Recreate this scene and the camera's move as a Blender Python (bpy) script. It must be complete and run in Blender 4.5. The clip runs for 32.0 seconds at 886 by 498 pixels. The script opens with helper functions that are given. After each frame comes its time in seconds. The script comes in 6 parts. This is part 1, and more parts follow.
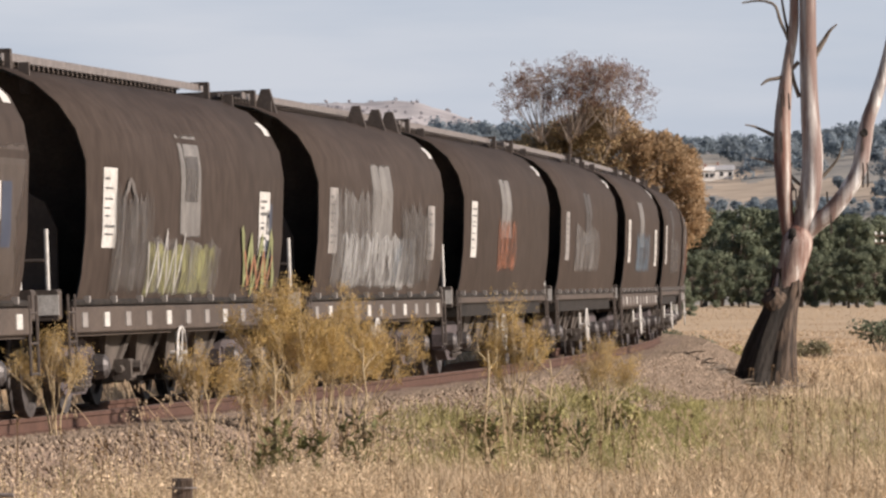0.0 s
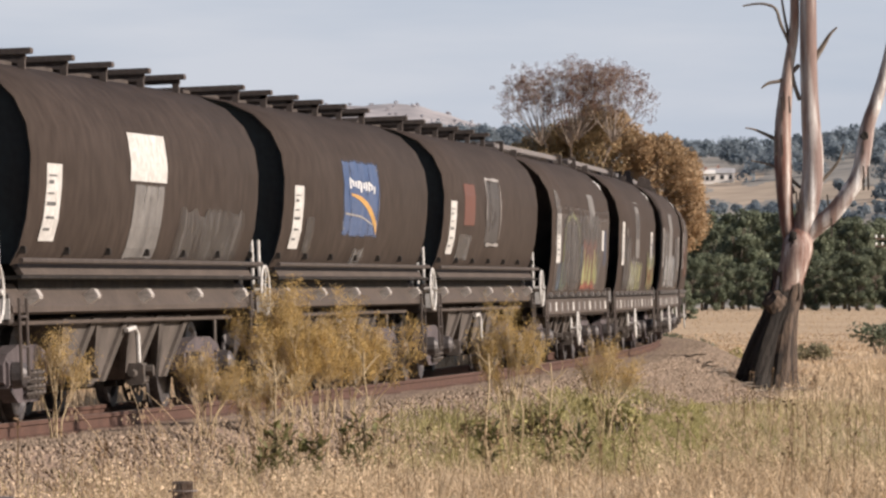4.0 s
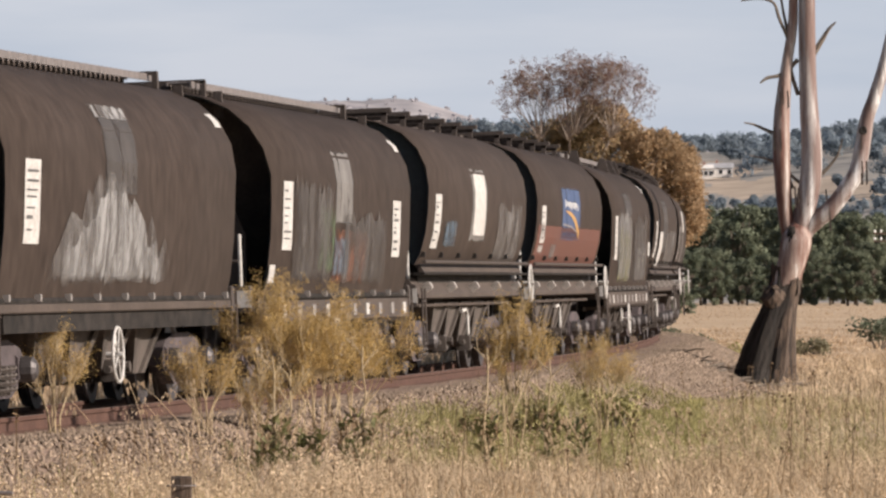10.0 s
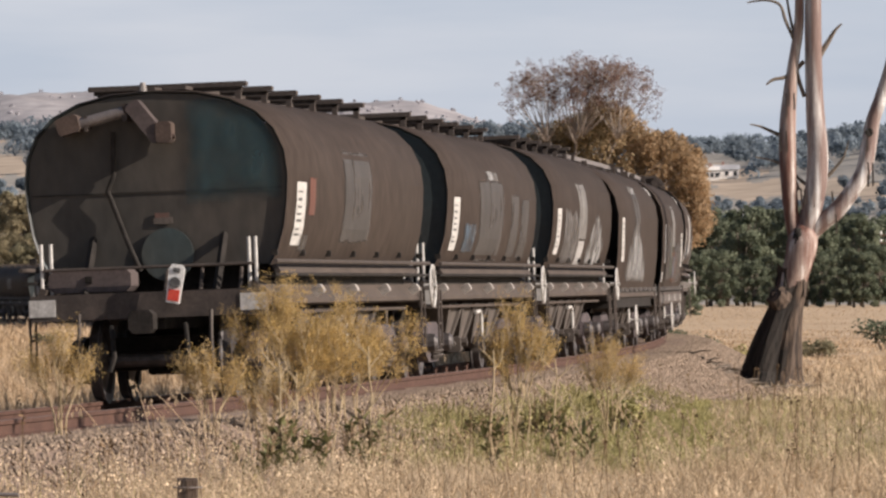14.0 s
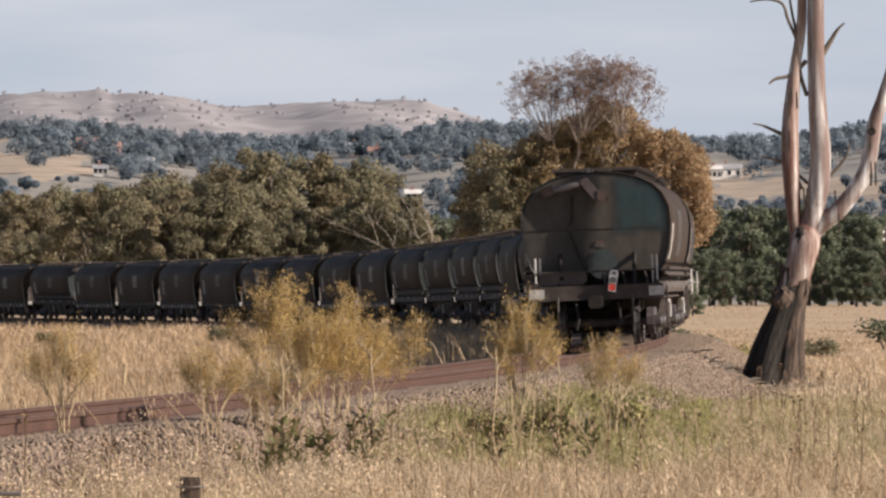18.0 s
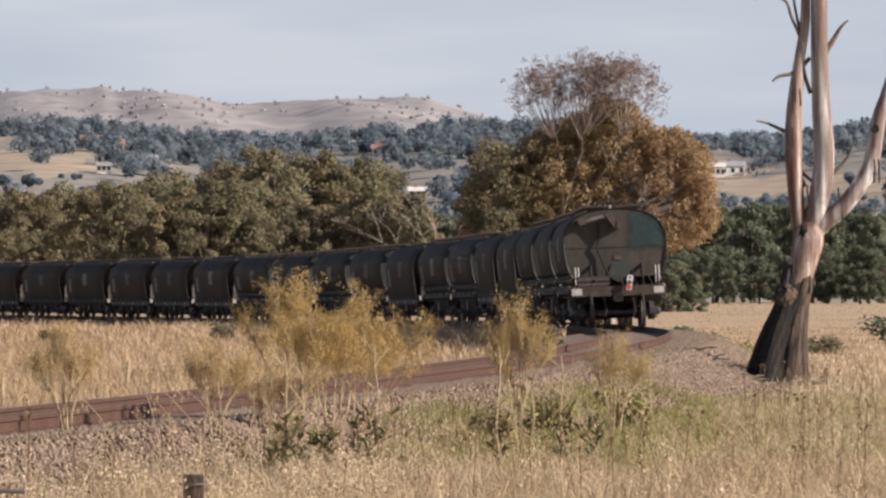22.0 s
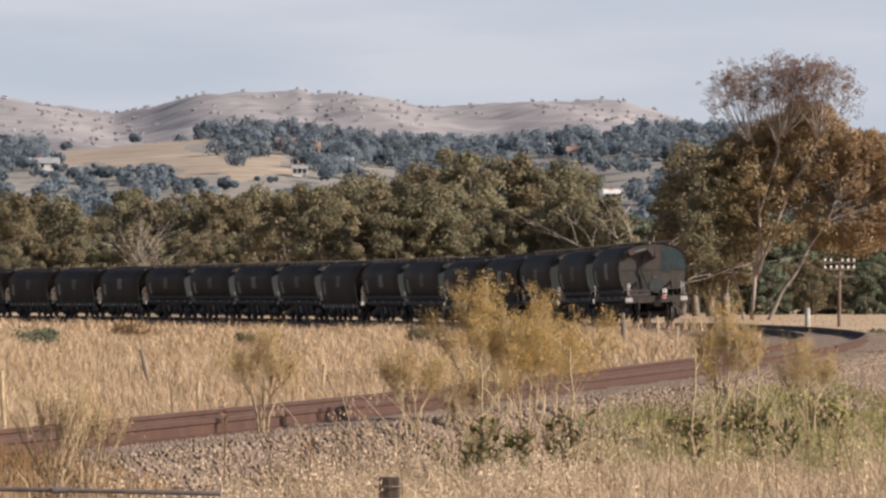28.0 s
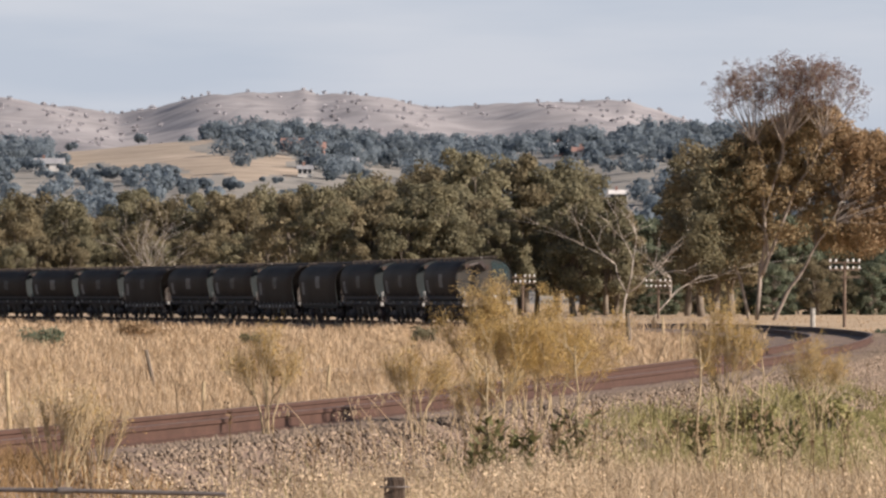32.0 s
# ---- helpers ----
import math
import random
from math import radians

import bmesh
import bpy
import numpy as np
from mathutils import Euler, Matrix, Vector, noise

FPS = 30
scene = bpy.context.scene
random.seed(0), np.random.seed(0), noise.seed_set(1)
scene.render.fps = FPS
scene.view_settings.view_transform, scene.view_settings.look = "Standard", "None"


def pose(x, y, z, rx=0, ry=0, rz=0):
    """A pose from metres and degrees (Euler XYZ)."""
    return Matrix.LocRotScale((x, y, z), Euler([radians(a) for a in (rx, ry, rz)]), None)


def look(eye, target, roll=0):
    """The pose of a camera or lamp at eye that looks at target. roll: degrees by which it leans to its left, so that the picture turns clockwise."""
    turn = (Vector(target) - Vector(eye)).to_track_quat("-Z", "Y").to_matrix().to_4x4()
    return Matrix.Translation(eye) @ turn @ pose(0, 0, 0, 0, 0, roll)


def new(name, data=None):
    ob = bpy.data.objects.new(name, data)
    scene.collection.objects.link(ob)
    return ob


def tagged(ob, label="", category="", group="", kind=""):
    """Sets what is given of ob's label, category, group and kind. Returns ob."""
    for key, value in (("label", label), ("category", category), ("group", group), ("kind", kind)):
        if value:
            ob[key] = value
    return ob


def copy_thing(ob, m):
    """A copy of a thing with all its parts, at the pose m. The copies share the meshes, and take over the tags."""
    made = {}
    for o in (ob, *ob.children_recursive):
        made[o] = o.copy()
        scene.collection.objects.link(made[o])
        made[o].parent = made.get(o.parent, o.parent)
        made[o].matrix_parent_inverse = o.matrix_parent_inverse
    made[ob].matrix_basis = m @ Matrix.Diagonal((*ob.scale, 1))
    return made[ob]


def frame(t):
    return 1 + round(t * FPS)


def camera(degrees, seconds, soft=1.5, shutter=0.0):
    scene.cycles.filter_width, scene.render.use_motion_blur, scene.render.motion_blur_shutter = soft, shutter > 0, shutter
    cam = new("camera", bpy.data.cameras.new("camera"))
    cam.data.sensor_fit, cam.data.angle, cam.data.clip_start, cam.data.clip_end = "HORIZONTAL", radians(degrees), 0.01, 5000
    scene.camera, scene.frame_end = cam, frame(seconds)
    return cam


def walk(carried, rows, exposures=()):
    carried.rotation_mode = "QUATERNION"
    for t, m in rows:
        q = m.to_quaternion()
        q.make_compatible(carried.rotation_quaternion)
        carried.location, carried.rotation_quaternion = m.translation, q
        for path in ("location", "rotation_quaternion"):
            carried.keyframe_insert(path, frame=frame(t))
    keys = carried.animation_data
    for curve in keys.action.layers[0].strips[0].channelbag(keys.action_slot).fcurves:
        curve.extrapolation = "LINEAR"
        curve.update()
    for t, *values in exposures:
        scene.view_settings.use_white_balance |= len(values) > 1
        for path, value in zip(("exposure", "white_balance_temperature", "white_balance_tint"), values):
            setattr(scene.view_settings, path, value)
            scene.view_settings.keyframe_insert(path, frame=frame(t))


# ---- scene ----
LENS = 7.515
EYE = (0.0, 0.0, 2.0)
UNIT = 1 / 11939.0          # bearing unit, radians
cam = camera(LENS, 32.0, soft=2.5)
# seconds, turn to the left, lift (bearing units): a tripod pan
PAN = [
    (0, -15.3, 2.3), (0.5, -16.1, 4.6), (1, -16.8, 4.6), (1.5, -12.3, 5.4), (2, -12.3, 5.4), (2.5, -13, 7.7),
    (3, -13.8, 7.7), (3.5, -13.8, 7.7), (5.5, -19.9, 7.7), (6, -20.7, 9.2), (6.5, -19.9, 9.2), (7, -18.4, 6.1),
    (7.5, -18.4, 4.6), (8, -18.4, 3.1), (8.5, -18.4, 3.1), (9, -18.4, 1.5), (9.5, -16.9, 0), (10, -16.9, -1.5),
    (10.5, -16.1, -1.5), (11, -12.3, 0), (11.5, -9.2, 0.8), (12, -9.2, 1.6), (12.5, -7.7, 2.3), (13, -7.6, 1.5),
    (13.5, -7.7, 1.5), (14, -6.1, 1.5), (14.5, -4.6, 0), (16.5, -4.6, -1.5), (17, -1.6, -1.5), (17.5, -1.5, -1.5),
    (18, -1.5, 0), (18.5, 0, -1.5), (19, 0, 0), (19.5, 0, 0), (20, 3, -3.1), (20.5, 1.5, -3.1),
    (21, 3, -3.1), (21.5, 3, -3.1), (22, 4.6, -4.6), (22.5, 7.6, -2.3), (23, 15.3, 1.5), (23.3, 62.8, 0),
    (23.5, 153.1, -1.5), (23.8, 261.8, 0), (24, 304.7, 0), (24.5, 361.3, -1.6), (26.5, 362.9, -1.5), (27, 355.2, 1.5),
    (27.5, 350.6, 1.5), (28, 350.6, 0), (28.5, 350.6, 0), (29, 350.6, -1.5), (29.5, 352.2, -1.5), (30, 352.2, 0),
    (30.5, 352.2, 1.5), (31, 359, 0), (31.5, 361.3, -1.5), (32, 359.8, 0.8),
]
walk(cam, [(t, pose(*EYE, 90 + math.degrees((74 + dy) * UNIT), 0, math.degrees(dx * UNIT))) for t, dx, dy in PAN],
     exposures=[(0, 0.34, 6270, 13), (32, 0.34, 6270, 13)])

# ---------------------------------------------------------------- light
SUN_AZ, SUN_EL = 108.0, 26.0      # degrees from +Y towards +X, degrees up
world = bpy.data.worlds.new("sky")
scene.world = world
world.use_nodes = True
wn, wl = world.node_tree.nodes, world.node_tree.links
wn.clear()
w_out, w_bg = wn.new("ShaderNodeOutputWorld"), wn.new("ShaderNodeBackground")
w_sky = wn.new("ShaderNodeTexSky")
w_sky.sky_type, w_sky.sun_disc = "NISHITA", False
w_sky.sun_elevation, w_sky.sun_rotation = radians(SUN_EL), radians(SUN_AZ)
w_sky.dust_density, w_sky.air_density, w_sky.ozone_density = 2.0, 1.0, 1.5
# thin high cloud: a pale veil over the whole sky, with faint streaks
w_co, w_map, w_noise, w_ramp, w_mix = (wn.new("ShaderNodeTexCoord"), wn.new("ShaderNodeMapping"), wn.new("ShaderNodeTexNoise"),
                                       wn.new("ShaderNodeValToRGB"), wn.new("ShaderNodeMix"))
w_map.inputs["Scale"].default_value = (11, 11, 75)
w_noise.inputs["Scale"].default_value, w_noise.inputs["Detail"].default_value = 1.0, 5
w_ramp.color_ramp.elements[0].position, w_ramp.color_ramp.elements[1].position = 0.4, 0.62
w_ramp.color_ramp.elements[0].color, w_ramp.color_ramp.elements[1].color = (7.6, 8.35, 9.35, 1), (9.1, 9.5, 10.1, 1)
w_mix.data_type = "RGBA"
# the veil is thick at the horizon and thin overhead
w_sep, w_thin = wn.new("ShaderNodeSeparateXYZ"), wn.new("ShaderNodeMapRange")
w_thin.inputs[1].default_value, w_thin.inputs[2].default_value, w_thin.inputs[3].default_value, w_thin.inputs[4].default_value = 0.05, 0.15, 0.85, 0.03
wl.new(w_co.outputs["Generated"], w_sep.inputs[0])
wl.new(w_sep.outputs[2], w_thin.inputs[0])
wl.new(w_thin.outputs[0], w_mix.inputs[0])
wl.new(w_co.outputs["Generated"], w_map.inputs[0])
wl.new(w_map.outputs[0], w_noise.inputs["Vector"])
wl.new(w_noise.outputs[0], w_ramp.inputs[0])
wl.new(w_sky.outputs[0], w_mix.inputs[6])
wl.new(w_ramp.outputs[0], w_mix.inputs[7])
wl.new(w_mix.outputs[2], w_bg.inputs[0])
w_bg.inputs[1].default_value = 0.06
wl.new(w_bg.outputs[0], w_out.inputs[0])
sun = new("sun", bpy.data.lights.new("sun", "SUN"))
sun.data.energy, sun.data.angle, sun.data.color = 6.1, radians(0.6), (1.0, 0.87, 0.73)
_a, _e = radians(SUN_AZ), radians(SUN_EL)
sun.matrix_world = look((0, 0, 0), (-math.sin(_a) * math.cos(_e), -math.cos(_a) * math.cos(_e), -math.sin(_e)))

# ---------------------------------------------------------------- materials
def mat(name, c1, c2, rough=0.8, metal=0.0, scale=3.0, stretch=(1, 1, 1), fine=60.0, bump=0.2, island=0.0, obj=0.0, c3=None, spots=0.6, trans=0.0, gloss=0.5, sharp=0.18):
    """A surface of two tones in patches, with fine grain and relief; island, obj: change from piece to piece."""
    m = bpy.data.materials.new(name)
    m.use_nodes = True
    n, l = m.node_tree.nodes, m.node_tree.links
    b = n["Principled BSDF"]
    co, mp = n.new("ShaderNodeTexCoord"), n.new("ShaderNodeMapping")
    mp.inputs["Scale"].default_value = stretch
    l.new(co.outputs["Object"], mp.inputs[0])
    n1, n2, rp, mx = n.new("ShaderNodeTexNoise"), n.new("ShaderNodeTexNoise"), n.new("ShaderNodeValToRGB"), n.new("ShaderNodeMix")
    n1.inputs["Scale"].default_value, n1.inputs["Detail"].default_value = scale, 6
    n2.inputs["Scale"].default_value, n2.inputs["Detail"].default_value = fine, 4
    l.new(mp.outputs[0], n1.inputs["Vector"])
    l.new(mp.outputs[0], n2.inputs["Vector"])
    e = rp.color_ramp.elements
    e[0].position, e[1].position = 0.5 - sharp, 0.5 + sharp
    e[0].color, e[1].color = (*c1, 1), (*c2, 1)
    if c3:
        k = e.new(spots + 0.16)
        k.color = (*c3, 1)
    l.new(n1.outputs[0], rp.inputs[0])
    hsv = n.new("ShaderNodeHueSaturation")
    mr = n.new("ShaderNodeMapRange")
    mr.inputs[1].default_value, mr.inputs[2].default_value, mr.inputs[3].default_value, mr.inputs[4].default_value = 0.3, 0.7, 0.78, 1.2
    l.new(n2.outputs[0], mr.inputs[0])
    val = mr.outputs[0]
    for amount, kind in ((island, "Random Per Island"), (obj, "Random")):
        if amount:
            src = n.new("ShaderNodeNewGeometry" if kind != "Random" else "ShaderNodeObjectInfo").outputs[kind]
            r = n.new("ShaderNodeMapRange")
            r.inputs[3].default_value, r.inputs[4].default_value = 1 - amount, 1 + amount
            l.new(src, r.inputs[0])
            mu = n.new("ShaderNodeMath")
            mu.operation = "MULTIPLY"
            l.new(val, mu.inputs[0])
            l.new(r.outputs[0], mu.inputs[1])
            val = mu.outputs[0]
    l.new(val, hsv.inputs["Value"])
    l.new(rp.outputs[0], hsv.inputs["Color"])
    l.new(hsv.outputs[0], b.inputs["Base Color"])
    b.inputs["Roughness"].default_value, b.inputs["Metallic"].default_value = rough, metal
    b.inputs["Specular IOR Level"].default_value = gloss
    if bump:
        bp = n.new("ShaderNodeBump")
        bp.inputs["Strength"].default_value, bp.inputs["Distance"].default_value = bump, 0.02
        l.new(n2.outputs[0], bp.inputs["Height"])
        l.new(bp.outputs[0], b.inputs["Normal"])
    if trans:
        tr, ms = n.new("ShaderNodeBsdfTranslucent"), n.new("ShaderNodeMixShader")
        ms.inputs[0].default_value = trans
        l.new(hsv.outputs[0], tr.inputs[0])
        l.new(b.outputs[0], ms.inputs[1])
        l.new(tr.outputs[0], ms.inputs[2])
        l.new(ms.outputs[0], n["Material Output"].inputs[0])
    return m

M_BODY = mat("weathered brown-grey wagon paint", (0.0388, 0.0298, 0.0252), (0.052, 0.0405, 0.0345), 0.6, 0, 1.1, (0.6, 0.6, 0.35), 9, 0.03, obj=0.1, gloss=0.04, sharp=0.26)
M_BODY_LOW = mat("reddish primer patch", (0.12, 0.052, 0.038), (0.092, 0.06, 0.05), 0.7, 0, 2.5, (1, 1, 0.4), 25, 0.05)
M_END = mat("grimy teal end sheet", (0.024, 0.021, 0.019), (0.022, 0.038, 0.043), 0.55, 0, 0.8, (1, 1, 0.7), 18, 0.05, obj=0.15)
# lit copy of the end sheet for the tail: the light is in its lighter tone
M_ENDLIT = mat("dusty olive-brown end sheet, lit tone", (0.038, 0.035, 0.03), (0.064, 0.053, 0.043), 0.6, 0, 1.1, (1, 1, 0.5), 9, 0.03, sharp=0.2)
M_TEAL = mat("grimy teal end plate", (0.03, 0.052, 0.056), (0.052, 0.056, 0.05), 0.5, 0, 1.3, (1, 1, 0.6), 9, 0.03, sharp=0.2)
M_ARM = mat("dusty purple-brown steel", (0.055, 0.042, 0.041), (0.09, 0.07, 0.067), 0.7, 0, 3, (1, 1, 1), 25, 0.1)
M_MOTOR = mat("rusty brown fittings", (0.045, 0.03, 0.024), (0.085, 0.058, 0.046), 0.8, 0, 6, (1, 1, 1), 30, 0.2)
M_FRAME = mat("grimy underframe paint", (0.036, 0.0275, 0.0235), (0.066, 0.051, 0.043), 0.75, 0, 4, (1, 1, 1), 30, 0.15)
M_SILL = mat("dusty brown sill paint", (0.046, 0.034, 0.027), (0.068, 0.051, 0.041), 0.75, 0, 2, (0.6, 1, 1), 20, 0.05)
M_DARK = mat("oily black iron", (0.014, 0.013, 0.012), (0.036, 0.031, 0.028), 0.75, 0, 5, (1, 1, 1), 30, 0.15, gloss=0.15)
M_CHUTE = mat("dusty brown chute steel", (0.05, 0.041, 0.035), (0.10, 0.083, 0.072), 0.8, 0, 3, (1, 1, 0.5), 25, 0.1)
M_BOGIE = mat("dusty purple-brown bogie", (0.035, 0.028, 0.029), (0.085, 0.068, 0.072), 0.8, 0, 5, (1, 1, 1), 30, 0.2)
M_STEEL = mat("grimy wheel steel", (0.05, 0.045, 0.045), (0.10, 0.09, 0.09), 0.5, 0.4, 8, (1, 1, 1), 40, 0.05)
M_WHITE = mat("dirty white paint", (0.36, 0.345, 0.325), (0.52, 0.51, 0.49), 0.6, 0, 9, (1, 1, 1), 40, 0.05)
M_WHITED = mat("faded white paint", (0.15, 0.138, 0.13), (0.27, 0.252, 0.24), 0.7, 0, 3, (1.5, 1.5, 0.5), 40, 0.05)
M_PALEPAINT = mat("worn pale paint", (0.2, 0.18, 0.165), (0.4, 0.37, 0.345), 0.65, 0, 6, (1, 1, 1), 40, 0.05)
M_GREYP = mat("grey overpaint", (0.075, 0.064, 0.058), (0.118, 0.106, 0.099), 0.65, 0, 3, (2, 2, 0.4), 40, 0.05)
M_INK = mat("black stencil ink", (0.05, 0.05, 0.05), (0.12, 0.118, 0.115), 0.7, 0, 8, (1, 1, 1), 40, 0.0)
M_NAVY = mat("faded navy paint", (0.022, 0.028, 0.05), (0.04, 0.05, 0.075), 0.6, 0, 5, (1, 1, 0.5), 40, 0.0)
M_LETTER = mat("chalky white paint", (0.45, 0.45, 0.45), (0.6, 0.6, 0.59), 0.6, 0, 9, (1, 1, 1), 40, 0.0)
M_ORANGE = mat("faded orange paint", (0.34, 0.19, 0.05), (0.44, 0.25, 0.07), 0.6, 0, 6, (1, 1, 1), 40, 0.0)
M_RED = mat("red reflector", (0.55, 0.05, 0.03), (0.65, 0.08, 0.05), 0.4, 0, 9, (1, 1, 1), 40, 0.0)
M_GRATE = mat("galvanised walkway", (0.15, 0.132, 0.124), (0.22, 0.195, 0.185), 0.5, 0.3, 6, (1, 1, 1), 40, 0.1)
M_G_WHITE = mat("white spray paint", (0.20, 0.192, 0.185), (0.38, 0.37, 0.36), 0.6, 0, 6, (1, 1, 1), 40, 0.0)
M_G_YELLOW = mat("yellow-green spray paint", (0.13, 0.14, 0.06), (0.22, 0.23, 0.11), 0.6, 0, 6, (1, 1, 1), 40, 0.0)
M_G_ORANGE = mat("orange spray paint", (0.16, 0.075, 0.045), (0.28, 0.12, 0.06), 0.6, 0, 6, (1, 1, 1), 40, 0.0)
M_G_BLUE = mat("pale blue spray paint", (0.09, 0.125, 0.16), (0.18, 0.23, 0.27), 0.6, 0, 6, (1, 1, 1), 40, 0.0)
M_G_GREEN = mat("green spray paint", (0.075, 0.12, 0.07), (0.13, 0.19, 0.11), 0.6, 0, 6, (1, 1, 1), 40, 0.0)
M_RAIL = mat("rusty rail", (0.056, 0.026, 0.0175), (0.083, 0.041, 0.028), 0.8, 0.1, 4, (1, 1, 1), 50, 0.15)
M_HEAD = mat("worn rail head", (0.12, 0.08, 0.065), (0.18, 0.135, 0.115), 0.45, 0.5, 6, (1, 1, 1), 50, 0.05)
M_SLEEPER = mat("weathered timber sleeper", (0.10, 0.065, 0.05), (0.18, 0.12, 0.09), 0.9, 0, 4, (1, 6, 1), 40, 0.3, obj=0.2)
M_BALLAST = mat("crushed stone ballast", (0.125, 0.086, 0.063), (0.26, 0.187, 0.14), 0.9, 0, 9, (1, 1, 1), 16, 0.9)
M_STONE = mat("ballast stone", (0.155, 0.112, 0.08), (0.29, 0.225, 0.168), 0.9, 0, 5, (1, 1, 1), 30, 0.2, island=0.3)
M_GROUND = mat("dry grassland", (0.336, 0.236, 0.14), (0.48, 0.364, 0.24), 0.95, 0, 0.05, (1, 1, 1), 2.5, 0.5, c3=(0.304, 0.232, 0.132))
M_VERGE = mat("thin green turf", (0.23, 0.208, 0.08), (0.32, 0.28, 0.125), 0.95, 0, 0.5, (1, 1, 1), 6, 0.5)
M_LITTER = mat("trampled dry grass and litter", (0.25, 0.185, 0.108), (0.37, 0.285, 0.18), 0.95, 0, 0.4, (1, 1, 1), 6, 0.5)
# hill and slope colours carry the distance haze: paler and greyer than the pasture
M_HILL = mat("bare haze-pale hills", (0.268, 0.254, 0.264), (0.33, 0.311, 0.318), 0.95, 0, 0.006, (1, 1, 1), 0.04, 0.0, c3=(0.285, 0.275, 0.283))
M_SLOPE = mat("haze-grey wooded far slope", (0.225, 0.214, 0.195), (0.28, 0.26, 0.228), 0.95, 0, 0.01, (1, 1, 1), 0.1, 0.0)
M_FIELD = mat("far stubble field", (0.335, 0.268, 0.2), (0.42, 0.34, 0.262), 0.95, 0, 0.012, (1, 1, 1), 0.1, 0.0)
M_BURNT = mat("burnt black bark", (0.008, 0.007, 0.006), (0.03, 0.024, 0.02), 0.95, 0, 3.2, (3.5, 3.5, 0.45), 16, 0.9)
M_GRASS = mat("dry golden grass", (0.368, 0.252, 0.14), (0.592, 0.452, 0.308), 0.8, 0, 0.22, (1, 1, 1), 3, 0.0, island=0.3, trans=0.3)
M_STRAW = mat("bleached straw", (0.4, 0.298, 0.182), (0.66, 0.53, 0.375), 0.8, 0, 0.5, (1, 1, 1), 3, 0.0, island=0.4, trans=0.3)
M_GRASSG = mat("half-green grass", (0.265, 0.245, 0.095), (0.375, 0.335, 0.155), 0.8, 0, 0.4, (1, 1, 1), 3, 0.0, island=0.45, trans=0.3)
M_RUSTGRASS = mat("rusty brown grass", (0.27, 0.165, 0.07), (0.42, 0.28, 0.14), 0.8, 0, 0.5, (1, 1, 1), 3, 0.0, island=0.35, trans=0.3)
M_OLIVE = mat("dull olive grass", (0.15, 0.14, 0.05), (0.25, 0.22, 0.09), 0.8, 0, 0.5, (1, 1, 1), 3, 0.0, island=0.4, trans=0.3)
M_FLOWER = mat("ochre flower heads", (0.36, 0.245, 0.085), (0.54, 0.39, 0.155), 0.8, 0, 2, (1, 1, 1), 9, 0.0, island=0.35, trans=0.3)
M_STEM = mat("pale dry stem", (0.30, 0.23, 0.13), (0.46, 0.37, 0.24), 0.85, 0, 4, (1, 1, 1), 30, 0.1)
M_DOCK = mat("dull green weed leaf", (0.1, 0.105, 0.04), (0.2, 0.19, 0.08), 0.7, 0, 3, (1, 1, 1), 20, 0.0, island=0.3, trans=0.25)
M_SEED = mat("brown seed head", (0.11, 0.07, 0.035), (0.2, 0.13, 0.07), 0.85, 0, 3, (1, 1, 1), 20, 0.0, island=0.3)
M_LEAF = mat("olive gum leaves", (0.185, 0.158, 0.098), (0.275, 0.235, 0.15), 0.7, 0, 0.35, (1, 1, 1), 4, 0.0, gloss=0.08, island=0.22, obj=0.15, trans=0.42)
M_LEAFB = mat("grey-green gum leaves", (0.175, 0.166, 0.108), (0.265, 0.24, 0.155), 0.7, 0, 0.35, (1, 1, 1), 4, 0.0, gloss=0.08, island=0.22, obj=0.15, trans=0.42)
M_LEAFG = mat("deep green leaves", (0.112, 0.135, 0.092), (0.185, 0.204, 0.142), 0.65, 0, 0.35, (1, 1, 1), 4, 0.0, gloss=0.08, island=0.22, obj=0.2, trans=0.42)
M_RUST = mat("rusty olive leaves", (0.29, 0.203, 0.112), (0.41, 0.29, 0.17), 0.7, 0, 0.3, (1, 1, 1), 4, 0.0, island=0.2, trans=0.42)
M_LEAFBROWN = mat("brownish olive leaves", (0.265, 0.2, 0.107), (0.375, 0.285, 0.16), 0.7, 0, 0.3, (1, 1, 1), 4, 0.0, island=0.2, trans=0.42)
M_TWIGLEAF = mat("thin russet twigs and leaves", (0.15, 0.09, 0.072), (0.23, 0.145, 0.115), 0.8, 0, 0.4, (1, 1, 1), 4, 0.0, island=0.3, trans=0.4)
# the blue, pale cast of distance haze is part of this leaf colour
M_FARLEAF = mat("haze-blue far woods", (0.205, 0.25, 0.29), (0.24, 0.282, 0.315), 0.9, 0, 0.02, (1, 1, 1), 0.05, 0.0, island=0.05, gloss=0.0, trans=0.62)
# scrub tone lifted to pale grey in place of haze
M_SCRUB = mat("haze-pale grey hill scrub", (0.31, 0.3, 0.325), (0.38, 0.365, 0.385), 0.9, 0, 0.02, (1, 1, 1), 0.05, 0.0, island=0.1, gloss=0.0)
M_BARK = mat("grey-brown bark", (0.10, 0.08, 0.062), (0.22, 0.185, 0.15), 0.9, 0, 2, (3, 3, 0.5), 20, 0.4)
M_PALEBARK = mat("pale smooth bark", (0.34, 0.29, 0.25), (0.55, 0.49, 0.44), 0.7, 0, 1.2, (2, 2, 0.4), 20, 0.2)
M_GREYBARK = mat("pale grey-brown bark", (0.19, 0.155, 0.13), (0.36, 0.31, 0.27), 0.8, 0, 1.2, (2, 2, 0.4), 20, 0.2)
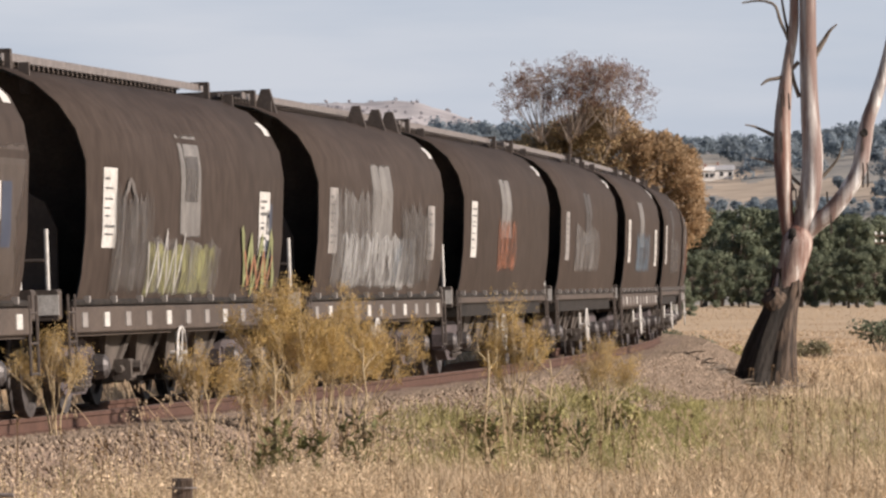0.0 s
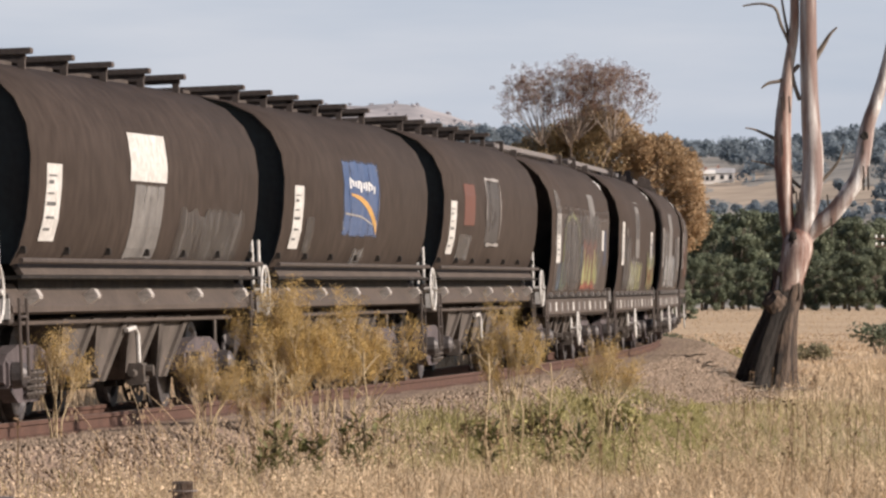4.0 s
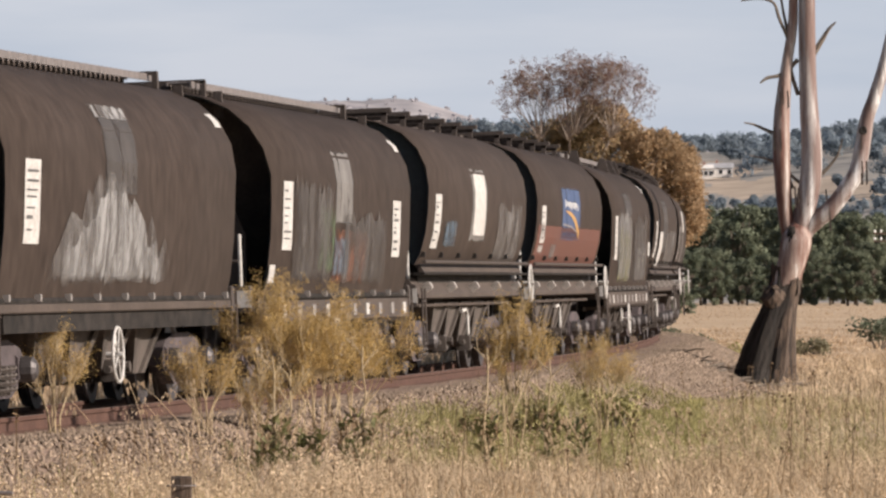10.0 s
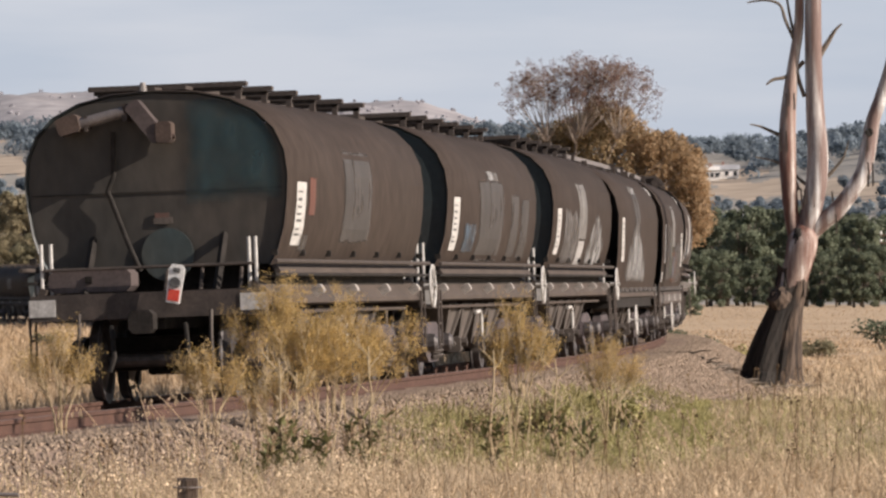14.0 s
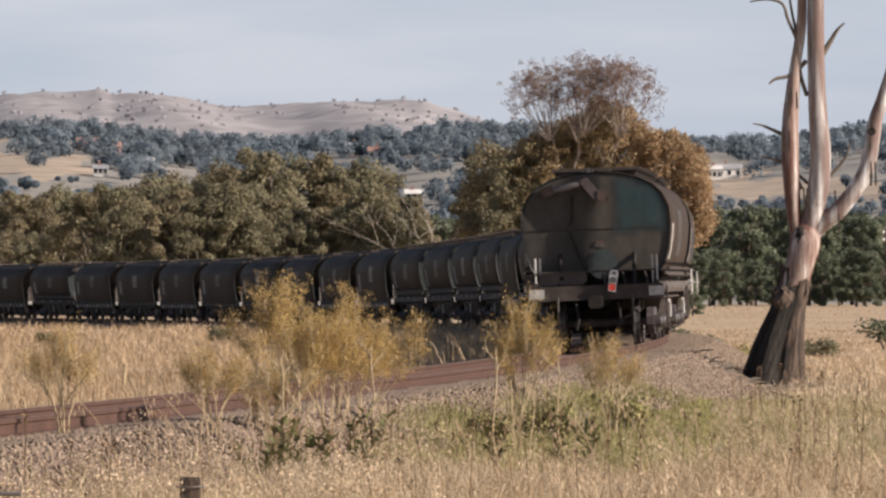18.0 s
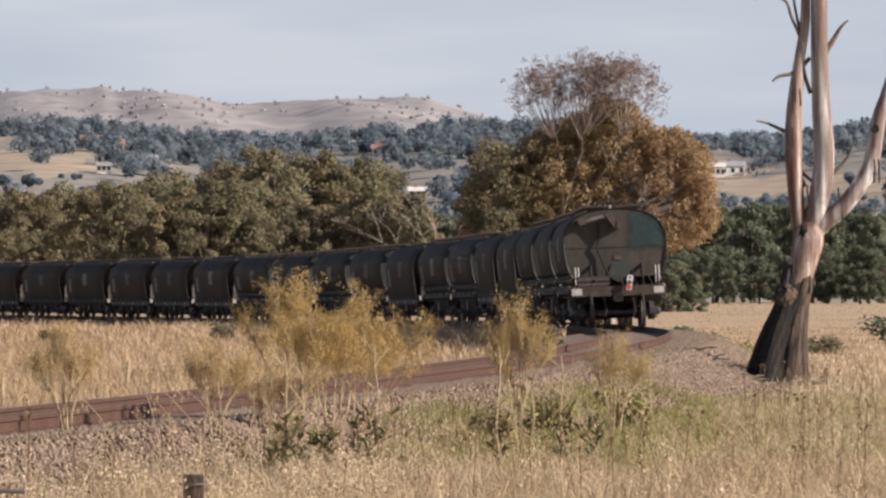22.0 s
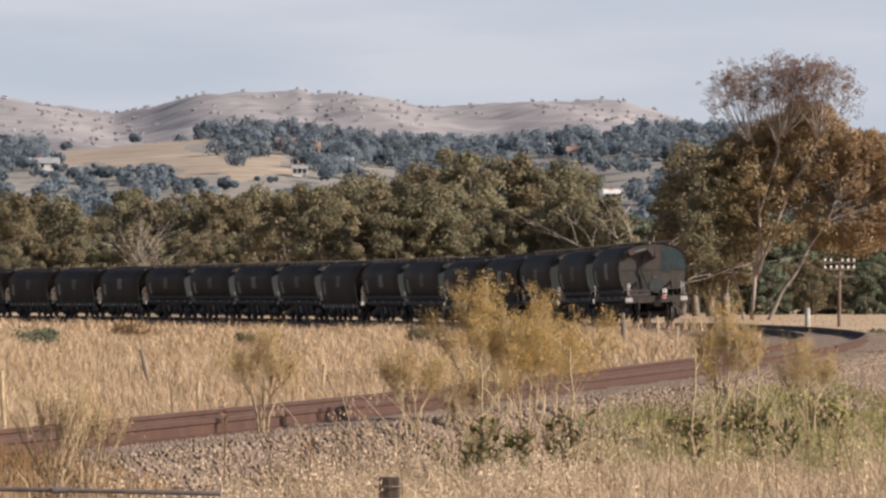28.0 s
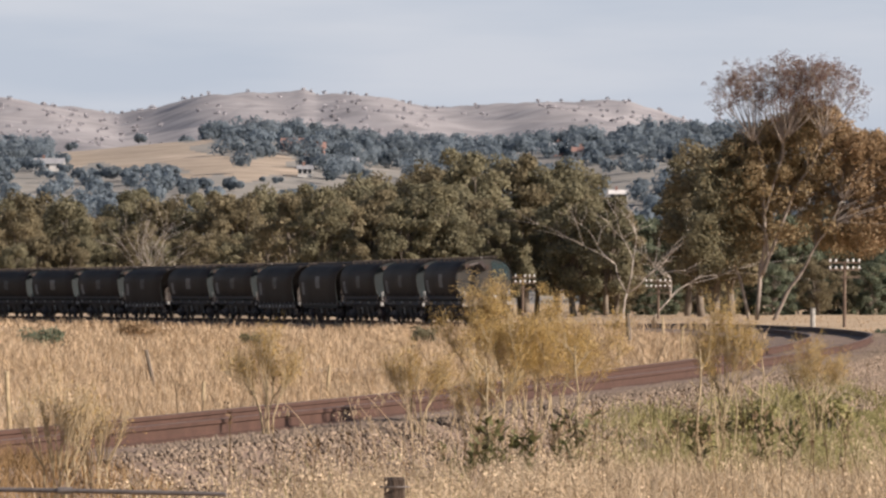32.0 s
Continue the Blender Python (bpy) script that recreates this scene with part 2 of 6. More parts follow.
M_GUM = mat("peeling pink and grey bark", (0.15, 0.068, 0.05), (0.33, 0.262, 0.228), 0.7, 0, 1.3, (4.5, 4.5, 0.3), 22, 0.35, c3=(0.5, 0.455, 0.425), spots=0.46, sharp=0.09)
M_GUMPALE = mat("pale grey smooth bark", (0.17, 0.115, 0.1), (0.43, 0.405, 0.39), 0.7, 0, 1.3, (4.5, 4.5, 0.3), 22, 0.35, c3=(0.62, 0.612, 0.605), spots=0.46, sharp=0.09)
M_CHAR = mat("rough charred bark", (0.022, 0.016, 0.013), (0.105, 0.074, 0.054), 0.95, 0, 3.2, (4.5, 4.5, 0.6), 16, 0.9, sharp=0.12)
M_POLE = mat("old pole timber", (0.11, 0.075, 0.055), (0.19, 0.14, 0.105), 0.9, 0, 4, (4, 4, 0.5), 30, 0.3)
M_PORCELAIN = mat("white porcelain", (0.7, 0.7, 0.68), (0.82, 0.82, 0.8), 0.3, 0, 6, (1, 1, 1), 40, 0.0)
M_WALL = mat("white house wall", (0.62, 0.6, 0.57), (0.74, 0.72, 0.69), 0.8, 0, 0.4, (1, 1, 1), 10, 0.0)
M_BRICK = mat("red brick house wall", (0.25, 0.15, 0.125), (0.31, 0.19, 0.16), 0.9, 0, 0.6, (1, 1, 1), 12, 0.0)
M_ROOF = mat("grey metal roof", (0.34, 0.34, 0.35), (0.46, 0.46, 0.47), 0.5, 0.2, 0.5, (1, 1, 1), 10, 0.0)
M_TILE = mat("terracotta roof", (0.25, 0.15, 0.125), (0.31, 0.19, 0.16), 0.8, 0, 0.5, (1, 1, 1), 10, 0.0)
M_GLASS = mat("dark window glass", (0.02, 0.022, 0.025), (0.04, 0.042, 0.045), 0.15, 0, 2, (1, 1, 1), 10, 0.0)
M_CONC = mat("concrete", (0.28, 0.27, 0.25), (0.4, 0.39, 0.365), 0.9, 0, 3, (1, 1, 1), 30, 0.3)

def spray(name, c1, c2, cover=0.5, streak=(2.2, 2.2, 1.0), edge=0.12, soft=0.09):
    """Thin worn paint: it covers in streaks and smears and thins out towards the edges of its patch."""
    m = mat(name, c1, c2, 0.6, 0, 3, streak, 30, 0.0)
    n, l = m.node_tree.nodes, m.node_tree.links
    co, mp, sep = n.new("ShaderNodeTexCoord"), n.new("ShaderNodeMapping"), n.new("ShaderNodeSeparateXYZ")
    mp.inputs["Scale"].default_value = streak
    a, b = n.new("ShaderNodeTexNoise"), n.new("ShaderNodeTexNoise")
    a.inputs["Scale"].default_value, a.inputs["Detail"].default_value, a.inputs["Distortion"].default_value = 1.5, 5, 1.2
    b.inputs["Scale"].default_value, b.inputs["Detail"].default_value = 7.0, 3
    l.new(co.outputs["Object"], mp.inputs[0])
    l.new(mp.outputs[0], a.inputs["Vector"])
    l.new(mp.outputs[0], b.inputs["Vector"])
    l.new(co.outputs["Generated"], sep.inputs[0])

    def node(op, x, y):
        k = n.new("ShaderNodeMath")
        k.operation = op
        for i, v in enumerate((x, y)):
            if isinstance(v, (int, float)):
                k.inputs[i].default_value = v
            else:
                l.new(v, k.inputs[i])
        return k.outputs[0]
    rim = None
    for axis in ((1, 2) if name == "faded teal paint" else (0, 2)):
        g = sep.outputs[axis]
        d = node("MINIMUM", g, node("SUBTRACT", 1.0, g))
        rim = d if rim is None else node("MINIMUM", rim, d)
    fade = node("MINIMUM", node("DIVIDE", rim, edge), 1.0)
    mixed = node("ADD", node("MULTIPLY", a.outputs[0], 0.7), node("MULTIPLY", b.outputs[0], 0.3))
    level = node("ADD", mixed, node("MULTIPLY", node("SUBTRACT", fade, 1.0), 0.25))
    r = n.new("ShaderNodeMapRange")
    r.inputs[1].default_value, r.inputs[2].default_value = 0.5 - (cover - 0.5) * 0.5 - soft * 0.7, 0.5 - (cover - 0.5) * 0.5 + soft
    r.inputs[4].default_value = 0.82
    l.new(level, r.inputs[0])
    l.new(r.outputs[0], n["Principled BSDF"].inputs["Alpha"])
    return m


S_WHITE = spray("sprayed white paint", (0.2, 0.197, 0.194), (0.36, 0.357, 0.354), 0.53, (2.0, 2.0, 0.7), soft=0.13)
S_PALE = spray("worn pale paint", (0.11, 0.103, 0.098), (0.2, 0.19, 0.183), 0.55, (1.6, 1.6, 0.5), soft=0.2)
S_GREY = spray("worn grey paint", (0.062, 0.055, 0.051), (0.105, 0.096, 0.09), 0.62, (1.4, 1.4, 0.45), soft=0.22)
S_YELLOW = spray("sprayed yellow-green paint", (0.15, 0.145, 0.055), (0.27, 0.265, 0.12), 0.5, soft=0.15)
S_ORANGE = spray("sprayed orange paint", (0.17, 0.062, 0.034), (0.26, 0.10, 0.05), 0.52, soft=0.16)
S_BLUE = spray("sprayed blue paint", (0.06, 0.09, 0.125), (0.12, 0.165, 0.21), 0.52, soft=0.16)
S_GREEN = spray("sprayed green paint", (0.06, 0.10, 0.05), (0.12, 0.17, 0.08), 0.48)
S_PANEL = spray("faded grey panel paint", (0.044, 0.0385, 0.036), (0.072, 0.064, 0.06), 0.82, (0.9, 0.9, 0.5), edge=0.05)
S_PANELW = spray("faded white panel paint", (0.11, 0.103, 0.098), (0.21, 0.2, 0.19), 0.85, (0.9, 0.9, 0.5), edge=0.04)
S_TAN = spray("pale brown overpaint", (0.05, 0.038, 0.031), (0.075, 0.058, 0.048), 0.85, (0.9, 0.9, 0.4), edge=0.05)
S_LOGO = spray("faded blue panel paint", (0.04, 0.075, 0.17), (0.085, 0.115, 0.2), 0.8, (1.2, 1.2, 0.5), edge=0.05)
S_TEAL = spray("faded teal paint", (0.016, 0.046, 0.056), (0.028, 0.06, 0.068), 0.8, (0.7, 0.7, 0.5), edge=0.22, soft=0.22)
S_FLAME = spray("sprayed red paint", (0.16, 0.04, 0.03), (0.25, 0.085, 0.05), 0.8, edge=0.08, soft=0.12)
S_LIME = spray("sprayed pale green paint", (0.2, 0.21, 0.08), (0.32, 0.32, 0.15), 0.72, edge=0.1, soft=0.12)
S_RED = spray("faded red primer", (0.135, 0.046, 0.03), (0.115, 0.056, 0.044), 0.95, edge=0.03)

# ---------------------------------------------------------------- helpers
class Geo:
    """Collects vertices and faces of one mesh."""
    def __init__(self):
        self.v, self.f = [], []

    def add(self, vs, fs):
        k = len(self.v)
        self.v += [tuple(p) for p in vs]
        self.f += [tuple(i + k for i in q) for q in fs]
        return self

    def box(self, x0, x1, y0, y1, z0, z1, m=None, c=0.0):
        """A box, its long edges cut by c."""
        if c:
            ring = [(y0 + c, z0), (y1 - c, z0), (y1, z0 + c), (y1, z1 - c), (y1 - c, z1), (y0 + c, z1), (y0, z1 - c), (y0, z0 + c)]
            vs = [(x, y, z) for x in (x0, x1) for y, z in ring]
            fs = [tuple(range(7, -1, -1)), tuple(range(8, 16))] + [(i, (i + 1) % 8, 8 + (i + 1) % 8, 8 + i) for i in range(8)]
        else:
            vs = [(x, y, z) for x in (x0, x1) for y in (y0, y1) for z in (z0, z1)]
            fs = [(0, 1, 3, 2), (4, 6, 7, 5), (0, 4, 5, 1), (2, 3, 7, 6), (0, 2, 6, 4), (1, 5, 7, 3)]
        if m is not None:
            vs = [m @ Vector(p) for p in vs]
        return self.add(vs, fs)

    def tube(self, pts, radii, seg=8, wob=0.0, rnd=None, cap=True):
        pts = [Vector(p) for p in pts]
        if isinstance(radii, (int, float)):
            radii = [radii] * len(pts)
        vs, fs = [], []
        side = None
        for i, p in enumerate(pts):
            d = (pts[min(i + 1, len(pts) - 1)] - pts[max(i - 1, 0)]).normalized()
            if side is None:
                side = d.cross(Vector((0.31, 0.87, 0.38))).normalized()
            side = (side - d * side.dot(d)).normalized()
            up = d.cross(side)
            for j in range(seg):
                a = 2 * math.pi * j / seg
                r = radii[i] * (1 + (wob * (rnd.random() - 0.5) if rnd else 0))
                vs.append(p + side * (math.cos(a) * r) + up * (math.sin(a) * r))
        for i in range(len(pts) - 1):
            for j in range(seg):
                k = (j + 1) % seg
                fs.append((i * seg + j, i * seg + k, (i + 1) * seg + k, (i + 1) * seg + j))
        if cap:
            fs.append(tuple(range(seg - 1, -1, -1)))
            fs.append(tuple((len(pts) - 1) * seg + j for j in range(seg)))
        return self.add(vs, fs)

    def loft(self, rings, closed=True, caps=True):
        n = len(rings[0])
        vs = [p for r in rings for p in r]
        fs = []
        for i in range(len(rings) - 1):
            for j in range(n if closed else n - 1):
                k = (j + 1) % n
                fs.append((i * n + j, i * n + k, (i + 1) * n + k, (i + 1) * n + j))
        if caps and closed:
            fs.append(tuple(range(n - 1, -1, -1)))
            fs.append(tuple((len(rings) - 1) * n + j for j in range(n)))
        return self.add(vs, fs)

    def ring(self, c, axis, r, w, seg=18, thin=6):
        """A torus round axis ('x', 'y' or 'z')."""
        vs, fs = [], []
        for i in range(seg):
            a = 2 * math.pi * i / seg
            for j in range(thin):
                b = 2 * math.pi * j / thin
                q, h = r + w * math.cos(b), w * math.sin(b)
                p = (q * math.cos(a), q * math.sin(a), h)
                p = {"z": p, "x": (p[2], p[0], p[1]), "y": (p[0], p[2], p[1])}[axis]
                vs.append((c[0] + p[0], c[1] + p[1], c[2] + p[2]))
                fs.append((i * thin + j, ((i + 1) % seg) * thin + j, ((i + 1) % seg) * thin + (j + 1) % thin, i * thin + (j + 1) % thin))
        return self.add(vs, fs)

    def mesh(self, name, material, smooth=False):
        me = bpy.data.meshes.new(name)
        me.from_pydata(self.v, [], self.f)
        me.materials.append(material)
        if smooth:
            me.polygons.foreach_set("use_smooth", [True] * len(me.polygons))
        me.update()
        return me


def part(name, geo, material, parent, label="", smooth=False, at=None):
    """Links a Geo, or a ready mesh, as one mesh object under a thing or a part."""
    me = geo if isinstance(geo, bpy.types.Mesh) else geo.mesh(name, material, smooth)
    ob = new(name, me)
    ob.parent = parent
    if at is not None:
        ob.matrix_basis = at
    return tagged(ob, label) if label else ob


def thing(name, label, category, m=None, group="", kind=""):
    ob = new(name)
    ob.empty_display_size = 0.3
    if m is not None:
        ob.matrix_basis = m
    return tagged(ob, label, category, group, kind)


def soup(name, verts, faces_per, material):
    """A mesh of many separate small faces: verts is (pieces, corners, 3), each piece a fan of one polygon."""
    n, k = verts.shape[0], verts.shape[1]
    me = bpy.data.meshes.new(name)
    me.vertices.add(n * k)
    me.vertices.foreach_set("co", np.ascontiguousarray(verts, dtype=np.float32).ravel())
    per = len(faces_per)
    loops = np.concatenate([np.array(f) for f in faces_per])
    tot = np.array([len(f) for f in faces_per])
    me.loops.add(n * len(loops))
    me.loops.foreach_set("vertex_index", (loops[None, :] + (np.arange(n) * k)[:, None]).ravel().astype(np.int32))
    me.polygons.add(n * per)
    starts = np.concatenate([[0], np.cumsum(tot)[:-1]])
    me.polygons.foreach_set("loop_start", (starts[None, :] + (np.arange(n) * len(loops))[:, None]).ravel().astype(np.int32))
    me.materials.append(material)
    me.update(calc_edges=True)
    me.validate()
    return me


def bearing(b, d):
    """Sideways place at bearing b (units from the middle) and distance d."""
    return b * UNIT * d

# ---------------------------------------------------------------- the railway line
BEND_S = [-80, 0, 30, 60, 90, 120, 150, 180, 220, 260, 320, 400, 500, 760]
BEND_K = [-0.000889, -0.000893, -0.001494, -0.001468, -0.000722, -0.000579, -0.001082, -0.001421, -0.001087, -0.001053, -0.001095, -0.001098, -0.001100, -0.001103]
RAIL_S = [-80, 40, 100, 160, 240, 340, 760]
RAIL_Z = [0.702, 0.931, 0.812, 0.648, 0.262, 0.184, -0.386]
S = np.arange(-400.0, 760.0, 2.0)
_kap = np.interp(S, BEND_S, BEND_K)
_kap[S < -80] = 0.0
_i0 = int(np.argmin(abs(S)))
TH = np.cumsum(_kap) * 2.0
TH += 0.09778 - TH[_i0]
TX, TY = np.cumsum(np.sin(TH)) * 2.0, np.cumsum(np.cos(TH)) * 2.0
TX += 1.486 - TX[_i0]
TY += 116.354 - TY[_i0]
TZ = np.interp(S, RAIL_S, RAIL_Z)
CANT = np.interp(S, [-90, 0, 330, 420], [0.038, 0.038, 0.038, 0.02])


def track(s):
    """Place on the line at rail level, heading and cant."""
    return (*(float(np.interp(s, S, q)) for q in (TX, TY, TZ, TH, CANT)),)


def beside(s, u, h):
    """u metres to the right of the line, h over the rails, in the tilted plane of the track."""
    x, y, z, th, q = track(s)
    a = u * math.cos(q) - h * math.sin(q)
    return Vector((x + a * math.cos(th), y - a * math.sin(th), z + h * math.cos(q) + u * math.sin(q)))


def train_pose(a, b):
    """The pose of what runs with its ends at a (rear) and b (front): x forward, y left, z up."""
    p, q = beside(a, 0, 0), beside(b, 0, 0)
    f = (q - p).normalized()
    left = Vector((0, 0, 1)).cross(f).normalized()
    up = f.cross(left)
    m = Matrix((f, left, up)).transposed().to_4x4()
    m.translation = (p + q) / 2
    return m @ Matrix.Rotation(-track((a + b) / 2)[4], 4, "X")


def smooth(a, b, x):
    t = np.clip((x - a) / (b - a), 0, 1)
    return t * t * (3 - 2 * t)


HILL_B = [-2600, -1700, -1144, -1084, -1004, -934, -864, -794, -694, -604, -584, -494, -394, -294, -244, -144, -84, -34, 26, 106, 250, 400, 516, 570, 616, 780, 1100, 1700, 2600]
HILL_E = [290, 310, 340, 327, 320, 310, 318, 333, 347, 350, 343, 337, 328, 327, 325, 330, 335, 332, 310, 280, 262, 255, 256, 250, 262, 277, 290, 280, 260]


def ground_z(x, y):
    x, y = np.asarray(x, float), np.asarray(y, float)
    d = np.hypot(x, y)
    side = x - np.interp(y, TY, TX)
    near = np.where(side < 0, smooth(1.2, 3.2, -side), smooth(1.5, 3.0, side))
    z = np.where(side < 0, -0.25, 0.12) * near - 0.5 * (1 - near) * (y > -200)
    z = z + 0.1 * np.sin(x * 0.31 + 1.3) * np.sin(y * 0.23) * smooth(2, 12, abs(side)) * (1 - smooth(250, 500, d))
    z = z + 0.62 * smooth(165, 215, y) * (1 - smooth(300, 420, y)) * np.exp(-np.minimum(abs(side), 60) / 9) * (side < 0) * near
    z = z - 0.52 * smooth(190, 340, d) * (side >= 0)
    b = np.arctan2(x, np.maximum(y, 1e-3)) / UNIT
    b = np.where(y > 0, b, 2600)
    hill = np.interp(b, HILL_B, HILL_E) * UNIT * 4400
    roll = 53 * smooth(1250, 2400, d) + 2.5 * np.sin(b * 0.008 + 1) * smooth(1300, 1900, d)
    up = smooth(2700, 4400, d) ** 1.1
    gully = 4 * np.sin(b * 0.021 + d * 0.003) * smooth(2700, 3500, d) * (1 - smooth(3900, 4350, d))
    rug = 1.8 * np.sin(x * 0.021 + 2 * np.sin(d * 0.004)) * np.sin(d * 0.013) + 1.2 * np.sin(x * 0.062 + 1.7) * np.sin(d * 0.031 + x * 0.02) + 1.2 * np.sin(x * 0.13 + d * 0.05)
    z = z + roll * (1 - up) + up * hill + gully * up + rug * smooth(2700, 3400, d)
    return z


def gz(x, y):
    return float(ground_z(x, y))


FIELDS = [(-1048, -790, 222, 268), (-830, -620, 200, 236), (440, 560, 195, 222), (470, 900, 165, 196)]


def build_ground():
    near = np.arange(-1300, 1000, 10)
    az = np.unique(np.concatenate([np.linspace(-math.pi, math.pi, 49), near * UNIT, np.array([-2400, -2000, 1800, 2300]) * UNIT]))
    rad = np.concatenate([[0.002, 6, 20, 40], np.arange(50, 150, 2.5), np.geomspace(150, 900, 40), np.concatenate([np.geomspace(950, 1700, 24), np.arange(1710, 2480, 9), np.geomspace(2490, 4850, 70)])])
    A, R = np.meshgrid(az[:-1], rad, indexing="ij")
    X, Y = np.sin(A) * R + 0.4, np.cos(A) * R - 0.6
    Z = ground_z(X, Y)
    n, k = A.shape
    g = Geo()
    g.v = list(zip(X.ravel().tolist(), Y.ravel().tolist(), Z.ravel().tolist()))
    g.f = [(i * k + j, i * k + j + 1, ((i + 1) % n) * k + j + 1, ((i + 1) % n) * k + j) for i in range(n) for j in range(k - 1)]
    me = g.mesh("ground", M_GROUND, True)
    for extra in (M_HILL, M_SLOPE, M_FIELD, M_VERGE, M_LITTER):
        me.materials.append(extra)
    kinds = []
    for q in g.f:
        c = np.mean([g.v[i] for i in q], axis=0)
        d, b = math.hypot(c[0], c[1]), math.atan2(c[0], c[1]) / UNIT
        e = (c[2] - 2) / d / UNIT
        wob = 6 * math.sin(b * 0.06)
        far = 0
        # far faces get the haze-paled hill and slope colours by distance
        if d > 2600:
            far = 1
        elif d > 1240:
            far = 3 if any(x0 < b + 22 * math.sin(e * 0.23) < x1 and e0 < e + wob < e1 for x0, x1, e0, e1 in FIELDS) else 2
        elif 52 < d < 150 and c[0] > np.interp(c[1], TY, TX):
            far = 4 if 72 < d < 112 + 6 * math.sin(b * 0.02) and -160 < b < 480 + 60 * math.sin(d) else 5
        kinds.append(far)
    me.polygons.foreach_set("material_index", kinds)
    return tagged(new("ground", me), "dry golden pasture rising to bare haze-pale hills", "ground", kind="structure")


ground = build_ground()


FOOT = 3.25      # half width of the bank at its foot, camera side


def surface_z(x, y):
    """Ground or ballast bank, whichever is higher, on the bank's camera side."""
    x, y = np.asarray(x, float), np.asarray(y, float)
    u = (x - np.interp(y, TY, TX)) * np.cos(np.interp(y, TY, TH))
    top = np.interp(y, TY, TZ) - 0.2 + 0.038 * 1.9
    bank = np.where((u > -1.9) & (u < FOOT), top - np.maximum(u - 1.95, 0) * (top - 0.13) / (FOOT - 1.95), -9)
    return np.maximum(ground_z(x, y), bank)


def build_line():
    bed = Geo()
    rings = []
    rnd = random.Random(4)
    for s in np.concatenate([np.arange(-110, 200, 1.0), np.arange(200, 680, 4.0)]):
        row = []
        for u, drop in ((-2.35, None), (-1.9, -0.22), (-1.2, -0.16), (1.2, -0.16), (1.9, -0.2), (2.35, None)):
            p = beside(s, u, -0.2 if drop is None else drop)
            if drop is None:
                foot = -0.14 if u > 0 else gz(*beside(s, -3.2, 0).xy) - 0.06
                h = max(p.z - foot, 0.15)
                p = beside(s, FOOT if u > 0 else -(1.95 + 1.15 * h), 0)
                p.z = max(gz(p.x, p.y), -0.14) + 0.03 if u > 0 else foot
            p += Vector((rnd.uniform(-1, 1), rnd.uniform(-1, 1), rnd.uniform(-1, 1))) * 0.03
            row.append(p)
        rings.append(row)
    bed.loft(rings, closed=False)
    line = thing("railway_track", "single rusty-railed railway track curving on a grey stone ballast bed", "railway track", kind="structure")
    b = part("ballast_bed", bed, M_BALLAST, line, "grey-brown crushed stone bank")
    for u in (0.7525, -0.7525):
        prof = [(-0.075, -0.17), (0.075, -0.17), (0.075, -0.155), (0.012, -0.135), (0.012, -0.05), (0.036, -0.038), (0.036, 0.0), (-0.036, 0.0), (-0.036, -0.038), (-0.012, -0.05), (-0.012, -0.135), (-0.075, -0.155)]
        g = Geo().loft([[beside(s, u + a, h) for a, h in prof] for s in np.arange(-110, 680, 2.0)])
        r = part("rail", g, M_RAIL, line, "rust-red steel rail")
        h = Geo().loft([[beside(s, u + a, z) for a, z in ((-0.028, 0.0), (0.028, 0.0), (0.026, 0.004), (-0.026, 0.004))] for s in np.arange(-110, 680, 2.0)])
        part("rail_head", h, M_HEAD, r, "worn running surface")
    me = Geo().box(-0.12, 0.12, -1.27, 1.27, -0.30, -0.172, c=0.015).mesh("sleeper", M_SLEEPER)
    for i in range(290):
        s = -36 + i * 0.66
        m = train_pose(s - 0.3, s + 0.3)
        part("sleeper", me, None, line, at=m @ pose(0, random.Random(i).uniform(-0.03, 0.03), 0, 0, 0, random.Random(i + 9).uniform(-1.2, 1.2)))
    # loose stones on the bank that faces the camera, and between the rails
    rng = np.random.default_rng(3)
    ico = np.array([(0, 0, 1), (0.87, 0, 0.1), (-0.43, 0.75, 0.2), (-0.43, -0.75, 0.1), (0.2, 0.3, -0.8)], float)
    n0 = 92000
    ss, uu = rng.uniform(-78, 125, n0), rng.uniform(0.86, FOOT - 0.05, n0)
    x, y, z, th = (np.interp(ss, S, q) for q in (TX, TY, TZ, TH))
    top = z - 0.2 + 0.038 * 1.9
    low = np.maximum(ground_z(x + FOOT * np.cos(th), y - FOOT * np.sin(th)), -0.14) + 0.03
    zz = np.where(uu <= 1.9, z - 0.18 + 0.038 * uu, top - (top - low) * (uu - 1.92) / (FOOT - 1.9) + 0.01)
    ok = rng.uniform(0, 1, n0) < 1.25 - 0.3 * np.maximum(uu - 2.6, 0)
    P = np.stack([x + uu * np.cos(th), y - uu * np.sin(th), zz], -1)[ok]
    s2 = rng.uniform(-10, 60, 9000)
    u2 = 2.5 + np.abs(rng.normal(size=9000)) * 0.8
    x2, y2, th2 = (np.interp(s2, S, q) for q in (TX, TY, TH))
    x2, y2 = x2 + u2 * np.cos(th2), y2 - u2 * np.sin(th2)
    P = np.concatenate([P, np.stack([x2, y2, surface_z(x2, y2) + 0.005], -1)])
    n = len(P)
    R = rng.uniform(0.014, 0.04, n)[:, None, None]
    q = ico[None] * (1 + rng.uniform(-0.35, 0.35, (n, 5, 3)))
    ang = rng.uniform(0, 6.28, n)
    c, s_ = np.cos(ang)[:, None], np.sin(ang)[:, None]
    V = np.stack([q[..., 0] * c - q[..., 1] * s_, q[..., 0] * s_ + q[..., 1] * c, q[..., 2]], -1) * R + P[:, None]
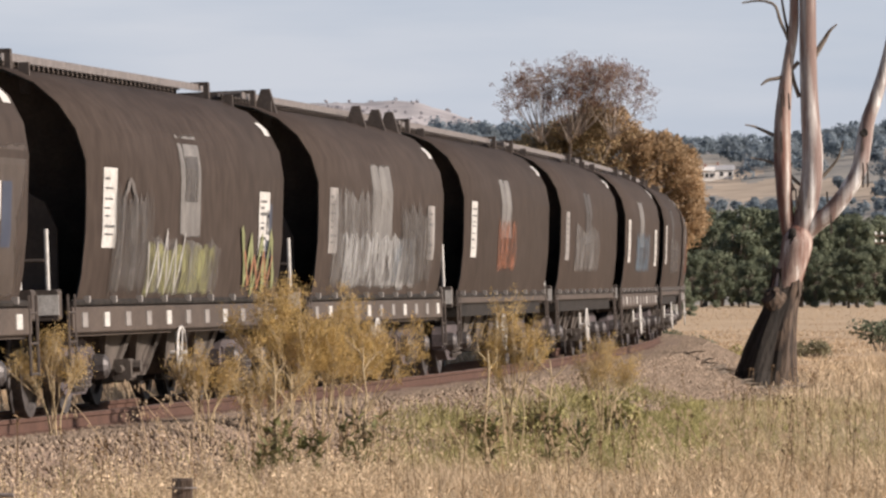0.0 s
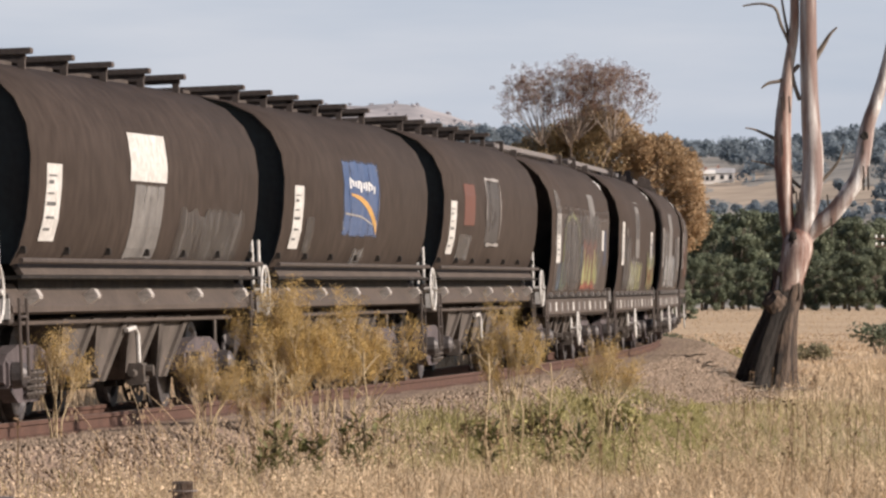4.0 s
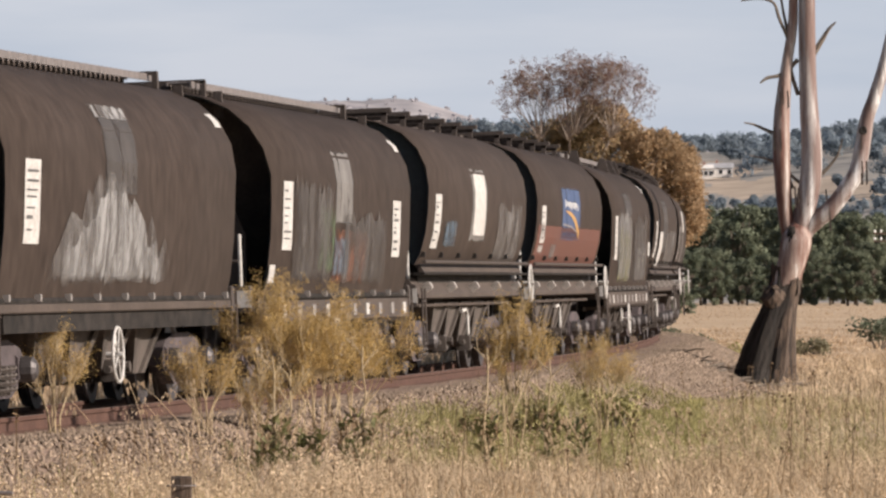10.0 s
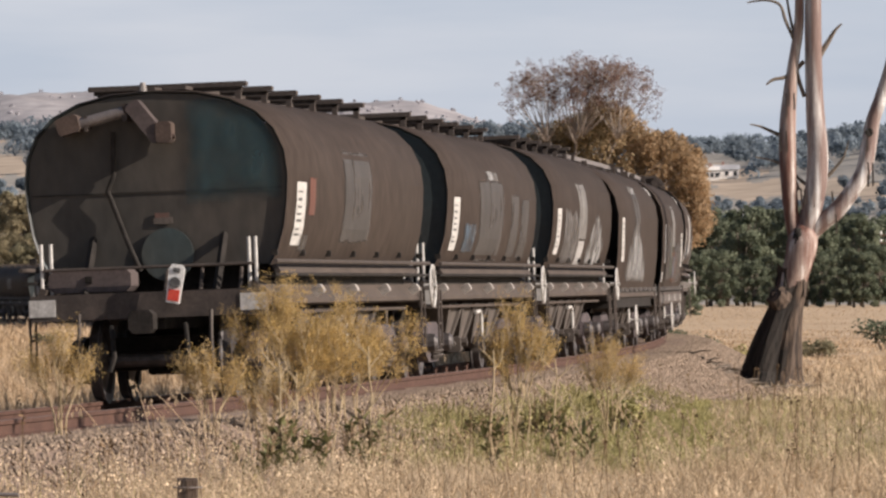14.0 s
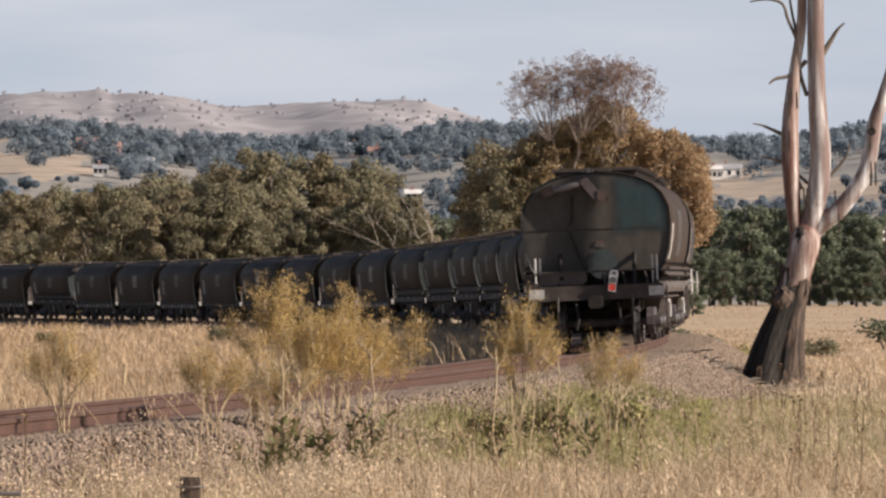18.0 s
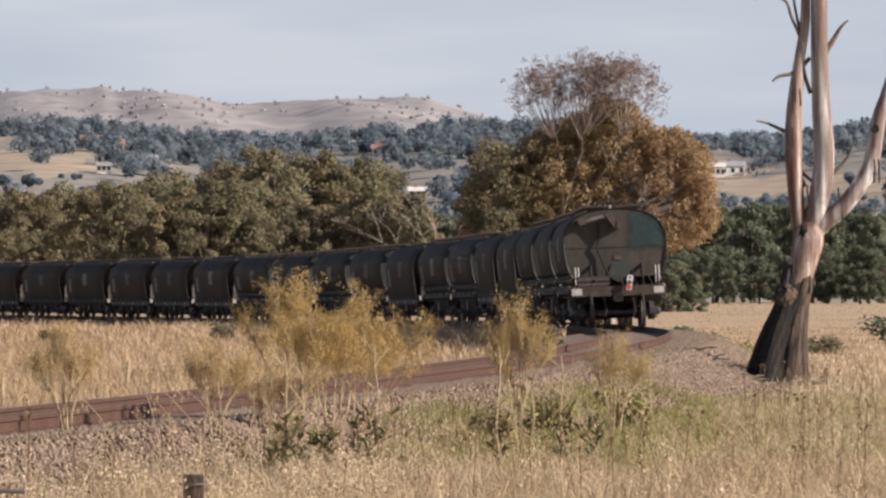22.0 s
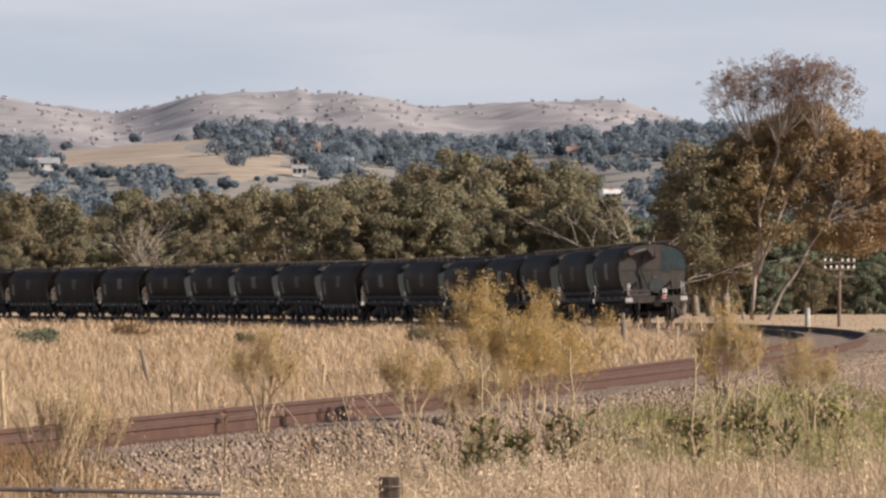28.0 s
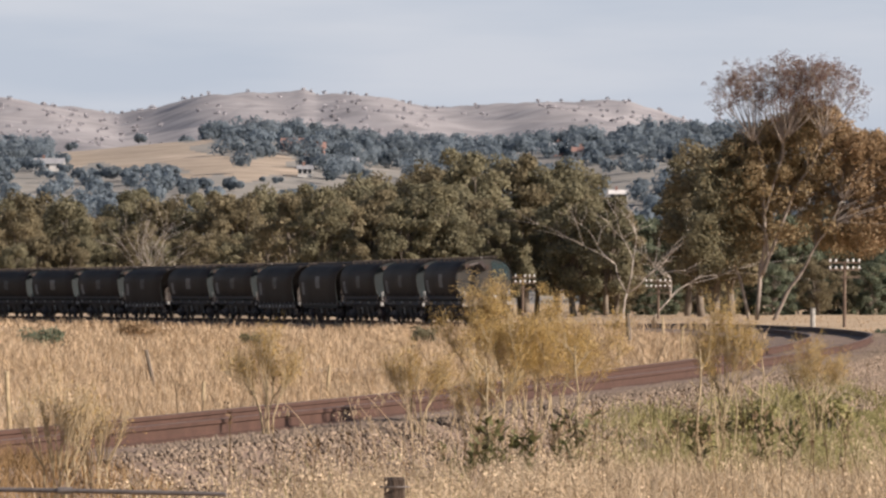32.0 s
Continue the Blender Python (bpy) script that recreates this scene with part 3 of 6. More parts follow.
    me = soup("ballast_stones", V, [(0, 1, 2), (0, 2, 3), (0, 3, 1), (4, 2, 1), (4, 3, 2), (4, 1, 3)], M_STONE)
    ob = part("ballast_stones", me, None, line, "loose crushed stones")
    tagged(ob, kind="stuff")
    return line


build_line()

# ---------------------------------------------------------------- the train
PITCH = 14.5
PROFILE_B = [(1.28, 1.47), (1.37, 1.62), (1.455, 1.90), (1.50, 2.2), (1.52, 2.5), (1.49, 2.78), (1.38, 3.03), (1.18, 3.24), (0.88, 3.39), (0.5, 3.48), (0, 3.51)]
PROFILE_A = [(1.36, 1.10), (1.42, 1.35), (1.475, 1.75), (1.50, 2.15), (1.52, 2.45), (1.48, 2.75), (1.36, 3.0), (1.14, 3.21), (0.84, 3.35), (0.45, 3.44), (0, 3.47)]


def side_at(profile, z):
    zs = [p[1] for p in profile]
    return float(np.interp(z, zs, [p[0] for p in profile]))


def full(profile, off=0.0):
    """The whole outline, right foot over the roof to the left foot (y, z), moved inwards by off."""
    c = 2.3
    right = [(-w * (1 - off / 1.5), c + (z - c) * (1 - off / 1.2)) for w, z in profile]
    left = [(-y, z) for y, z in right[-2::-1]]
    return right + left


def rake(z, on):
    """How far the rear edge of the older wagons leans back over the coupling at height z."""
    return float(np.interp(z, [2.3, 2.6, 2.9, 3.15, 3.5], [0, 0.16, 0.5, 0.62, 0.5])) if on else 0.0


def shell(profile, half, inset, raked=False):
    """Barrel side and roof sheet, with an inward lip at both ends."""
    g = Geo()
    xs = [-half, -half + 0.03, -half * 0.5, 0, half * 0.5, half - 0.03, half]
    g.loft([[(x - rake(z, raked and i < 2), y, z) for y, z in full(profile, 0.012 if abs(x) == half else 0.0)] for i, x in enumerate(xs)], closed=False)
    lips = []
    for e in (-1, 1):
        k = raked and e < 0
        a = [(e * half - rake(z, k), y, z) for y, z in full(profile, 0.012)]
        b = [(e * (half - 0.02) - rake(z, k), y, z) for y, z in full(profile, 0.03)]
        c = [(e * (half - inset), y, z) for y, z in full(profile, 0.05)]
        lips.append(Geo().loft([a, b, c], closed=False))
    return g, lips


def end_sheet(profile, x_top, x_low, e):
    g = Geo()
    out = full(profile, 0.04)
    zt, zb = max(z for _, z in out), min(z for _, z in out)
    vs = [(e * (x_low + (x_top - x_low) * (z - zb) / (zt - zb)), y, z) for y, z in out]
    n = len(vs)
    # strips from side to side, so that the sheet can carry its stiffeners
    half = n // 2
    for i in range(half):
        a, b = vs[i], vs[n - 1 - i]
        c, d = vs[n - 2 - i], vs[i + 1]
        g.add([a, b, c, d], [(0, 1, 2, 3)])
    return g


def wheel_geo():
    g = Geo()
    for e in (-1, 1):
        y = e * 0.75
        prof = [(0.09, -0.09), (0.09, 0.06), (0.36, 0.035), (0.395, 0.065), (0.455, 0.065), (0.46, -0.03), (0.49, -0.05), (0.49, -0.075), (0.38, -0.065), (0.35, -0.02)]
        rings = []
        for i in range(21):
            a = 2 * math.pi * i / 20
            rings.append([(r * math.cos(a), y + e * w, r * math.sin(a)) for r, w in prof])
        g.loft(rings, closed=True, caps=False)
    g.tube([(0, -1.0, 0), (0, 1.0, 0)], 0.085, 10)
    return g.mesh("wheelset", M_STEEL)


WHEEL = wheel_geo()


def side_frame_geo():
    g = Geo()
    outer = [(-1.15, 0.56), (-0.95, 0.66), (-0.45, 0.74), (0.45, 0.74), (0.95, 0.66), (1.15, 0.56), (1.15, 0.40), (0.98, 0.36), (0.5, 0.20), (-0.5, 0.20), (-0.98, 0.36), (-1.15, 0.40)]
    g.loft([[(x, -0.07, z) for x, z in outer], [(x, 0.07, z) for x, z in outer]])
    for x in (-0.875, 0.875):
        g.box(x - 0.16, x + 0.16, -0.10, 0.10, 0.34, 0.60, c=0.03)
    return g.mesh("side_frame", M_BOGIE)


SIDE_FRAME = side_frame_geo()
SPRING = Geo()
for _x in (-0.2, 0, 0.2):
    SPRING.tube([(_x + 0.075 * math.cos(k * 1.05), 0.075 * math.sin(k * 1.05), 0.22 + 0.0105 * k) for k in range(25)], 0.018, 5)
SPRING = SPRING.mesh("spring_nest", M_CHUTE)
AXLE_CAP = Geo().tube([(0, -0.14, 0), (0, -0.1, 0), (0, 0, 0)], [0.07, 0.12, 0.13], 12).mesh("axle_cap", M_STEEL)
BOLSTER = Geo().box(-0.2, 0.2, -1.05, 1.05, 0.46, 0.72, c=0.04).mesh("bolster", M_DARK)
BRAKE_BEAM = Geo().tube([(0, -0.8, 0.38), (0, 0.8, 0.38)], 0.05, 6).mesh("brake_beam", M_DARK)
BEAM_GEO = Geo()
BEAM_GEO.box(-0.075, 0.075, -0.92, 0.92, 3.545, 3.605, c=0.012)
BEAM_GEO.box(-0.03, 0.03, -0.86, 0.86, 3.50, 3.55)
for _e in (-1, 1):
    BEAM_GEO.box(-0.03, 0.03, _e * 0.80 - 0.05, _e * 0.80 + 0.02, 3.38, 3.55)
BEAM_GEO = BEAM_GEO.mesh("roof_beam", M_FRAME)
REFLECT = Geo().box(-0.13, 0.13, -0.006, 0.006, -0.07, 0.07).mesh("reflector", M_WHITE)
REFLECT_D = Geo().box(-0.13, 0.13, -0.006, 0.006, -0.07, 0.07).mesh("reflector", M_WHITED)
REFLECT_B = Geo().box(-0.09, 0.09, -0.12, 0.12, -0.055, 0.055, c=0.02).mesh("reflector", M_PALEPAINT)
POST_DARK = Geo().tube([(0, 0, 0), (0, 0, 0.58)], 0.022, 8).mesh("grab_post", M_FRAME)
POST_FADED = Geo().tube([(0, 0, 0), (0, 0, 0.58)], 0.022, 8).mesh("grab_post", M_WHITED)
POST = Geo().tube([(0, 0, 0), (0, 0, 0.58)], 0.022, 8).mesh("grab_post", M_WHITE)
CHUTE = Geo()
for _e in (-1, 1):
    CHUTE.loft([[(-0.86, _e * 1.16, 0.98), (0.86, _e * 1.16, 0.98), (0.86, 0, 0.98), (-0.86, 0, 0.98)],
                [(-0.30, _e * 0.98, 0.34), (0.30, _e * 0.98, 0.34), (0.30, 0, 0.34), (-0.30, 0, 0.34)]])
    for _s in (-1, 1):      # flat ribs along the slanted edges
        CHUTE.loft([[(_s * 0.90, _e * 1.20, 0.98), (_s * 0.66, _e * 1.20, 0.98), (_s * 0.66, _e * 1.12, 0.98), (_s * 0.90, _e * 1.12, 0.98)],
                    [(_s * 0.34, _e * 1.02, 0.34), (_s * 0.16, _e * 1.02, 0.34), (_s * 0.16, _e * 0.96, 0.34), (_s * 0.34, _e * 0.96, 0.34)]])
CHUTE = CHUTE.mesh("hopper_chute", M_CHUTE)
CHUTE_DOOR = Geo().box(-0.32, 0.32, -0.68, 0.68, 0.26, 0.34, c=0.02).tube([(0.36, -0.8, 0.3), (0.36, 0.8, 0.3)], 0.03, 6).mesh("chute_door", M_DARK)
HANDWHEEL = Geo().ring((0, 0, 0), "y", 0.27, 0.017, 26, 6)
for _k in range(5):
    _a = 2 * math.pi * _k / 5
    HANDWHEEL.tube([(0, 0, 0), (0.27 * math.cos(_a), 0, 0.27 * math.sin(_a))], 0.009, 5)
HANDWHEEL.tube([(0, -0.05, 0), (0, 0.12, 0)], 0.03, 8)
HANDWHEEL = HANDWHEEL.mesh("handbrake_wheel", M_WHITE)
COUPLER = Geo().box(-0.35, 0.28, -0.08, 0.08, 0.80, 0.98, c=0.02).box(0.18, 0.46, -0.15, 0.13, 0.76, 1.02, c=0.05).mesh("coupler", M_DARK)
HOSE = Geo().tube([(0, 0, 0.85), (0.12, 0.03, 0.72), (0.16, 0.05, 0.5), (0.2, 0.0, 0.34)], 0.028, 7).mesh("air_hose", M_DARK)
RESERVOIR = Geo().tube([(-0.5, 0, 0), (-0.45, 0, 0), (0.45, 0, 0), (0.5, 0, 0)], [0.12, 0.19, 0.19, 0.12], 14).mesh("air_reservoir", M_CHUTE, True)
BENT_PIPE = Geo().tube([(-0.45, 0, 0.78), (-0.1, -0.02, 0.80), (0.0, -0.03, 0.74), (0.02, -0.03, 0.45)], 0.025, 7).mesh("brake_pipe", M_WHITE)
GEARBOX = Geo().box(-0.14, 0.14, -0.1, 0.1, 0.28, 0.5, c=0.03).tube([(-0.3, 0, 0.4), (0.3, 0, 0.4)], 0.04, 8).tube([(0.0, -0.18, 0.42), (0, 0.1, 0.42)], 0.06, 8).mesh("door_gear", M_CHUTE)
BRACKET_PALE = Geo().box(-0.045, 0.02, -0.03, 0.03, -0.035, 0.035, c=0.008).mesh("bracket", M_WHITED)
BRACKET_DARK = Geo().box(-0.03, 0.03, -0.04, 0.04, -0.04, 0.03, c=0.008).mesh("bracket", M_DARK)
BRACKET = Geo().box(-0.04, 0.04, -0.05, 0.05, -0.06, 0.05, c=0.01).mesh("bracket", M_WHITED)
LADDER = Geo()
for _x in (-0.17, 0.17):
    LADDER.tube([(_x, 0, 0.1), (_x, 0, 0.85)], 0.016, 5)
for _k in range(3):
    LADDER.tube([(-0.17, 0, 0.12 + 0.28 * _k), (0.17, 0, 0.12 + 0.28 * _k)], 0.013, 5)
LADDER = LADDER.mesh("step_ladder", M_FRAME)


def add_bogie(wagon, x):
    b = part("bogie", BOLSTER, None, wagon, "dusty cast-steel two-axle bogie", at=pose(x, 0, 0))
    for e in (-1, 1):
        part("side_frame", SIDE_FRAME, None, b, at=pose(0, e * 1.02, 0))
        part("spring_nest", SPRING, None, b, at=pose(0, e * 1.13, 0.02))
        for w in (-0.875, 0.875):
            part("axle_cap", AXLE_CAP, None, b, at=pose(w, e * 1.13, 0.46, 0, 0, 0 if e < 0 else 180))
    for w in (-0.875, 0.875):
        part("wheelset", WHEEL, None, b, "bright-rimmed steel wheels", at=pose(w, 0, 0.46))
        part("brake_beam", BRAKE_BEAM, None, b, at=pose(w * 0.42, 0, 0))


END_GAP = {'B': 0.95, 'D': 1.35, 'A': 1.38, 'F': 1.38, 'C': 1.15}      # body end to the middle of the coupling
AHEAD = {'B': -0.35, 'D': 0.3, 'A': 0.0, 'F': 0.0, 'C': 0.0}      # the body's middle, forward of its pitch


def base_wagon(kind):
    """One hopper wagon of its kind, with the parts that all of its kind share."""
    B = kind in "BD"
    prof = PROFILE_B if B else PROFILE_A
    half = (PITCH - 2 * END_GAP[kind]) / 2
    w = thing("hopper_wagon", "brown-grey barrel-sided grain hopper wagon with weathered paint, on rails", "railway wagon", group="wagons of the train")
    barrel, lips = shell(prof, half, 0.30 if B else 0.55, not B)
    body = part("body", barrel, M_BODY, w, "curved weathered steel barrel", True)
    for lip in lips:
        part("end_lip", lip, M_END, body, "dark rolled edge")
    for e in (-1, 1):
        es = part("end_sheet", end_sheet(prof, half - {"D": 0.035, "B": 0.17}.get(kind, 0.3), half - {"D": 0.05, "B": 0.21}.get(kind, 1.5), e), M_END if B else M_FRAME, body, "grimy teal-black end sheet" if B else "dark sloping end sheet")
    base = prof[0][1]
    sill0, sill1 = (0.95, 1.26) if B else (0.80, 1.05) if kind in "AF" else (0.98, 1.07)
    hw = 1.33 if B else 1.36
    full_half = (PITCH - 1.2) / 2
    for e in (-1, 1):
        g = Geo().box(-full_half + (0 if B else 0.35), full_half - (0 if B else 0.35), e * hw - 0.03, e * hw + 0.03, sill0, sill1, c=0.012)
        g.box(-full_half + 0.4, full_half - 0.4, e * (hw - 0.1) - 0.07, e * (hw - 0.1) + 0.07, sill0 - 0.03, sill0 + 0.02)
        if B:
            g = Geo()
            for xx in (1,):
                ring = [(1.22, 1.31), (1.36, 1.09), (1.36, 1.04), (1.30, 1.02), (1.16, 1.28)]
                g.loft([[(x, e * y, z) for y, z in ring] for x in (-full_half, full_half)])
            g.box(-full_half + 0.9, full_half - 0.9, e * 1.20 - 0.05, e * 1.20 + 0.05, 0.92, 0.96, c=0.01)
        sb = part("side_sill", g, M_SILL, w, "long riveted side sill")
        n = 5 if B else 11 if kind in "AF" else 0
        for i in range(n):
            x = -full_half * 0.86 + i * full_half * 1.72 / (n - 1)
            mesh = REFLECT if (i * 7 + n) % 3 == 0 else REFLECT_D
            if B:
                part("reflector", REFLECT_B, None, sb, at=pose(x, e * 1.322, 1.155, e * 32.5, 0, 0))
            else:
                part("reflector", mesh, None, sb, at=pose(x, e * (hw + 0.036), (sill0 + sill1) / 2, 0, 0, 0))
        if B:
            g = Geo().tube([(-full_half, e * 1.45, 1.515), (full_half, e * 1.45, 1.515)], 0.026, 7)
            part("upper_hand_rail", g, M_FRAME, w, "long dark pipe along the body")
            g = Geo().loft([[(x, e * y, z) for y, z in ((1.40, 1.385), (1.34, 1.49), (1.28, 1.48), (1.34, 1.385))] for x in (-half, half)])
            part("side_skirt", g, M_SILL, w, "narrow brown skirt under the body")
            g = Geo().box(-full_half, full_half, e * 1.37 - 0.08, e * 1.37 + 0.08, 1.345, 1.378, c=0.01)
            rb = part("running_board", g, M_DARK, w, "narrow dark running board")
            for i in range(7):
                x = -full_half * 0.94 + i * full_half * 1.88 / 6
                part("board_bracket", BRACKET_DARK, None, rb, at=pose(x, e * 1.38, 1.62))
        else:
            g = Geo().tube([(-full_half + 0.4, e * 1.36, 1.09), (full_half - 0.4, e * 1.36, 1.09)], 0.035, 7)
            rl = part("lower_body_rail", g, M_DARK, w)
            for i in range(9):
                x = -half * 0.95 + i * half * 1.9 / 8
                part("hook_bracket", BRACKET_PALE, None, rl, at=pose(x, e * 1.40, 1.12))
    # head stocks, platforms and couplers
    for e in (-1, 1):
        g = Geo().box(e * full_half - 0.10, e * full_half + 0.10, -1.34, 1.34, 0.93, 1.22, c=0.02)
        hs = part("head_stock", g, M_FRAME, w, "grimy end beam")
        for y in (-1.2, 1.2):
            part("corner_plate", Geo().box(e * (full_half + 0.105) - 0.006, e * (full_half + 0.105) + 0.006, y - 0.15, y + 0.15, 0.98, 1.17), M_WHITE, hs, "dirty white corner plate")
        inner = half - 0.3
        g = Geo().box(min(e * inner, e * full_half), max(e * inner, e * full_half), -1.2, 1.2, 1.18, 1.225)
        part("end_platform", g, M_DARK, w)
        part("coupler", COUPLER, None, w, "black knuckle coupler", at=pose(e * (full_half + 0.1), 0, 0, 0, 0, 0 if e > 0 else 180))
        for k in (-0.42, 0.42):
            part("air_hose", HOSE, None, w, at=pose(e * (full_half + 0.1), k, 0, 0, 0, 0 if e > 0 else 180))
        for y in (-1.22, 1.22):
            for dx in ((0.0, 0.1) if B else (0.0,)):
                part("grab_post", POST if y < 0 or kind == "D" else POST_FADED if e < 0 else POST_DARK, None, w, "painted grab post", at=pose(e * (full_half - 0.05 - dx), y * (1 - 0.75 * dx), 1.22))
            part("step_ladder", LADDER, None, w, at=pose(e * (full_half - 0.3), y * 1.14, 0.32))
        g = Geo().tube([(e * (full_half - 0.02), -1.2, 1.5), (e * (full_half - 0.02), 1.2, 1.5)], 0.018, 6)
        part("end_hand_rail", g, M_FRAME, w)
        for y in (-0.75, 0.75):
            g = Geo().tube([(e * (full_half - 0.1), y, 1.2), (e * (half - 0.25), y, 2.0)], 0.05, 6)
            part("end_brace", g, M_DARK, w)
    # roof
    if B:
        for i in range(6):
            part("roof_beam", BEAM_GEO, None, w, "dark transverse roof beam", at=pose(-half + 1.05 + i * (2 * half - 2.1) / 5, 0, 0))
        g = Geo()
        for y in (-0.18, 0.18):
            g.box(-half + 0.5, half - 0.5, y - 0.12, y + 0.12, 3.52, 3.56)
        part("roof_hatch", g, M_FRAME, w, "long narrow roof hatch")
    else:
        g = Geo().box(-half + 0.2, half - 0.2, -0.36, 0.36, 3.44, 3.54, c=0.03)
        part("roof_hatch", g, M_FRAME, w, "long trough roof hatch")
        g = Geo()
        for i in range(46):
            x = -half + 0.1 + i * (2 * half - 0.2) / 45
            g.box(x - 0.08, x + 0.08, -0.62, -0.34, 3.525, 3.55)
        g.box(-half, half, -0.63, -0.61, 3.47, 3.545).box(-half, half, -0.36, -0.34, 3.5, 3.545)
        part("roof_walkway", g, M_GRATE, w, "pale galvanised grating walkway")
        for x in (-half + 0.3, half - 0.25):
            g = Geo().box(x - 0.05, x + 0.05, -0.74, -0.68, 3.3, 3.55, c=0.01).box(x - 0.05, x + 0.05, -0.74, 0.4, 3.53, 3.57, c=0.01)
            part("hatch_frame", g, M_FRAME, w)
    if kind not in "BD":
        for e in (-1, 1):      # flat panel with rounded shoulders under the sloping end
            out = [(-1.12, 1.06), (1.12, 1.06), (1.14, 1.8), (1.02, 2.08), (0.8, 2.2), (-0.8, 2.2), (-1.02, 2.08), (-1.14, 1.8)]
            g = Geo().loft([[(e * (half - d), y, z) for y, z in out] for d in (0.30, 0.24)])
            part("end_panel", g, M_SILL, w, "plain dusty brown end panel")
            for y in (-0.92, 0.92):
                part("walkway_bracket", Geo().box(min(e * (half - 0.06), e * half), max(e * (half - 0.06), e * half), y - 0.05, y + 0.05, 3.12, 3.42, c=0.01), M_FRAME, w)
    if kind == "F":
        for x in (-half + 0.4, half * 0.4, half * 0.72, half - 0.25):
            g = Geo().add([(x + a, y, z) for a in (-0.05, 0.05) for y, z in ((-1.0, 3.2), (-0.9, 3.58), (-0.8, 3.58), (-0.72, 3.36))],
                          [(0, 1, 2, 3), (7, 6, 5, 4), (0, 4, 5, 1), (1, 5, 6, 2), (2, 6, 7, 3), (3, 7, 4, 0)])
            part("roof_gusset", g, M_FRAME, w)
    # belly
    for x in (-3.0, -1.0, 1.0, 3.0):
        part("hopper_chute", CHUTE, None, w, "dusty tapered discharge chute", at=pose(x * 0.86, 0, 0))
        part("chute_door", CHUTE_DOOR, None, w, at=pose(x * 0.86, 0, 0))
    g = Geo().box(-full_half, full_half, -0.16, 0.16, 0.80, 1.08)
    part("centre_sill", g, M_DARK, w)
    # added black plates: block the view through and stand for shade between the chutes
    part("hopper_floor", Geo().box(-3.5, 3.5, -0.03, 0.03, 0.30, 0.9).box(-3.9, 3.9, -0.5, 0.5, 0.55, 0.62), M_DARK, w)
    g = Geo().box(-half + 0.4, half - 0.4, -prof[0][0] + 0.02, prof[0][0] - 0.02, prof[0][1] - 0.3, prof[0][1] + 0.02)
    part("belly_plate", g, M_DARK, w)
    for x in (-4.75, 4.75):
        add_bogie(w, x)
    for e in (-1, 1):
        part("air_reservoir", RESERVOIR, None, w, "cylindrical air tank", at=pose(-3.55 * e, e * 0.72, 0.72))
        part("brake_pipe", BENT_PIPE, None, w, "white bent brake pipe", at=pose(0.2, e * 1.2, 0.06, 0, 0, 0 if e < 0 else 180))
        part("door_gear", GEARBOX, None, w, at=pose(0.65, e * 1.12, 0.0))
        part("door_gear", GEARBOX, None, w, at=pose(-2.2, e * 1.1, 0.02))
        part("brake_rod", Geo().tube([(-4.2, e * 0.9, 0.5), (4.2, e * 0.9, 0.52)], 0.03, 6), M_DARK, w)
    if B:
        part("handbrake_wheel", HANDWHEEL, None, w, "white spoked handbrake wheel", at=pose(full_half - 0.2, -1.52, 1.22))
    else:
        part("handbrake_wheel", HANDWHEEL, None, w, "white spoked handbrake wheel", at=pose(-0.6, -1.42, 0.55))
    # pipe and chute fixed on the rear end sheet
    if B:
        xe = -half
        p = part("end_drive_tube", Geo().tube([(xe - 0.19, 0.82, 3.15), (xe - 0.19, 0.30, 3.27)], 0.065, 14), M_GRATE, w, "dusty steel tube across the end")
        part("end_motor", Geo().box(-0.16, 0.13, -0.13, 0.13, -0.1, 0.1, pose(xe - 0.14, 0.94, 3.14, -14, 0, 0), 0.03), M_MOTOR, p, "rusty drive motor")
        part("tube_bracket", Geo().box(xe - 0.24, xe - 0.02, 0.26, 0.32, 3.16, 3.36, c=0.01), M_FRAME, p)
        part("tube_bracket", Geo().box(xe - 0.24, xe - 0.02, 0.72, 0.76, 3.06, 3.24, c=0.01), M_FRAME, p)
        part("end_chute_arm", Geo().box(-0.13, 0.13, -0.09, 0.09, -0.27, 0.27, pose(xe - 0.13, 0.06, 3.15, -38, 0, 0), 0.03), M_ARM, w, "purple-brown steel chute arm")
        part("end_chute_flap", Geo().box(xe - 0.28, xe - 0.02, -0.24, -0.06, 2.90, 3.14, c=0.03).tube([(xe - 0.2, -0.02, 2.93), (xe - 0.2, -0.27, 2.97)], 0.03, 8), M_MOTOR, w, "rusty hinged flap")
        g = Geo().tube([(xe - 0.06, 0.46, 3.05), (xe - 0.03, 0.48, 2.55), (xe - 0.05, 0.55, 2.38), (xe - 0.03, 0.46, 2.12), (xe - 0.06, 0.33, 1.77), (xe - 0.08, 0.2, 1.46)], 0.03, 8)
        part("end_cable", g, M_DARK, w, "black hose down the end sheet")
        part("end_locker", Geo().box(-full_half + 0.12, -full_half + 0.62, 0.22, 1.16, 1.24, 1.50, c=0.06), M_ARM, w, "purple-brown steel locker on the platform")
        part("locker_latch", Geo().box(-full_half + 0.10, -full_half + 0.122, 0.66, 0.74, 1.34, 1.42), M_DARK, w)
        part("roof_lamp", Geo().tube([(xe + 0.05, 0.12, 3.5), (xe + 0.05, 0.12, 3.60)], [0.05, 0.03], 8), M_WHITED, w, "small pale cap on the roof edge")
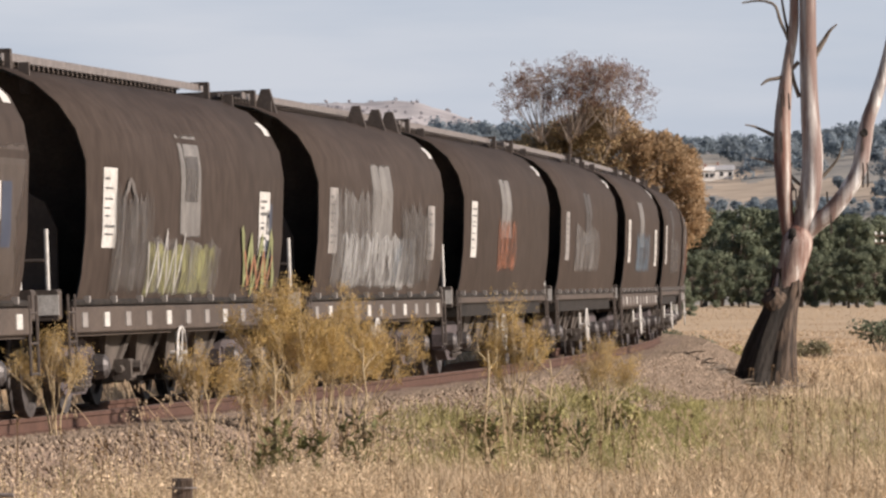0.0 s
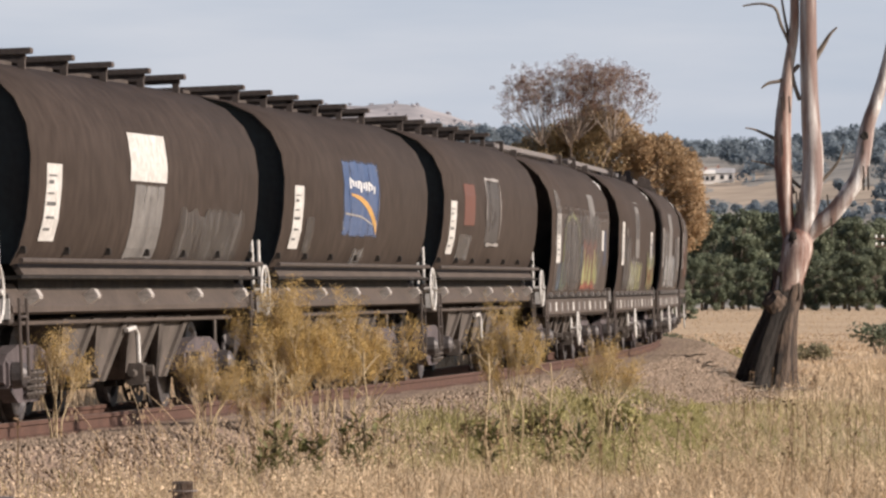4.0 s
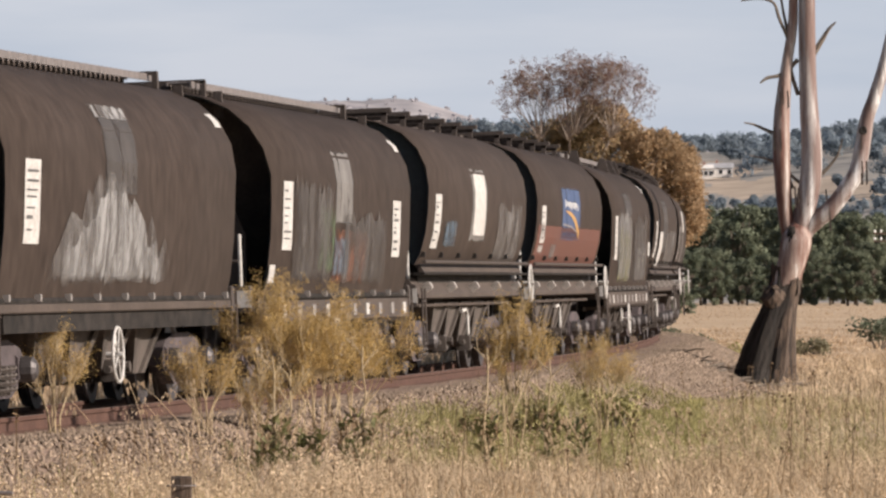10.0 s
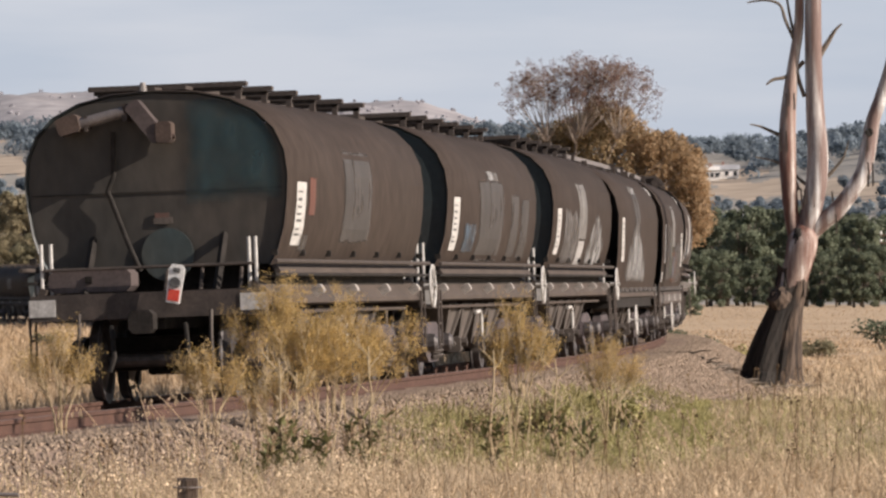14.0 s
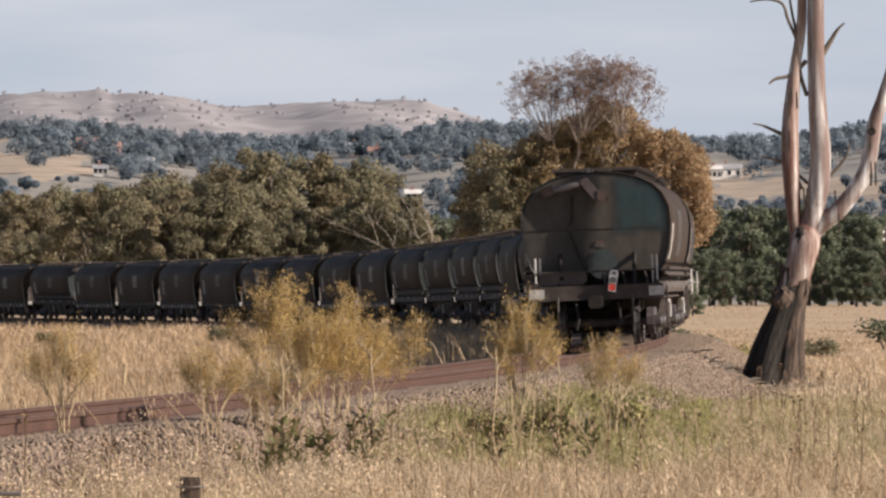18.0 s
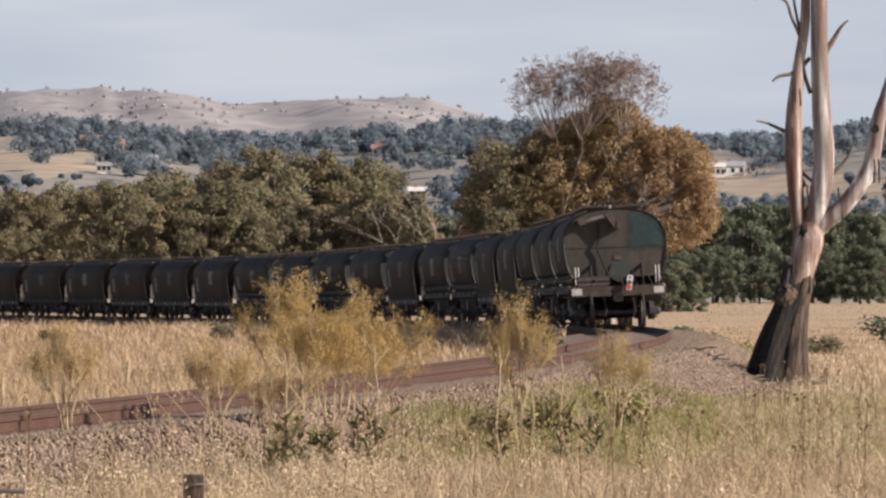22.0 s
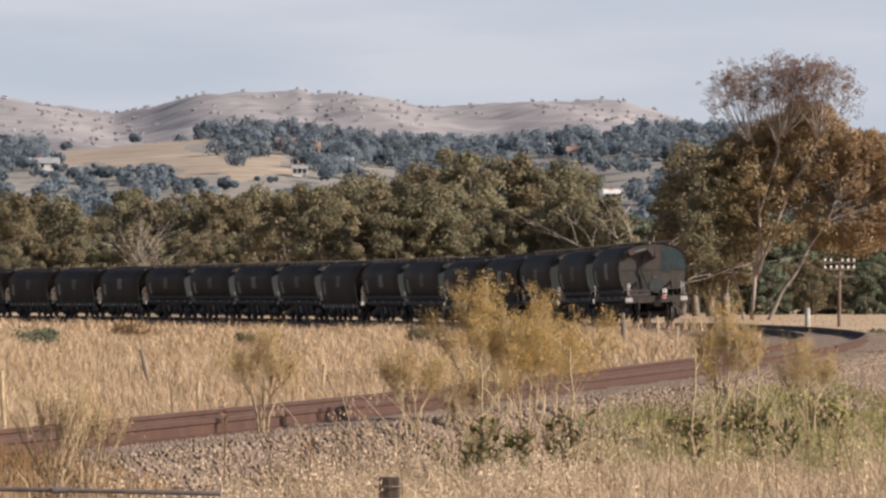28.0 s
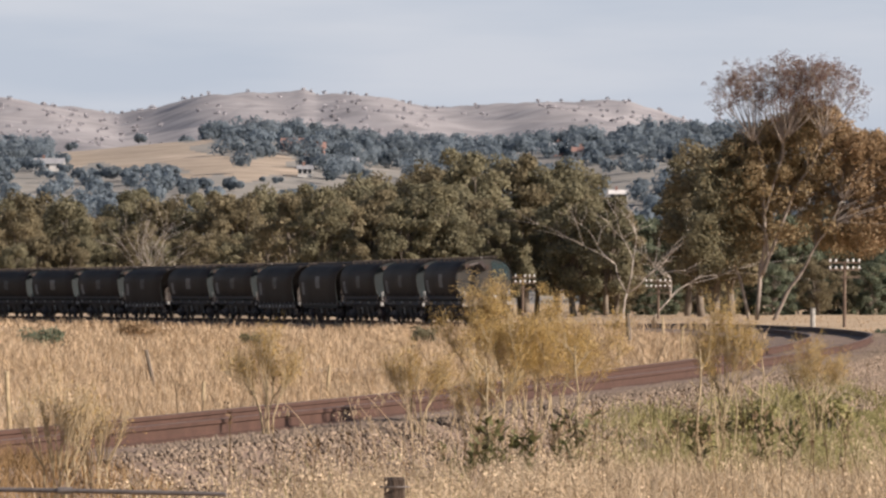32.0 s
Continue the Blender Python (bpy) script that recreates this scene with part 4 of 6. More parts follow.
        for y in (-0.72, 0.78):
            part("uncoupling_rod", Geo().tube([(-full_half - 0.14, y, 1.0), (-full_half - 0.18, y, 0.7), (-full_half - 0.16, y, 0.36)], 0.022, 7), M_CHUTE, w, "pale uncoupling rod")
        for y in (-0.95, -0.5, -0.1):
            part("platform_stay", Geo().tube([(xe - 0.03, y, 1.46), (-full_half + 0.05, y - 0.08, 1.22)], 0.022, 6), M_FRAME, w)
    return w, prof, half


def patch(wagon, prof, x0, x1, z0, z1, material, name, label="", side=-1, off=0.008, rows=8):
    """A painted or fixed plate that follows the barrel's side."""
    g = Geo()
    rings = []
    for o in (off, off - 0.006):
        rings.append([(x, side * (side_at(prof, z) + o), z) for z in np.linspace(z0, z1, rows) for x in (x0, x1)])
    n = rows
    vs = rings[0]
    fs = [(2 * i, 2 * i + 1, 2 * i + 3, 2 * i + 2) for i in range(n - 1)]
    g.add(vs, fs)
    return part(name, g, material, wagon, label)


def scrawl(wagon, prof, x0, x1, z0, z1, material, seed, side=-1, off=0.010, peak=False):
    """A smear of sprayed paint with a ragged upper edge, peaked or level."""
    rnd = random.Random(seed)
    n, rows = 26, 8
    vs = []
    for i in range(n + 1):
        t = i / n
        x = x0 + (x1 - x0) * t
        hi = (z0 + (z1 - z0) * (1.02 - 0.8 * abs(2 * t - 1.0))) if peak else z1
        hi += rnd.uniform(-0.16, 0.1) * (z1 - z0)
        lo = z0 + rnd.uniform(0, 0.08) * (z1 - z0)
        hi = max(hi, lo + 0.08)
        for z in np.linspace(lo, hi, rows):
            vs.append((x, side * (side_at(prof, z) + off), z))
    g = Geo().add(vs, [(i * rows + k, (i + 1) * rows + k, (i + 1) * rows + k + 1, i * rows + k + 1) for i in range(n) for k in range(rows - 1)])
    return part("graffiti", g, material, wagon, "sprayed graffiti smear")


def stroke(wagon, prof, half, points, width, material, off=0.022, side=-1):
    """A painted line along the barrel's side through points (share of the length, height)."""
    pts = []
    for (u0, z0), (u1, z1) in zip(points, points[1:]):
        for i in range(5):
            pts.append((u0 + (u1 - u0) * i / 5, z0 + (z1 - z0) * i / 5))
    pts.append(points[-1])
    vs = []
    for i, (u, z) in enumerate(pts):
        a, b = pts[max(i - 1, 0)], pts[min(i + 1, len(pts) - 1)]
        dx, dz = (b[0] - a[0]) * 2 * half, b[1] - a[1]
        n = math.hypot(dx, dz) or 1
        w = width / 2 * (0.8 + 0.35 * math.sin(i * 1.7))
        for k in (-1, 1):
            x, zz = -half + 2 * half * u - k * dz / n * w * 1.6, z + k * dx / n * w
            vs.append((x, side * (side_at(prof, zz) + off), zz))
    g = Geo().add(vs, [(2 * i, 2 * i + 2, 2 * i + 3, 2 * i + 1) for i in range(len(pts) - 1)])
    return part("graffiti_stroke", g, material, wagon, "sprayed graffiti line")


def zigzag(u0, u1, z0, z1, n, seed):
    rnd = random.Random(seed)
    return [(u0 + (u1 - u0) * i / n + rnd.uniform(-0.3, 0.3) * (u1 - u0) / n, (z0 if i % 2 else z1) + rnd.uniform(-0.12, 0.12) * (z1 - z0)) for i in range(n + 1)]


def plate(wagon, prof, half, x, z0, z1, dirty=False, side=-1, wide=0.72):
    p = patch(wagon, prof, x, x + wide, z0, z1, M_WHITED if dirty else M_WHITE, "data_panel", "white stencilled data panel", side)
    rnd = random.Random(int(x * 100 + z0 * 1000))
    z = z1 - 0.12
    o = 0.012
    while z > z0 + 0.05:
        h = rnd.choice((0.018, 0.025, 0.035))
        a = x + 0.12 * wide
        b = a + rnd.uniform(0.3, 0.75) * wide
        ya, yb = side * (side_at(prof, z) + o), side * (side_at(prof, z + h) + o)
        part("print_line", Geo().add([(a, ya, z), (b, ya, z), (b, yb, z + h), (a, yb, z + h)], [(0, 1, 2, 3)]), M_INK, p)
        z -= h + rnd.uniform(0.04, 0.09)


def logo(wagon, prof, x0, x1, z0, z1, side=-1):
    p = patch(wagon, prof, x0, x1, z0, z1, S_LOGO, "logo_panel", "faded blue panel with white blocks and an orange swoosh", side, 0.008, 10)
    W, H, o = x1 - x0, z1 - z0, 0.012

    def strip(name, pts, material, label=""):
        """A band through (share across, share up, half width)."""
        vs = []
        for u, v, w in pts:
            for k in (-w, w):
                z = z0 + H * v + k
                vs.append((x0 + W * u, side * (side_at(prof, z) + o), z))
        return part(name, Geo().add(vs, [(2 * i, 2 * i + 2, 2 * i + 3, 2 * i + 1) for i in range(len(pts) - 1)]), material, p, label)

    u = 0.16
    for i in range(10):
        h = (0.13, 0.07, 0.07, 0.10, 0.12, 0.07, 0.11, 0.12, 0.07, 0.09)[i]
        drop = 0.06 if i in (4, 9) else 0.0
        zc = 0.70 - 0.05 * u - drop * 0.5
        strip("white_block", [(u, zc, h * 0.5), (u + 0.042, zc, h * 0.5)], M_LETTER)
        if i in (0, 3, 7):
            strip("white_block", [(u + 0.042, zc + 0.03, 0.014), (u + 0.075, zc + 0.03, 0.014)], M_LETTER)
        u += 0.072
    strip("orange_swoosh", [(0.20 + 0.75 * t, 0.55 - 0.10 * t - 0.34 * t ** 3, 0.012 + 0.055 * t) for t in (0, 0.15, 0.3, 0.45, 0.6, 0.75, 0.9, 1.0)], M_ORANGE)
    strip("white_line", [(0.06, 0.30, 0.012), (0.5, 0.27, 0.012), (0.9, 0.16, 0.008)], M_WHITED)
    for x in (0.03, 0.93):
        strip("pale_edge", [(x, 0.5, H * 0.42), (x + 0.035, 0.5, H * 0.42)], S_PANELW)


def dress(w, n, kind, prof, half):
    """Plates, patches and graffiti of the nth wagon from the tail."""
    B = kind in "BD"
    z0, z1 = (1.70, 2.42) if B else (1.62, 2.40)

    def X(u):
        return -half + 2 * half * u

    plate(w, prof, half, X(0.055 if B else 0.065), z0, z1, n in (14, 16, 19))
    if n in (4, 13, 14, 17, 20, 22):
        plate(w, prof, half, X(0.855), z0 - 0.05, z1 - 0.12, n == 14)
    look_of = {
        0: "a dark grey patch", 1: "grey overpainted streaks", 2: "white graffiti", 3: "a pale graffiti peak", 4: "orange and green graffiti",
        5: "a white panel", 6: "blue panel over red band", 7: "cream and grey graffiti", 8: "a white patch", 9: "a white panel",
        10: "a blue logo panel", 11: "red patch and grey panel", 12: "blue and yellow graffiti", 13: "white panel and yellow graffiti", 14: "white and blue graffiti"}
    tagged(w, "brown-grey barrel-sided hopper wagon with " + look_of.get(n, "faded pale panels"))

    def P(u0, u1, a, b, material, name="overpaint_patch", label="grey overpainted patch", off=0.008):
        material = {M_GREYP: S_PANEL, M_SILL: S_TAN, M_WHITED: S_PANELW, M_BODY_LOW: S_RED}.get(material, material)
        return patch(w, prof, X(u0), X(u1), a, b, material, name, label, off=off)

    thin = {M_G_WHITE: S_WHITE, M_WHITED: S_PALE, M_GREYP: S_GREY, M_G_YELLOW: S_YELLOW, M_G_ORANGE: S_ORANGE, M_G_BLUE: S_BLUE, M_G_GREEN: S_GREEN}
    smear = [0]

    def G(u0, u1, a, b, material, peak=False):
        smear[0] += 1
        scrawl(w, prof, X(u0), X(u1), a, max(a + 0.15, b - 0.12), thin[material], n * 100 + smear[0], peak=peak, off=0.012 + 0.004 * smear[0])

    if n == 0:
        P(0.14, 0.18, 2.05, 2.48, M_BODY_LOW, "paint_patch", "small red patch")
        P(0.38, 0.587, 1.75, 2.86, M_GREYP)
        G(0.10, 0.16, 1.62, 1.95, M_GREYP)
    elif n == 1:
        P(0.33, 0.60, 1.55, 2.72, M_GREYP)
        P(0.69, 0.78, 1.55, 2.55, M_GREYP)
        P(0.81, 0.90, 1.60, 2.50, M_GREYP)
        G(0.40, 0.56, 2.70, 2.84, M_G_WHITE)
        G(0.17, 0.30, 1.65, 2.2, M_G_BLUE)
    elif n == 2:
        P(0.415, 0.547, 1.95, 2.88, M_WHITED, "panel", "faded pale panel")
        P(0.43, 0.53, 1.55, 1.93, M_G_WHITE, "panel", "white daubed block")
        G(0.56, 0.89, 1.5, 2.62, M_G_WHITE, True)
        G(0.58, 0.86, 1.5, 2.3, M_G_WHITE, True)
        G(0.13, 0.44, 1.5, 2.55, M_WHITED)
    elif n == 3:
        P(0.385, 0.525, 2.1, 2.9, M_GREYP, "panel", "faded grey panel")
        G(0.37, 0.54, 2.86, 2.92, M_G_WHITE)
        G(0.137, 0.69, 1.2, 2.5, M_WHITED, True)
        G(0.2, 0.66, 1.2, 2.35, M_G_WHITE, True)
    elif n == 4:
        P(0.42, 0.543, 1.95, 2.82, M_WHITED, "panel", "faded pale panel")
        G(0.40, 0.68, 1.2, 2.0, M_G_ORANGE)
        G(0.30, 0.42, 1.3, 2.3, M_G_GREEN)
        G(0.13, 0.40, 1.2, 2.5, M_GREYP)
        G(0.45, 0.80, 1.2, 2.2, M_GREYP)
        G(0.40, 0.52, 1.3, 1.9, M_G_BLUE)
        P(0.0, 0.035, 1.25, 1.45, M_WHITE, "panel", "small white panel")
    elif n == 5:
        P(0.41, 0.563, 1.82, 2.84, M_WHITED, "panel", "white panel")
        P(0.43, 0.545, 1.9, 2.76, M_WHITE, "panel", "white panel", 0.013)
        G(0.66, 0.96, 1.5, 2.5, M_WHITED)
        G(0.15, 0.28, 1.7, 2.2, M_G_BLUE)
    elif n == 6:
        P(0.01, 0.99, 1.46, 2.12, M_BODY_LOW, "primer_band", "dull red primer band")
        logo(w, prof, X(0.348), X(0.634), 1.9, 2.76)
        G(0.22, 0.30, 1.6, 1.95, M_WHITED)
    elif n == 7:
        G(0.128, 0.50, 1.15, 2.60, M_G_WHITE)
        G(0.15, 0.48, 1.15, 2.3, M_G_YELLOW)
        G(0.14, 0.50, 1.2, 2.5, M_WHITED)
        G(0.50, 0.90, 1.15, 2.55, M_GREYP)
        G(0.56, 0.88, 1.2, 2.0, M_WHITED)
        P(0.33, 0.50, 2.45, 2.85, M_GREYP, "panel", "faded grey panel")
        P(0.945, 0.99, 1.72, 1.98, M_WHITE, "panel", "small white panel")
    elif n == 8:
        P(0.225, 0.355, 1.50, 2.22, M_WHITE, "overpaint_patch", "white overpainted patch")
        P(0.357, 0.55, 1.8, 2.90, M_GREYP, "panel", "faded grey panel")
        G(0.45, 0.94, 1.5, 2.4, M_WHITED)
    elif n == 9:
        P(0.39, 0.55, 2.32, 2.80, M_WHITE, "panel", "white panel")
        P(0.41, 0.54, 1.55, 2.30, M_WHITED, "panel", "faded pale panel")
        G(0.60, 0.95, 1.5, 2.2, M_GREYP)
    elif n == 10:
        logo(w, prof, X(0.37), X(0.625), 1.86, 2.80)
        G(0.46, 0.56, 1.48, 1.85, M_WHITED)
        G(0.13, 0.19, 1.62, 2.2, M_GREYP)
    elif n == 11:
        P(0.188, 0.297, 2.1, 2.68, M_BODY_LOW, "paint_patch", "red patch")
        P(0.415, 0.56, 1.85, 2.78, M_GREYP, "panel", "faded grey panel")
        stroke(w, prof, half, [(0.41, 2.2), (0.41, 2.78), (0.56, 2.78), (0.56, 1.85), (0.43, 1.85)], 0.05, M_WHITED)
        G(0.14, 0.28, 1.6, 2.1, M_WHITED)
    elif n == 12:
        P(0.03, 0.99, 1.15, 2.55, M_SILL, "overpaint_patch", "pale brown overpaint", 0.006)
        G(0.08, 0.20, 1.15, 1.75, M_G_BLUE)
        G(0.03, 0.12, 2.0, 2.9, M_WHITED)
        P(0.18, 0.44, 1.2, 2.3, M_GREYP, "graffiti_fill", "grey graffiti fill")
        stroke(w, prof, half, [(0.165, 1.2), (0.17, 1.85), (0.205, 2.28), (0.30, 2.40), (0.40, 2.30), (0.445, 2.0), (0.445, 1.55)], 0.08, M_G_YELLOW)
        stroke(w, prof, half, [(0.20, 1.2), (0.22, 1.5), (0.24, 1.25)], 0.05, M_G_GREEN)
        G(0.45, 0.53, 1.5, 2.05, M_G_BLUE)
        scrawl(w, prof, X(0.49), X(0.75), 1.16, 2.0, S_FLAME, 1201, off=0.026)
        for i, u in enumerate((0.50, 0.56, 0.615, 0.675, 0.72)):
            scrawl(w, prof, X(u), X(u + 0.045), 1.24 + 0.05 * (i % 2), 1.93 - 0.07 * (i % 3), S_LIME, 1210 + i, off=0.030, peak=True)
        P(0.86, 0.895, 1.85, 2.2, M_WHITE, "panel", "small white panel")
        P(0.90, 0.935, 1.6, 2.2, M_NAVY, "panel", "small navy panel")
        G(0.12, 0.86, 1.2, 2.6, M_GREYP)
        P(0.62, 0.72, 2.2, 2.8, M_WHITED, "panel", "faded pale panel")
    elif n == 13:
        P(0.43, 0.535, 1.75, 2.82, M_WHITED, "panel", "tall white panel")
        P(0.45, 0.52, 2.1, 2.6, M_GREYP, "panel", "grey daub on the panel", 0.014)
        stroke(w, prof, half, zigzag(0.76, 0.95, 1.2, 1.85, 7, 13), 0.10, M_G_YELLOW)
        stroke(w, prof, half, zigzag(0.78, 0.94, 1.2, 1.6, 6, 14), 0.06, M_G_ORANGE, 0.026)
        stroke(w, prof, half, zigzag(0.27, 0.45, 1.2, 1.75, 8, 15), 0.05, M_G_WHITE)
        stroke(w, prof, half, [(0.15, 1.2), (0.155, 2.1), (0.185, 2.3), (0.215, 2.1), (0.22, 1.2)], 0.09, M_GREYP)
        P(0.895, 0.93, 1.55, 2.15, M_NAVY, "panel", "small navy panel")
        G(0.26, 0.66, 1.12, 1.85, M_WHITED)
        G(0.24, 0.64, 1.12, 1.80, M_G_YELLOW)
        G(0.10, 0.30, 1.12, 2.3, M_GREYP)
    elif n == 14:
        P(0.385, 0.55, 1.6, 2.75, M_WHITED, "panel", "white panel with worn paint")
        G(0.06, 0.42, 1.15, 2.5, M_WHITED)
        G(0.55, 0.76, 1.2, 1.95, M_G_BLUE)
        G(0.10, 0.80, 1.15, 2.0, M_G_WHITE)
        G(0.6, 0.9, 1.2, 2.4, M_GREYP)
    else:
        P(0.40, 0.52, 1.9, 2.78, M_WHITED if n % 2 else M_GREYP, "panel", "faded pale panel")
        G(0.2 + 0.05 * (n % 4), 0.6 + 0.07 * (n % 5), 1.4, 2.3, (M_WHITED, M_G_BLUE, M_GREYP, M_G_ORANGE)[n % 4])
    if not B:
        P(0.955, 0.985, 2.93, 3.08, M_WHITE, "panel", "small white mark at the body's shoulder")
    # the other side
    plate(w, prof, half, X(0.86), z0, z1, True, side=1)
    patch(w, prof, X(0.42), X(0.54), 2.0, 2.75, S_PANEL if n % 3 else S_PANELW, "panel", "faded pale panel", side=1)


KINDS = "DDDCABBFBBBBAAFCCACABABAABBA"
BASE = {k: base_wagon(k) for k in "ABCDF"}
BASE_HALF = {k: v[2] for k, v in BASE.items()}
WAGONS = []
for _n, _k in enumerate(KINDS):
    _w, _prof, _half = BASE[_k]
    _c = copy_thing(_w, Matrix.Identity(4))
    dress(_c, _n, _k, _prof, _half)
    WAGONS.append(_c)
for _w, _p, _h in BASE.values():
    for _o in (*_w.children_recursive, _w):
        bpy.data.objects.remove(_o)


def tail_marker(w):
    """The end-of-train plate that hangs on the last coupler."""
    xe = -(PITCH - 1.2) / 2 - 0.22
    m = pose(xe, -0.34, 1.30, 10, 0, 0) @ Matrix.Scale(0.64, 4)
    g = Geo()
    out = [(-0.12, -0.34), (0.12, -0.34), (0.14, 0.26), (0.09, 0.34), (-0.09, 0.34), (-0.14, 0.26)]
    g.loft([[(-0.03, y, z) for y, z in out], [(0.03, y, z) for y, z in out]])
    p = part("tail_marker", g, M_PORCELAIN, w, "white end-of-train marker with a red reflector", at=m)
    part("red_panel", Geo().box(-0.045, -0.031, -0.1, 0.1, -0.3, -0.1), M_RED, p, "red reflector")
    part("black_lamp", Geo().tube([(-0.03, 0, 0.02), (-0.075, 0, 0.02)], 0.09, 14).ring((-0.05, 0, 0.02), "x", 0.09, 0.015, 14, 5), M_INK, p, "black lamp lens")
    part("handle", Geo().box(-0.045, -0.031, -0.06, 0.06, 0.2, 0.28), M_INK, p)


tail_marker(WAGONS[0])
_h = BASE_HALF["D"]
for _b in WAGONS[0].children:
    if _b.name.startswith("body"):
        part("end_cover", Geo().tube([(-_h + 0.03, -0.1, 1.64), (-_h + 0.012, -0.1, 1.64)], 0.30, 28), M_TEAL, _b, "round bolted teal cover")
        part("end_label", Geo().box(-_h + 0.02, -_h + 0.034, -0.17, 0.05, 1.99, 2.06), M_CHUTE, _b, "small faded label")
        part("end_label", Geo().box(-_h + 0.02, -_h + 0.034, -0.13, 0.03, 2.06, 2.115), M_BODY_LOW, _b, "small red label")
        part("end_seam", Geo().box(-_h + 0.026, -_h + 0.038, -1.44, 1.44, 2.35, 2.36), M_DARK, _b, "level seam")
        _rows = [(_z, max(0.4, side_at(PROFILE_B, _z) - 0.075)) for _z in np.linspace(2.2, 3.38, 9)]
        _g = Geo().add([(-_h + 0.022, -_y, _z) for _z, _w in _rows for _y in (0.34, _w)], [(2 * _i, 2 * _i + 2, 2 * _i + 3, 2 * _i + 1) for _i in range(8)])
        part("end_plate", _g, S_TEAL, _b, "faded teal paint on the end sheet")
# the tail's rear sheet takes the lighter, lit tone
for _b in WAGONS[0].children:
    if _b.name.startswith("body"):
        for _e in _b.children:
            if _e.name.startswith("end_sheet") and _e.data.vertices[0].co.x < 0:
                _e.data = _e.data.copy()
                _e.data.materials[0] = M_ENDLIT

RUN_T = [0, 6, 9, 13, 14.5, 17, 19, 21, 28, 32]
RUN_S = [-241.7, -157.8, -114.6, -56.1, -34.3, 2.7, 33.0, 64.0, 176.4, 242.8]
RUN = np.polyfit(RUN_T, RUN_S, 4)


def tail_at(t):
    """Where the tail's coupling is on the line at t seconds."""
    return float(np.polyval(RUN, t))

# ---------------------------------------------------------------- trees
def leaf_quads(rng, centres, radii, per, size, droop=0.3, flat=0.75, out=0.0, thin=0.36):
    """Small leaf sprays in loose clumps: (pieces, 4, 3)."""
    c = np.repeat(np.asarray(centres, float), per, axis=0)
    r = np.repeat(np.asarray(radii, float), per)
    n = len(c)
    d = rng.normal(size=(n, 3))
    d /= np.linalg.norm(d, axis=1)[:, None]
    p = c + d * (r * rng.uniform(0.25, 1.0, n) ** 0.6)[:, None] * np.array([1, 1, flat])
    a = rng.normal(size=(n, 3))
    a[:, 2] -= droop
    a /= np.linalg.norm(a, axis=1)[:, None]
    if out:      # leaves lie on the clump's outside, more or less
        nrm = d * out + rng.normal(size=(n, 3)) * 0.45
        a = np.cross(nrm, rng.normal(size=(n, 3)))
        a /= np.linalg.norm(a, axis=1)[:, None] + 1e-9
        b = np.cross(nrm, a)
    else:
        b = np.cross(a, rng.normal(size=(n, 3)))
    b /= np.linalg.norm(b, axis=1)[:, None] + 1e-9
    L = (size * rng.uniform(0.6, 1.4, n))[:, None]
    a, b = a * L, b * L * thin
    return np.stack([p - a, p + b, p + a, p - b], 1)


def branch(g, rnd, p0, p1, r0, r1, n=5, bend=0.08, seg=6):
    p0, p1 = Vector(p0), Vector(p1)
    L = (p1 - p0).length
    pts, rad = [], []
    k = Vector((rnd.uniform(-1, 1), rnd.uniform(-1, 1), rnd.uniform(-0.3, 1))) * L * bend
    for i in range(n + 1):
        t = i / n
        pts.append(p0.lerp(p1, t) + k * math.sin(math.pi * t) + Vector((rnd.uniform(-1, 1), rnd.uniform(-1, 1), 0)) * L * 0.015 * (0 < t < 1))
        rad.append(r0 + (r1 - r0) * t)
    g.tube(pts, rad, seg)


def gum_meshes(seed, h, spread, clumps, per, size, leaf, bark, low=0.3):
    rnd, rng = random.Random(seed), np.random.default_rng(seed)
    g = Geo()
    forks = []
    lean = rnd.uniform(-0.08, 0.08) * h
    top = (lean, rnd.uniform(-0.05, 0.05) * h, h * 0.55)
    branch(g, rnd, (0, 0, -0.4), top, 0.028 * h, 0.012 * h, 6, 0.04, 8)
    cs, rs = [], []
    for i in range(clumps):
        a = 2.399 * i + rnd.uniform(-0.4, 0.4)
        t = (i + 0.5) / clumps
        z = h * (low + (0.96 - low) * t)
        w = spread * math.sqrt(max(0.05, 1 - ((t - 0.42) / 0.62) ** 2)) * rnd.uniform(0.35, 1.0)
        c = (lean * t + w * math.cos(a), w * math.sin(a), z + rnd.uniform(-0.05, 0.05) * h)
        cs.append(c)
        rs.append(spread * rnd.uniform(0.2, 0.36))
        f = rnd.uniform(0.25, 0.95)
        branch(g, rnd, (top[0] * f, top[1] * f, top[2] * f), (c[0], c[1], c[2] - 0.1), 0.009 * h * (1.2 - f * 0.5), 0.002 * h, 4, 0.1, 5)
    me = soup("crown", leaf_quads(rng, cs, rs, per, size, out=0.7, thin=0.45), [(0, 1, 2, 3)], leaf)
    return g.mesh("trunk", bark, True), me


def tree(name, meshes, m, label, category="tree", group=""):
    ob = thing(name, label, category, m, group)
    part("trunk", meshes[0], None, ob, "weathered trunk and limbs")
    part("crown", meshes[1], None, ob, "ragged clumps of leaves")
    return ob


def ground_pose(b, d, scale=1.0, turn=0.0, sink=0.0):
    x = bearing(b, d)
    return pose(x, d, gz(x, d) - sink, 0, 0, turn) @ Matrix.Scale(scale, 4)


OLIVES = [gum_meshes(10 + i, 18, 5.2 + 0.5 * (i % 3), 40, 230, 0.30, (M_LEAF, M_LEAFB)[i % 2], M_BARK, 0.2) for i in range(5)]
